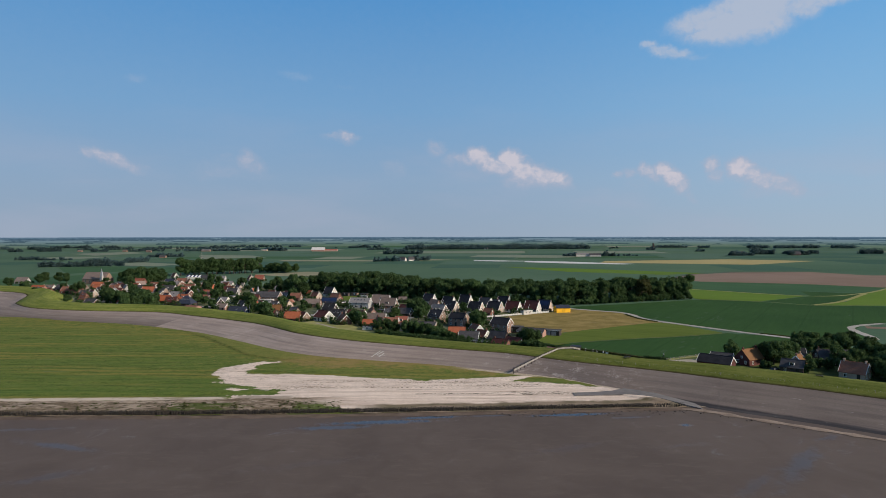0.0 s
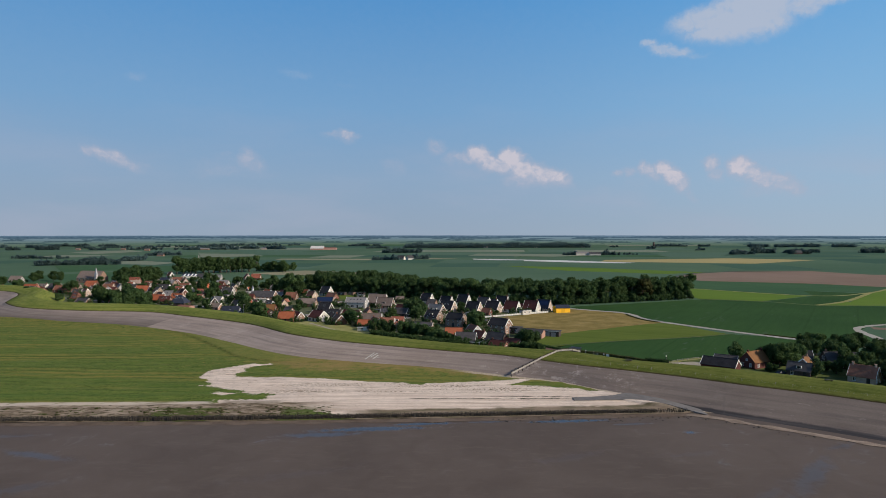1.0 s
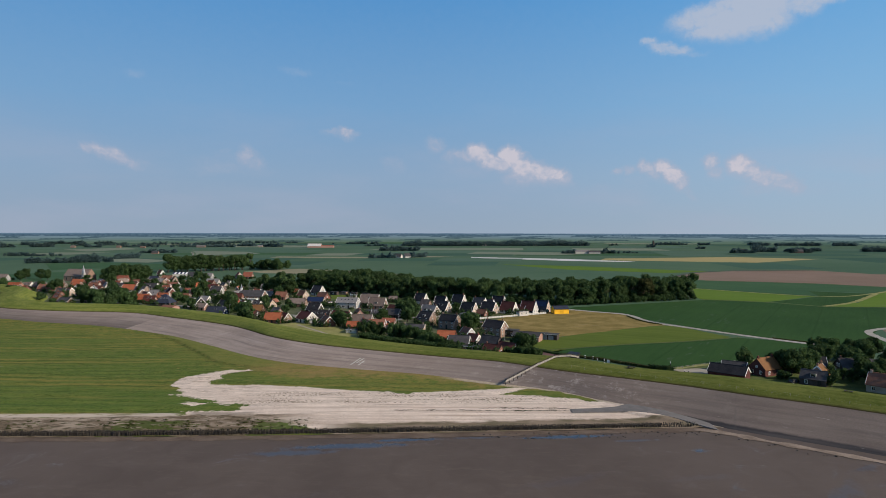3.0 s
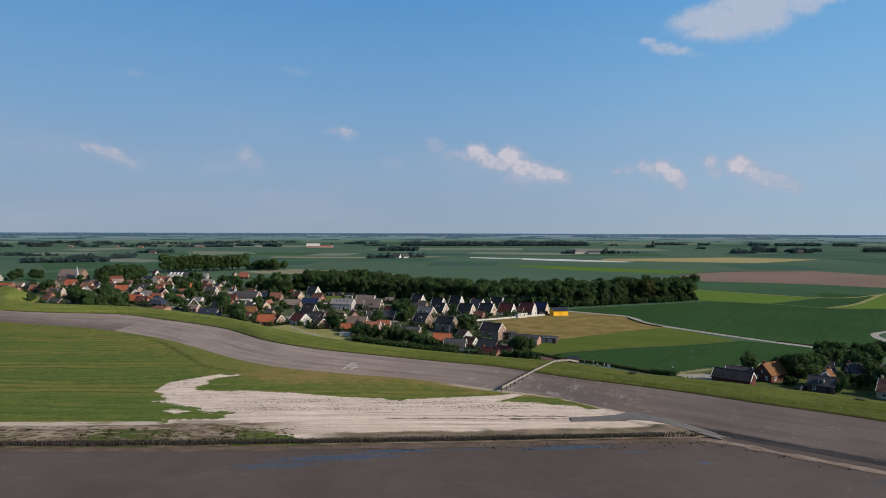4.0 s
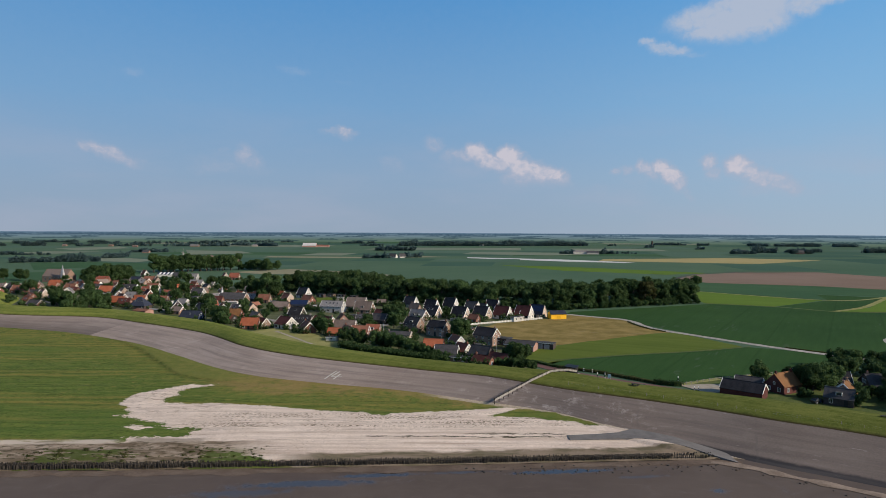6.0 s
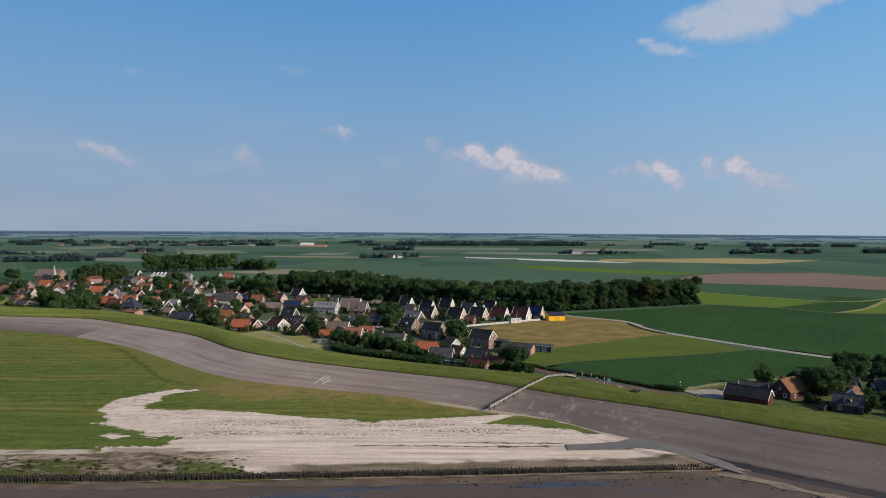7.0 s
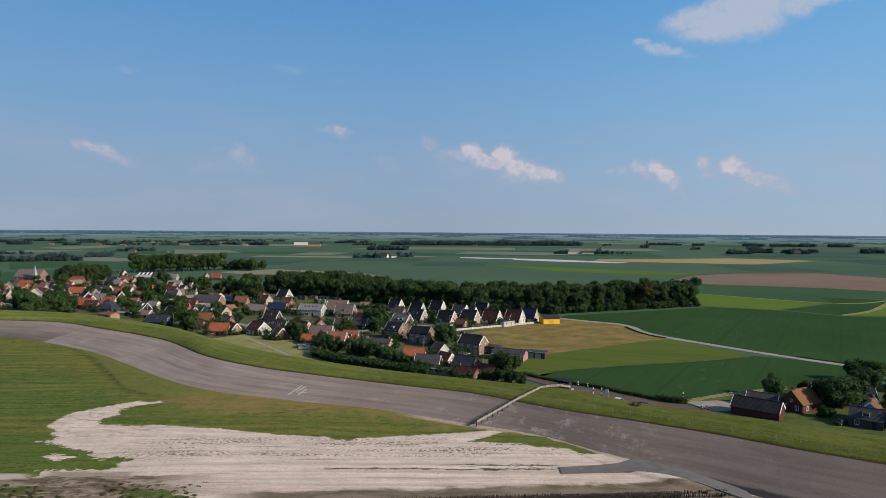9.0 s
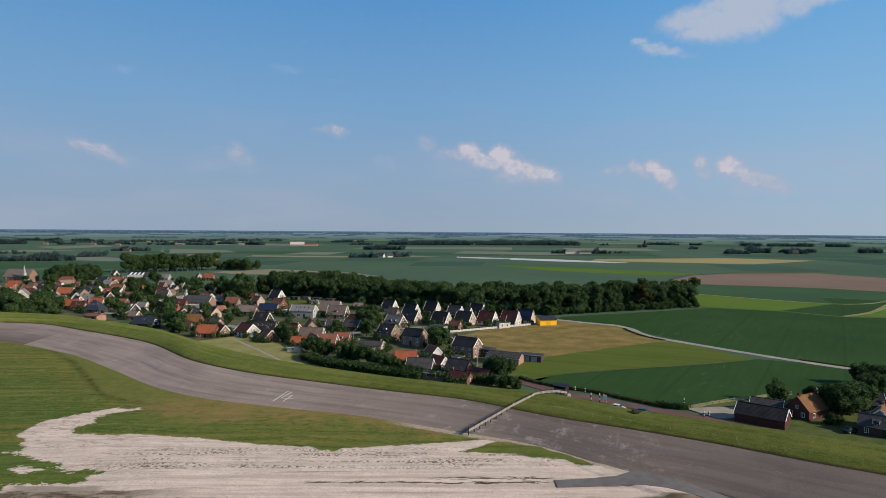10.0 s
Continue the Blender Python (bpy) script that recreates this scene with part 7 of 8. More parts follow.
ob = thing("water_tower", at(690, 2075), "slim tower rising from far trees", "tower")
part("shaft", Shape().tube((0, 0, -0.5), (0, 0, 22), 3.5, 3.0, 10), "wall_dark", ob)

# the far rim of the land: fields, trees and haze painted on a glowing wall
m = bpy.data.materials.new("hazy distance")
m.use_nodes = True
n = Nodes(m.node_tree)
m.node_tree.nodes.clear()
p = place_of(n)
x, y, z = n.split(p)
angle = n.math("ARCTAN2", x, y)
# painted parcels, with haze in the colour: paler and bluer higher up
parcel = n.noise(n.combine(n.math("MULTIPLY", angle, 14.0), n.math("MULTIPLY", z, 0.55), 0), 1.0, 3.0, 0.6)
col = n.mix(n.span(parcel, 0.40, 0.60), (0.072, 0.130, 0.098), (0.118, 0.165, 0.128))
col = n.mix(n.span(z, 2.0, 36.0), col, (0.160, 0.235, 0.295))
# painted rows of trees, one above the other, bluer towards the top
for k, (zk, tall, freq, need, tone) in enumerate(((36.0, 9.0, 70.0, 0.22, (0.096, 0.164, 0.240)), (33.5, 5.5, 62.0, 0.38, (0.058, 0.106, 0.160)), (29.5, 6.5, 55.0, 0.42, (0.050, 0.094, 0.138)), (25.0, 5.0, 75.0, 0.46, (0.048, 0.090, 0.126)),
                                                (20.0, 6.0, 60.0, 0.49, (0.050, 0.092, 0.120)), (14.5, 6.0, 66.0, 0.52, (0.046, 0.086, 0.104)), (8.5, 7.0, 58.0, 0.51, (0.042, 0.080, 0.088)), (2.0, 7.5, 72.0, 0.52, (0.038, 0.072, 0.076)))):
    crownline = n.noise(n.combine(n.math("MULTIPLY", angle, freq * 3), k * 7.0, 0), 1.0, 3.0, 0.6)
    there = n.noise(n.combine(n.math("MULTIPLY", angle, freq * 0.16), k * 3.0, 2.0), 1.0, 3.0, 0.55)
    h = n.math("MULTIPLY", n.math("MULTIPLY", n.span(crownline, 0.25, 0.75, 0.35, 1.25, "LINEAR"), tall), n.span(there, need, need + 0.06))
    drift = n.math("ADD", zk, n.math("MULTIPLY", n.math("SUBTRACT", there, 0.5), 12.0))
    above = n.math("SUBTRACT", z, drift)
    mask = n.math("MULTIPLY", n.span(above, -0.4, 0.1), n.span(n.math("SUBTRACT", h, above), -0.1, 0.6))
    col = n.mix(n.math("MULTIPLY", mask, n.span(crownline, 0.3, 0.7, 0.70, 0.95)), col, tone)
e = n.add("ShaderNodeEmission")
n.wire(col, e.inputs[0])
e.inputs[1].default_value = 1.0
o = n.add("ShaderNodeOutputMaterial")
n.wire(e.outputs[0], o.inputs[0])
MAT["distance"] = m
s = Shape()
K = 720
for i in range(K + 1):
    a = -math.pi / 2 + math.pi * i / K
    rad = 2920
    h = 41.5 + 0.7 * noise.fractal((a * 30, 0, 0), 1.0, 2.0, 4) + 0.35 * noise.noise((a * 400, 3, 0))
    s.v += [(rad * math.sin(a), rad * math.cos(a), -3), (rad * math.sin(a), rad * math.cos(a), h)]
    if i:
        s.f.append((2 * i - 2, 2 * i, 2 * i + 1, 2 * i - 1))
tagged(new("backdrop", s.mesh("backdrop", "distance")), "backdrop wall painted with blue haze and far land", "backdrop", kind="structure")

# ---------------------------------------------------------------- on and before the dike
def dike_fence():
    ob = thing("fence", at(0, 0), "weathered post-and-board fence climbing over the dike", "fence")
    line = [(25.3, 226.5, 0.75), (37.0, 236.5, 4.05), (44.3, 243.3, 5.5), (47.5, 245.0, 5.55), (50.5, 246.0, 5.45), (54.0, 249.0, 4.3)]
    pts = []
    for a, c in zip(line, line[1:]):
        a, c = Vector(a), Vector(c)
        k = max(1, round((c - a).length / 1.9))
        pts += [a.lerp(c, i / k) for i in range(k)]
    pts.append(Vector(line[-1]))
    for i, q in enumerate(pts):
        part("post", Shape().box(q.x - 0.12, q.x + 0.12, q.y - 0.12, q.y + 0.12, q.z - 0.6, q.z + 1.32), "wood_dark", ob)
        if i:
            a = pts[i - 1]
            dirn = (q - a)
            side = Vector((-dirn.y, dirn.x, 0)).normalized() * 0.09
            for hgt, tall, tone in ((0.30, 0.62, "wood"), (1.10, 0.12, "wood_dark")):
                s = Shape()
                lo, hi = Vector((0, 0, hgt)), Vector((0, 0, hgt + tall))
                v = [a - side + lo, q - side + lo, q - side + hi, a - side + hi, a - side * 1.5 + lo, q - side * 1.5 + lo, q - side * 1.5 + hi, a - side * 1.5 + hi]
                part("board", s.poly(v, [(0, 1, 2, 3), (4, 7, 6, 5), (0, 4, 5, 1), (2, 6, 7, 3), (1, 5, 6, 2), (0, 3, 7, 4)]), tone, ob)
    g = Vector((37.6, 237.2, 4.3))
    for dx in (-0.05, 0.05):
        part("gate_rail", Shape().tube(g + Vector((-1.0, -1.5, 0.3 + dx * 4)), g + Vector((1.1, 1.6, 0.9 + dx * 4)), 0.05, 0.05, 6), "lead", ob)


dike_fence()

# low wire fence posts along the asphalt's upper edge, east of the board fence
def wire_fence():
    ob = thing("fence", at(0, 0), "row of slim pale posts with wire along the dike", "fence")
    last = None
    acc = 0.0
    for i in range(COUNT - 1):
        a, c = high[i].lerp(crest[i], 0.30), high[i + 1].lerp(crest[i + 1], 0.30)
        seg = (c - a).length
        if a.x < 46 or a.x > 230:
            continue
        while acc < seg:
            q = a.lerp(c, acc / seg)
            z = 4.6
            part("post", Shape().box(q.x - 0.035, q.x + 0.035, q.y - 0.035, q.y + 0.035, z - 0.5, z + 0.95), "wood", ob)
            now = Vector((q.x, q.y, z))
            if last is not None:
                for hgt in (0.5, 0.9):
                    part("wire", Shape().tube(last + Vector((0, 0, hgt)), now + Vector((0, 0, hgt)), 0.003, 0.003, 4), "lead", ob)
            last = now
            acc += 4.6
        acc -= seg


wire_fence()


def picnic_table(x, y, z, turn):
    ob = thing("picnic_table", at(x, y, z, turn), "dark wooden picnic table on the dike", "picnic table", "picnic tables")
    part("tabletop", Shape().box(-1.1, 1.1, -0.45, 0.45, 0.70, 0.76), "wood_dark", ob)
    for side in (-1, 1):
        part("bench", Shape().box(-1.1, 1.1, side * 0.85 - 0.16, side * 0.85 + 0.16, 0.40, 0.46), "wood_dark", ob)
        part("leg", Shape().box(side * 0.8 - 0.06, side * 0.8 + 0.06, -0.95, 0.95, 0.32, 0.42).box(side * 0.8 - 0.06, side * 0.8 + 0.06, -0.5, -0.38, -0.1, 0.7).box(side * 0.8 - 0.06, side * 0.8 + 0.06, 0.38, 0.5, -0.1, 0.7), "wood_dark", ob)


picnic_table(66.5, 227.6, 5.35, -38)
picnic_table(116.0, 194.0, 5.9, -38)

# shelter beside the road, raised on its base to fit the camera's view
ob = thing("bus_shelter", at(55.2, 262.6, 1.3, -42), "black wooden shelter beside the road", "shelter")
part("back_wall", Shape().box(-1.9, 1.9, 0.9, 1.05, 0, 2.2), "black", ob)
for side in (-1, 1):
    part("side_wall", Shape().box(side * 1.85 - 0.07, side * 1.85 + 0.07, -0.9, 0.9, 0, 2.2), "black", ob)
part("front_wall", Shape().box(-1.78, 1.78, -0.95, -0.85, 0, 1.5), "black", ob)
part("roof", Shape().poly([(-2.3, -1.5, 2.1), (2.3, -1.5, 2.1), (2.3, 1.3, 2.5), (-2.3, 1.3, 2.5), (-2.3, -1.5, 2.25), (2.3, -1.5, 2.25), (2.3, 1.3, 2.65), (-2.3, 1.3, 2.65)], [(0, 3, 2, 1), (4, 5, 6, 7), (0, 1, 5, 4), (1, 2, 6, 5), (2, 3, 7, 6), (3, 0, 4, 7)]), "black", ob)
part("base", Shape().box(-2.0, 2.6, -1.1, 1.1, -1.6, 0.02), "paving", ob)


def marker_post(x, y, h=1.6, banded=True, r=0.16):
    ob = thing("marker_post", at(x, y, 0.1), "white marker post with black bands at the road", "post", "marker posts")
    k = 4 if banded else 1
    for i in range(k):
        part("band", Shape().tube((0, 0, h * i / k), (0, 0, h * (i + 1) / k), r, r, 8), "white" if i % 2 or not banded else "black", ob)


for x, y, h in ((62.8, 257.2, 2.6), (65.2, 256.6, 2.6), (61.0, 269.6, 1.4), (63.6, 267.4, 1.4), (88.5, 252.8, 2.4), (89.8, 242.6, 1.5), (91.2, 242.8, 1.5)):
    marker_post(x, y, h)
ob = thing("notice_board", at(66.6, 256.2, 0.1, -40), "white notice board on posts beside the road", "sign")
part("panel", Shape().box(-0.6, 0.6, -0.05, 0.05, 0.9, 2.3), "white", ob)
for side in (-1, 1):
    part("post", Shape().box(side * 0.55 - 0.05, side * 0.55 + 0.05, -0.05, 0.05, -0.1, 2.4), "rail", ob)


def street_lamp(x, y, h=6.0):
    ob = thing("street_lamp", at(x, y), "slim grey street lamp", "lamp", "street lamps")
    part("pole", Shape().tube((0, 0, -0.2), (0, 0, h), 0.09, 0.05, 7), "lead", ob)
    part("arm", Shape().tube((0, 0, h), (0.9, 0, h + 0.15), 0.04, 0.04, 6), "lead", ob)
    part("lantern", Shape().box(0.6, 1.2, -0.12, 0.12, h + 0.05, h + 0.2), "lead", ob)


for x, y in ((33, 306), (10, 322), (-18, 350), (-48, 372), (-150, 428), (-122, 398), (22, 392)):
    street_lamp(x, y)


def car(x, y, turn, paint, label, z=0.16):
    ob = thing("car", at(x, y, z, turn), label, "car", "parked cars")
    prof = [(-2.1, 0.35), (-2.1, 0.85), (-1.6, 0.95), (-1.1, 1.42), (0.6, 1.45), (1.2, 0.98), (2.05, 0.82), (2.1, 0.4)]
    k = len(prof)
    v = [(px, -0.86 if pz < 1.2 else -0.70, pz) for px, pz in prof] + [(px, 0.86 if pz < 1.2 else 0.70, pz) for px, pz in prof]
    f = [tuple(range(k)), tuple(range(2 * k - 1, k - 1, -1))] + [(i, k + i, k + (i + 1) % k, (i + 1) % k) for i in range(k)]
    part("body", Shape().poly(v, f), paint, ob)
    part("windscreen", Shape().poly([(0.66, -0.66, 1.43), (1.2, -0.74, 1.0), (1.2, 0.74, 1.0), (0.66, 0.66, 1.43)], [(0, 1, 2, 3)]).poly([(-1.14, -0.66, 1.41), (-1.62, -0.74, 0.97), (-1.62, 0.74, 0.97), (-1.14, 0.66, 1.41)], [(3, 2, 1, 0)]), "glass", ob)
    for side in (-1, 1):
        part("side_window", Shape().poly([(-1.3, side * 0.835, 1.02), (0.95, side * 0.835, 1.02), (0.5, side * 0.735, 1.36), (-1.0, side * 0.735, 1.36)], [(0, 1, 2, 3) if side < 0 else (3, 2, 1, 0)]), "glass", ob)
        for px in (-1.3, 1.3):
            w = part("wheel", Shape().tube((px, side * 0.70, 0.32), (px, side * 0.89, 0.32), 0.32, 0.32, 14), "rubber", ob)
            part("rim", Shape().tube((px, side * 0.86, 0.32), (px, side * 0.905, 0.32), 0.2, 0.18, 10), "lead", w)
        part("headlight", Shape().box(2.02, 2.12, side * 0.62 - 0.16, side * 0.62 + 0.16, 0.62, 0.76), "glass", ob)


# first two moved off the road so the crest hides them from camera
car(68.2, 249.0, -40, "car_white", "white parked car beside the brick road")
car(74.2, 245.0, -38, "car_blue", "dark blue parked car beside the brick road")
car(121, 229.5, 20, "car_blue", "dark car parked before the cottage")

# clipped hedge along the road
def hedge(pts, width, height, mat, label, seed, leaf=0.16, z=0.0):
    r = np.random.default_rng(seed)
    line = smooth_line(pts, 0.5)
    s = Shape()
    quads = []
    for p in line:
        k = int(34 * height)
        pos = np.array([p.x, p.y, z]) + np.stack([r.uniform(-width / 2, width / 2, k), r.uniform(-width / 2, width / 2, k), height * r.uniform(0.05, 1.0, k) ** 0.6 * (0.85 + 0.25 * noise.noise((p.x * 0.5, p.y * 0.5, 0)))], 1)
        up = r.normal(size=(k, 3)) + np.array([0, 0, 0.5])
        a = np.cross(up, r.normal(size=(k, 3)))
        a /= np.linalg.norm(a, axis=1)[:, None]
        b2 = np.cross(up, a)
        b2 /= np.linalg.norm(b2, axis=1)[:, None]
        q = leaf * r.uniform(0.7, 1.5, (k, 1))
        quads.append(np.stack([pos + a * q, pos + b2 * q, pos - a * q, pos - b2 * q], 1).reshape(-1, 3))
    s.v = np.concatenate(quads).tolist()
    s.f = [(4 * i, 4 * i + 1, 4 * i + 2, 4 * i + 3) for i in range(len(s.v) // 4)]
    # twiggy heart of the hedge
    for p, q in zip(line, line[1:]):
        way = (q - p).normalized()
        out = Vector((-way.y, way.x)) * width * 0.40
        tall = z + height * (0.80 + 0.2 * noise.noise((p.x * 0.5, p.y * 0.5, 0)))
        s.poly([(*(p - out), z), (*(p + out), z), (*(p + out * 0.8), tall), (*(p - out * 0.8), tall), (*(q - out), z), (*(q + out), z), (*(q + out * 0.8), tall), (*(q - out * 0.8), tall)],
               [(0, 4, 5, 1), (1, 5, 6, 2), (2, 6, 7, 3), (3, 7, 4, 0)])
    return tagged(new("hedge", s.mesh("hedge", mat)), label, "hedge", kind="")


hedge([(53.5, 277.0), (58.6, 273.0), (66.3, 267.8), (73.0, 260.9), (79.3, 254.6), (84, 251)], 1.9, 1.15, "leaf_olive", "clipped olive-green hedge along the road", 3, 0.12)
hedge([(81.5, 253), (85.5, 250.4), (88.3, 250)], 2.6, 1.7, "leaf_dark", "dark end of the road hedge", 4)
hedge([(46, 286), (50, 280.5), (53.5, 276.5)], 2.0, 1.1, "leaf_dark", "dark hedge along the road", 5)
hedge([(93, 229.5), (99, 226), (106, 221.5), (113, 217)], 1.2, 0.9, "leaf_dark", "low dark hedge before the barn", 6)
hedge([(115, 213), (123, 207), (133, 199)], 1.4, 0.9, "leaf_dark", "low dark hedge before the cottage", 7)
hedge([(-32, 316), (-20, 302), (-9, 296), (1, 289), (11, 283.5)], 5.0, 3.3, "leaf_dark", "tall dense hedge between gardens and dike", 9, 0.30)
hedge([(27, 384), (42, 393)], 1.0, 1.2, "leaf_dark", "dark hedge behind the white fence", 8)

hedge([(114.6, 396), (115.2, 384), (118.2, 370), (123, 362)], 1.2, 0.55, "leaf_olive", "dark reeds in the ditch beside the farm track", 14, 0.16)
hedge([(160.5, 318.5), (183, 294.5), (200, 279), (217, 264)], 1.0, 0.5, "leaf_olive", "low dark reeds beside the farm track", 15, 0.16)
# paddock fence along the farm field: pale posts and one thin rail
ob = thing("fence", at(0, 0), "low pale paddock fence along the farm field", "fence")
line = smooth_line([(88.5, 250.0), (95.4, 254.0), (106.0, 259.0), (116.5, 262.9), (127.1, 266.4)], 2.6)
for i, q in enumerate(line):
    part("post", Shape().box(q.x - 0.08, q.x + 0.08, q.y - 0.08, q.y + 0.08, -0.1, 1.05), "wood", ob)
    if i:
        a = line[i - 1]
        part("rail", Shape().tube((a.x, a.y, 0.85), (q.x, q.y, 0.85), 0.045, 0.045, 5), "wood", ob)
ribbon("verge", [(88.5, 250.6), (95.4, 254.8), (106.0, 259.8), (116.5, 263.7), (127.1, 267.2)], 2.2, 0.13, "lawn", "rough yellowed grass along the paddock fence", "verge", wobble=0.8)

# white picket fence at the meadow
ob = thing("fence", at(0, 0), "low white board fence at the meadow's edge", "fence")
a, c = Vector((25, 380.5, 0)), Vector((68, 406, 0))
for i in range(26):
    q = a.lerp(c, i / 25)
    part("post", Shape().box(q.x - 0.1, q.x + 0.1, q.y - 0.1, q.y + 0.1, -0.2, 1.25), "white", ob)
    if i:
        p0 = a.lerp(c, (i - 1) / 25)
        mm = Matrix.Translation(p0.lerp(q, 0.5)) @ Matrix.Rotation(math.atan2(c.y - a.y, c.x - a.x), 4, "Z")
        part("panel", Shape().box(-0.88, 0.88, -0.04, 0.04, 0.15, 1.1, mm), "rail", ob)

# brushwood dam: two close rows of stakes with packed brush
def brushwood_dam():
    r = random.Random(5)
    rest, w = Shape(), Shape()
    ob = thing("brushwood_dam", at(0, 0), "dark weathered brushwood dam of close wooden stakes", "groyne")
    stake = Shape().tube((0, 0, -0.5), (0.04, 0.03, 1.0), 0.13, 0.10, 6).mesh("stake", "wood_dark")
    line = smooth_line([(-420, 174), (-300, 175), (-124, 177.5), (-61, 178.8), (3, 182), (36, 184.2), (77, 187)], 0.34)
    for q in line:
        gap = noise.noise((q.x * 0.045, 0, 0)) > 0.33 and q.x > 20
        for off in (0.0, 1.5):
            if gap or r.random() < 0.06:
                continue
            h = r.uniform(0.85, 1.15) * (1.0 if q.x < 40 else 0.85)
            x, y, t = q.x + r.uniform(-0.12, 0.12), q.y + off + r.uniform(-0.15, 0.15), r.uniform(0.75, 1.2)
            if q.x > 26:
                one = part("stake", stake, None, ob)
                one.matrix_basis = pose(x, y, -1.0, r.uniform(-5, 5), r.uniform(-5, 5), r.uniform(0, 360)) @ Matrix.Diagonal((t, t, h, 1))
            else:
                rest.tube((x, y, -1.5), (x + r.uniform(-0.08, 0.08), y + r.uniform(-0.08, 0.08), -1.0 + h), 0.13 * t, 0.11 * t, 5)
        if q.x < 62 and not gap:
            for k in range(8):
                y, low_end = q.y + r.uniform(0.1, 1.4), -0.95 + r.uniform(0, 0.85)
                w.tube((q.x - 0.5, y + r.uniform(-0.2, 0.2), low_end), (q.x + 0.5, y + r.uniform(-0.2, 0.2), low_end + r.uniform(-0.1, 0.15)), 0.06, 0.03, 4)
    tagged(part("stake_row", rest, "wood_dark", ob), kind="stuff")
    tagged(part("brushwood", w, "wood_dark", ob), kind="stuff")


brushwood_dam()


def shore_plants():
    """Low tufts of salt plants on the mud behind the dam."""
    r = np.random.default_rng(12)
    tufts = []
    for k in range(250):
        x = r.choice([r.uniform(-110, -26), r.uniform(-84, -58), r.uniform(-50, -28), r.uniform(-300, -110)])
        y = float(along(GROYNE, [x])[0]) + r.uniform(2.5, 11.5)
        size = r.uniform(0.2, 0.62)
        m_ = 44
        d = r.normal(size=(m_, 3))
        d /= np.linalg.norm(d, axis=1)[:, None]
        d[:, 2] = np.abs(d[:, 2])
        ground_z = -0.92 + 0.75 * min(1.0, max(0.0, (y - float(along(GROYNE, [x])[0]) - 1) / 22)) ** 0.7
        pos = np.array([x, y, ground_z]) + d * np.array([size * 1.5, size, size * 0.55]) * r.uniform(0.4, 1.0, (m_, 1))
        e1 = np.cross(d, r.normal(size=(m_, 3)))
        e1 /= np.linalg.norm(e1, axis=1)[:, None]
        e2 = np.cross(d, e1)
        t = size * r.uniform(0.14, 0.30, (m_, 1))
        tufts.append(np.stack([pos + e1 * t, pos - e1 * t * 0.6 + e2 * t, pos - e1 * t * 0.5 - e2 * t], 1).reshape(-1, 3))
    s = Shape()
    s.v = np.concatenate(tufts).tolist()
    s.f = [(3 * i, 3 * i + 1, 3 * i + 2) for i in range(len(s.v) // 3)]
    tagged(new("salt_plants", s.mesh("salt_plants", "leaf_olive")), "low dark tufts of salt plants on the mud", "plants", kind="stuff")


shore_plants()
MAT["ramp_grey"] = two_tone("grey concrete", (0.135, 0.128, 0.125), (0.185, 0.176, 0.170), 0.4, 3.0, 0.85, 0.3, 0.03, 0.1)
# concrete ramp that runs out over the sand
s = Shape()
for i, (x, y0, y1, z) in enumerate(((41.0, 199.3, 196.0, 0.03), (47.5, 199.9, 196.4, 0.07), (54, 201.0, 196.8, 0.25), (58.5, 203.6, 196.4, 0.37), (62.5, 200.8, 194.6, 0.41), (67, 197.4, 191.2, 0.25), (71.5, 193.6, 187.0, -0.30), (76, 189.6, 183.4, -0.80))):
    s.v += [(x, y0, z + 0.04), (x, y1, z - 0.04), (x, y1 + 0.1, -0.9), (x, y0 - 0.1, -0.9)]
    if i:
        k = 4 * i
        s.f += [(k - 4, k - 3, k + 1, k), (k - 3, k - 2, k + 2, k + 1), (k - 1, k - 4, k, k + 3)]
s.f.append((0, 3, 2, 1))
tagged(new("ramp", s.mesh("ramp", "ramp_grey")), "dark concrete ramp half buried in the sand", "ramp", kind="structure")
# painted strokes of a 14 on the asphalt, lying on its slope
ob = thing("number_marks", at(0, 0), "pale worn strokes of a painted number 14", "marking", kind="structure")


def on_asphalt(x, y):
    """Height of the asphalt facing at a place."""
    best = min(range(COUNT), key=lambda i: abs((high[i] - low[i]).normalized().cross(Vector((x, y)) - low[i])) + (0 if (Vector((x, y)) - low[i]).length < 30 else 99))
    d = high[best] - low[best]
    return Z_LOW + (Z_HIGH - Z_LOW) * (Vector((x, y)) - low[best]).dot(d) / d.length_squared


for x0, y0, x1, y1, w in ((-28.9, 253.8, -25.8, 259.3, 0.26), (-26.9, 255.6, -24.5, 258.7, 0.26), (-26.9, 255.6, -23.2, 254.6, 0.34), (-25.9, 253.2, -24.0, 256.5, 0.26)):
    nx, ny = (y1 - y0) / math.hypot(x1 - x0, y1 - y0) * w, (x0 - x1) / math.hypot(x1 - x0, y1 - y0) * w
    z0, z1 = on_asphalt(x0, y0) + 0.07, on_asphalt(x1, y1) + 0.07
    part("line", Shape().poly([(x0 - nx, y0 - ny, z0 - ny * 0.15), (x0 + nx, y0 + ny, z0 + ny * 0.15), (x1 + nx, y1 + ny, z1 + ny * 0.15), (x1 - nx, y1 - ny, z1 - ny * 0.15)], [(0, 1, 2, 3)]), "rail", ob)
MAT["silt"] = two_tone("brown silt", (0.100, 0.074, 0.058), (0.160, 0.124, 0.098), 0.25, 1.6, 0.9, 0.4, 0.05, 0.1)
MAT["shore_sand"] = two_tone("washed sand", (0.170, 0.132, 0.104), (0.310, 0.248, 0.200), 0.30, 2.2, 0.9, 0.4, 0.05, 0.1)
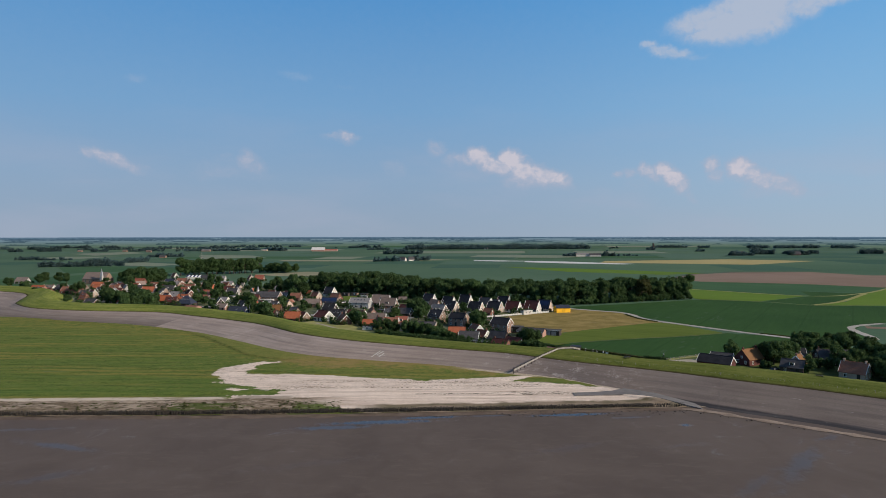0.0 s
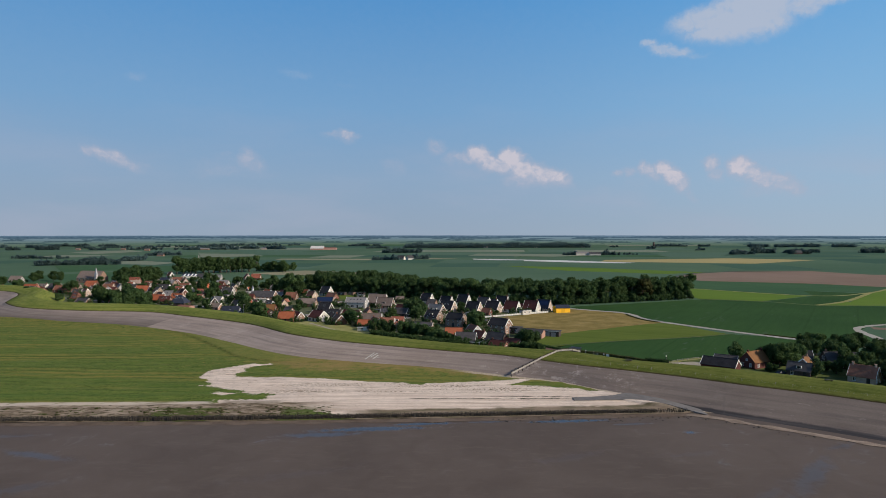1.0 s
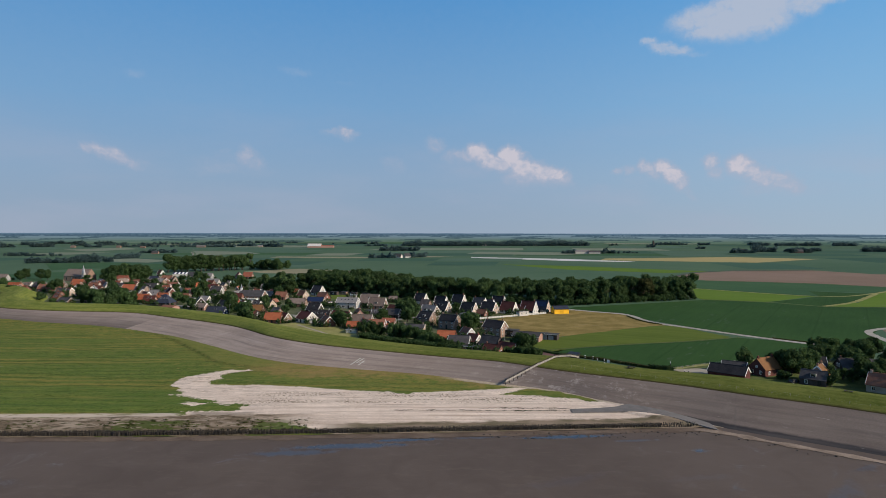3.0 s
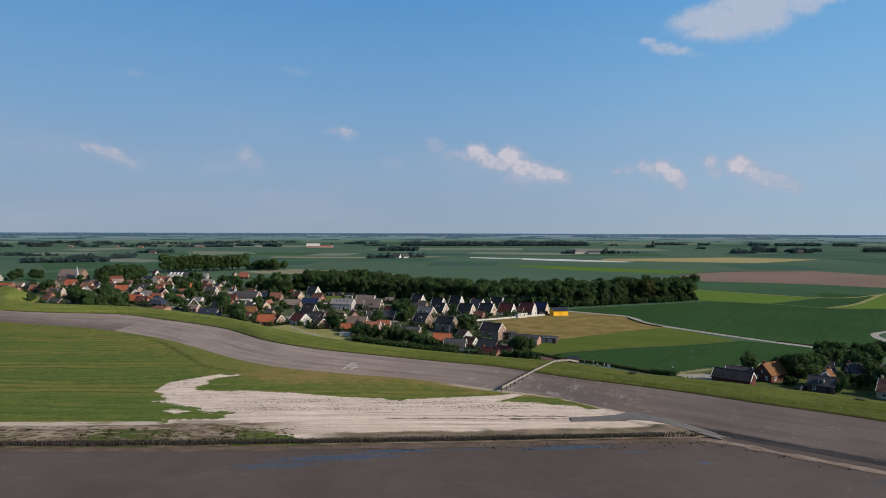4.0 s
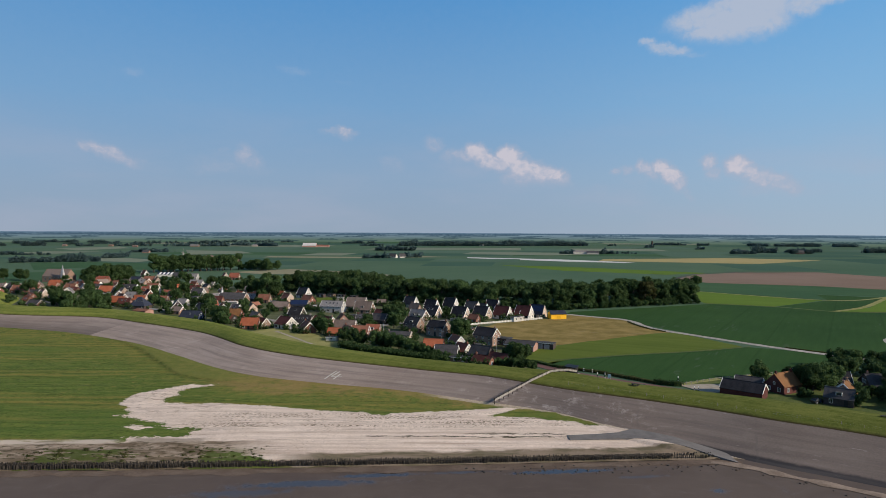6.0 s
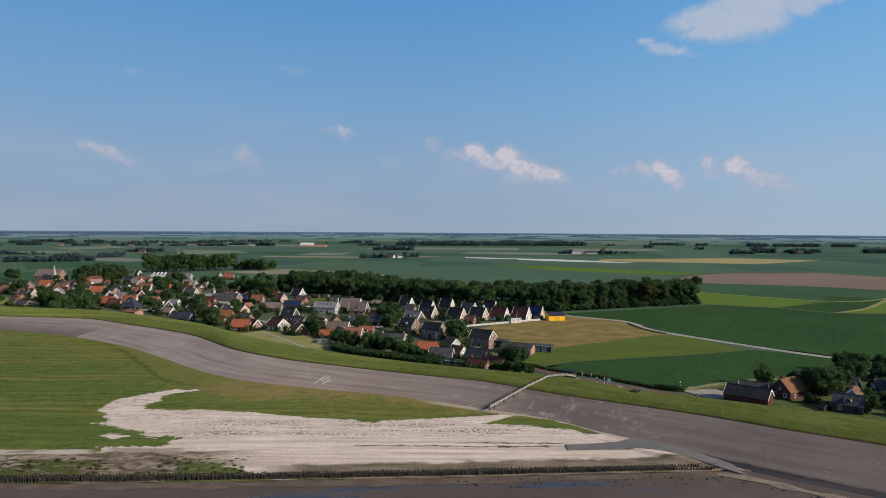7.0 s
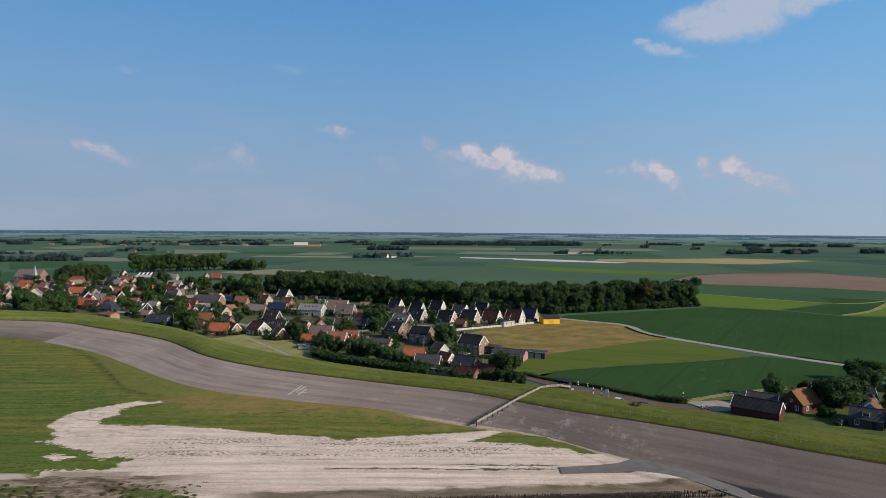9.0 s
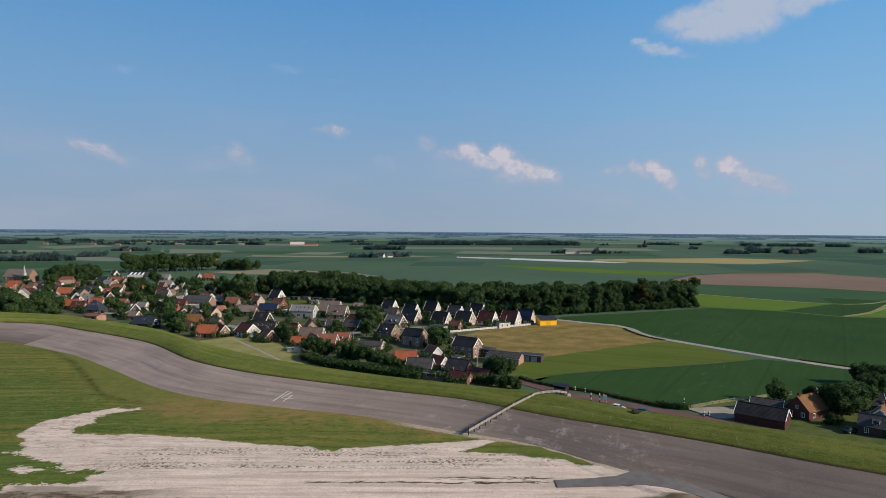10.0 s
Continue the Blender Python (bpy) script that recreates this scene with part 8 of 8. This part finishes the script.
# pale sand washed up along the foot of the asphalt
ribbon("sand_line", [(70, 184.2), (75, 182.2), (79, 179.6), (83, 176.0), (94, 167.8), (110, 155.4), (133, 136), (187, 91), (297, 2)], 2.3, -0.91, "shore_sand", "pale sand washed along the dike foot", "sand", 2.0, wobble=1.2)
ribbon("silt_strip", [(-420, 171.5), (-300, 172.3), (-124, 174.8), (-61, 176.2), (3, 179.4), (36, 181.6), (77, 184.5)], 3.0, -0.948, "silt", "brown silty strip before the brushwood dam", "silt", 3.0, wobble=1.6)
# stones scattered on the mud
r7 = random.Random(7)
for k in range(90):
    x = r7.choice([r7.uniform(15, 62), r7.uniform(25, 60), r7.uniform(60, 95)])
    y = 180.0 + 0.05 * x - r7.uniform(0, 5) - (max(0, x - 70) * 0.75)
    q = r7.uniform(0.12, 0.38)
    s = Shape()
    s.tube((0, 0, -q * 0.3), (0, 0, q * 0.55), q, q * 0.55, 7)
    ob = new("stone", s.mesh("stone", "wood_dark"))
    ob.matrix_world = pose(x, y, -1.0, r7.uniform(-12, 12), r7.uniform(-12, 12), r7.uniform(0, 360)) @ Matrix.Diagonal((r7.uniform(0.8, 1.6), r7.uniform(0.7, 1.1), 1, 1))
    tagged(ob, "dark weed-covered stone on the mud", "stone", "stones on the mud")

# glasshouse behind the village, its panes in pale and blue strips
ob = thing("greenhouse", at(-279, 722, 0, 2), "low greenhouse with pale and blue roof strips", "greenhouse")
part("wall", gable_body(26, 10, 2.6, 4.4), "wall_white", ob)
for i in range(13):
    for side in (-1, 1):
        part("roof_strip", Shape().poly([(-13 + 2 * i, side * 5.2, 2.62), (-11.05 + 2 * i, side * 5.2, 2.62), (-11.05 + 2 * i, 0, 4.5), (-13 + 2 * i, 0, 4.5), (-13 + 2 * i, side * 5.2, 2.72), (-11.05 + 2 * i, side * 5.2, 2.72), (-11.05 + 2 * i, 0, 4.6), (-13 + 2 * i, 0, 4.6)], [(0, 1, 2, 3), (7, 6, 5, 4), (0, 4, 5, 1), (1, 5, 6, 2), (3, 7, 4, 0)]), "white" if i % 2 else "wall_blue", ob)
# old trees standing between the houses
for i, (x, y) in enumerate(((-238, 465), (-240, 491), (-201, 432), (-206, 422), (-199, 532), (-175, 487), (-125, 413), (-142, 456), (-157, 583), (-116, 490), (-142, 584), (-109, 388), (-202, 508), (-251, 565), (-306, 635), (-210, 417), (-152, 522), (-194, 546), (-105, 414), (-120, 550))):
    free = [(x + dx, y + dy) for dx, dy in ((0, 0), (4, 0), (-4, 0), (0, 5), (0, -4), (6, 4), (-6, 4)) if all(math.hypot(x + dx - a, y + dy - c) > q + 2 for a, c, q in PLOTS)]
    if free:
        tree(*free[0], ("tall_d", "round_b", "tall_a", "round_a")[i % 4], (0.72, 1.0, 0.70, 1.05)[i % 4], i * 1.3, "village trees")
        PLOTS.append((*free[0], 2.5))
# further houses between those named above
r8 = random.Random(18)
CORE = [(-375, 550), (-330, 512), (-262, 458), (-190, 432), (-128, 402), (-112, 392), (-104, 440), (-108, 500), (-150, 580), (-260, 640), (-330, 620)]
made = 0
tries = 0
while made < 62 and tries < 9000:
    tries += 1
    x, y = r8.uniform(-375, 10), r8.uniform(315, 640)
    L, W = r8.uniform(6.5, 10), r8.uniform(5.2, 6.6)
    if inside_by(CORE, np.array([x]), np.array([y]))[0] < 3 or any(math.hypot(x - a, y - c) < q + 4.2 for a, c, q in PLOTS):
        continue
    made += 1
    wall, roof = r8.choice(["brown", "red", "dark", "red", "buff", "white"]), r8.choice(["rust", "brown", "dark", "maroon", "red", "orange", "grey", "rust"])
    tone = {"rust": "rust-red", "brown": "brown", "dark": "dark grey", "maroon": "dark red", "red": "red", "orange": "orange", "grey": "grey"}[roof]
    house(x, y, r8.choice([-35, -10, -8, 55, -40, -62]), L, W, 2.2, r8.uniform(4.8, 6.2), wall, roof, tone + " roofed village house among its neighbours", chimneys=r8.choice([0, 1, 1]), skylights=r8.choice([0, 0, 1, 2]), dormers=r8.choice([0, 0, 0, 1]))
# sheds, shrubs and hedges that fill the gardens
r6 = random.Random(6)
VILLAGE = [(-385, 545), (-330, 505), (-262, 450), (-190, 424), (-128, 396), (-92, 370), (-50, 352), (-20, 332), (10, 305), (40, 310), (30, 372), (50, 405), (60, 440), (15, 462), (-25, 488), (-92, 535), (-150, 600), (-260, 660), (-340, 640)]
made = 0
while made < 120:
    x, y = r6.uniform(-385, 60), r6.uniform(300, 660)
    if inside_by(VILLAGE, np.array([x]), np.array([y]))[0] < 2 or any(math.hypot(x - a, y - c) < q + 2.5 for a, c, q in PLOTS):
        continue
    made += 1
    kind = r6.random()
    if kind < 0.16:
        flat_building(x, y, r6.choice([-35, -10, 55]), r6.uniform(3.5, 6.5), r6.uniform(2.5, 4), r6.uniform(2.1, 2.6), r6.choice(["brown", "dark", "white", "grey", "red"]), "small flat-roofed garden shed between houses", "shed", r6.random() < 0.5)
        PLOTS.append((x, y, 3))
    elif kind < 0.30:
        house(x, y, r6.choice([-35, -10, 55, -62]), r6.uniform(5, 7), r6.uniform(4, 5), 2.3, r6.uniform(3.8, 4.8), r6.choice(["red", "brown", "dark", "white"]), r6.choice(["rust", "red", "brown", "dark", "orange"]), "small gabled outbuilding in a village garden", chimneys=0, windows=1 if r6.random() < 0.6 else 0)
    elif kind < 0.62:
        tree(x, y, r6.choice(["round_c", "round_a", "round_b"]), r6.uniform(0.55, 0.95), r6.uniform(0, 6), "village trees")
    else:
        tree(x, y, r6.choice(["shrub_a", "shrub_b"]), r6.uniform(0.6, 1.3), r6.uniform(0, 6), "garden shrubs")

# low planting round the houses
rp = np.random.default_rng(31)
quads = []
for a, c, q in PLOTS:
    if c < 262:
        continue
    for k in range(8):
        t, d = rp.uniform(0, 6.28), q * rp.uniform(0.85, 1.3) + 1.2
        cx, cy, h, w = a + d * math.cos(t), c + d * math.sin(t), rp.uniform(1.4, 4.2), rp.uniform(1.0, 2.2)
        m_ = 120
        dirs = rp.normal(size=(m_, 3))
        dirs /= np.linalg.norm(dirs, axis=1)[:, None]
        pos = np.array([cx, cy, h * 0.5]) + dirs * np.array([w, w, h * 0.55]) * rp.uniform(0.6, 1.0, (m_, 1))
        up = dirs + rp.normal(size=(m_, 3)) * 0.5
        e1 = np.cross(up, rp.normal(size=(m_, 3)))
        e1 /= np.linalg.norm(e1, axis=1)[:, None]
        e2 = np.cross(up, e1)
        e2 /= np.linalg.norm(e2, axis=1)[:, None]
        sz = rp.uniform(0.18, 0.42, (m_, 1))
        quads.append(np.stack([pos + e1 * sz, pos - e1 * sz * 0.6 + e2 * sz, pos - e1 * sz * 0.5 - e2 * sz], 1).reshape(-1, 3))
sh = Shape()
sh.v = np.concatenate(quads).tolist()
sh.f = [(3 * i, 3 * i + 1, 3 * i + 2) for i in range(len(sh.v) // 3)]
tagged(new("garden_planting", sh.mesh("garden_planting", "leaf_dark")), "dark green hedges and bushes round the houses", "planting", kind="stuff")
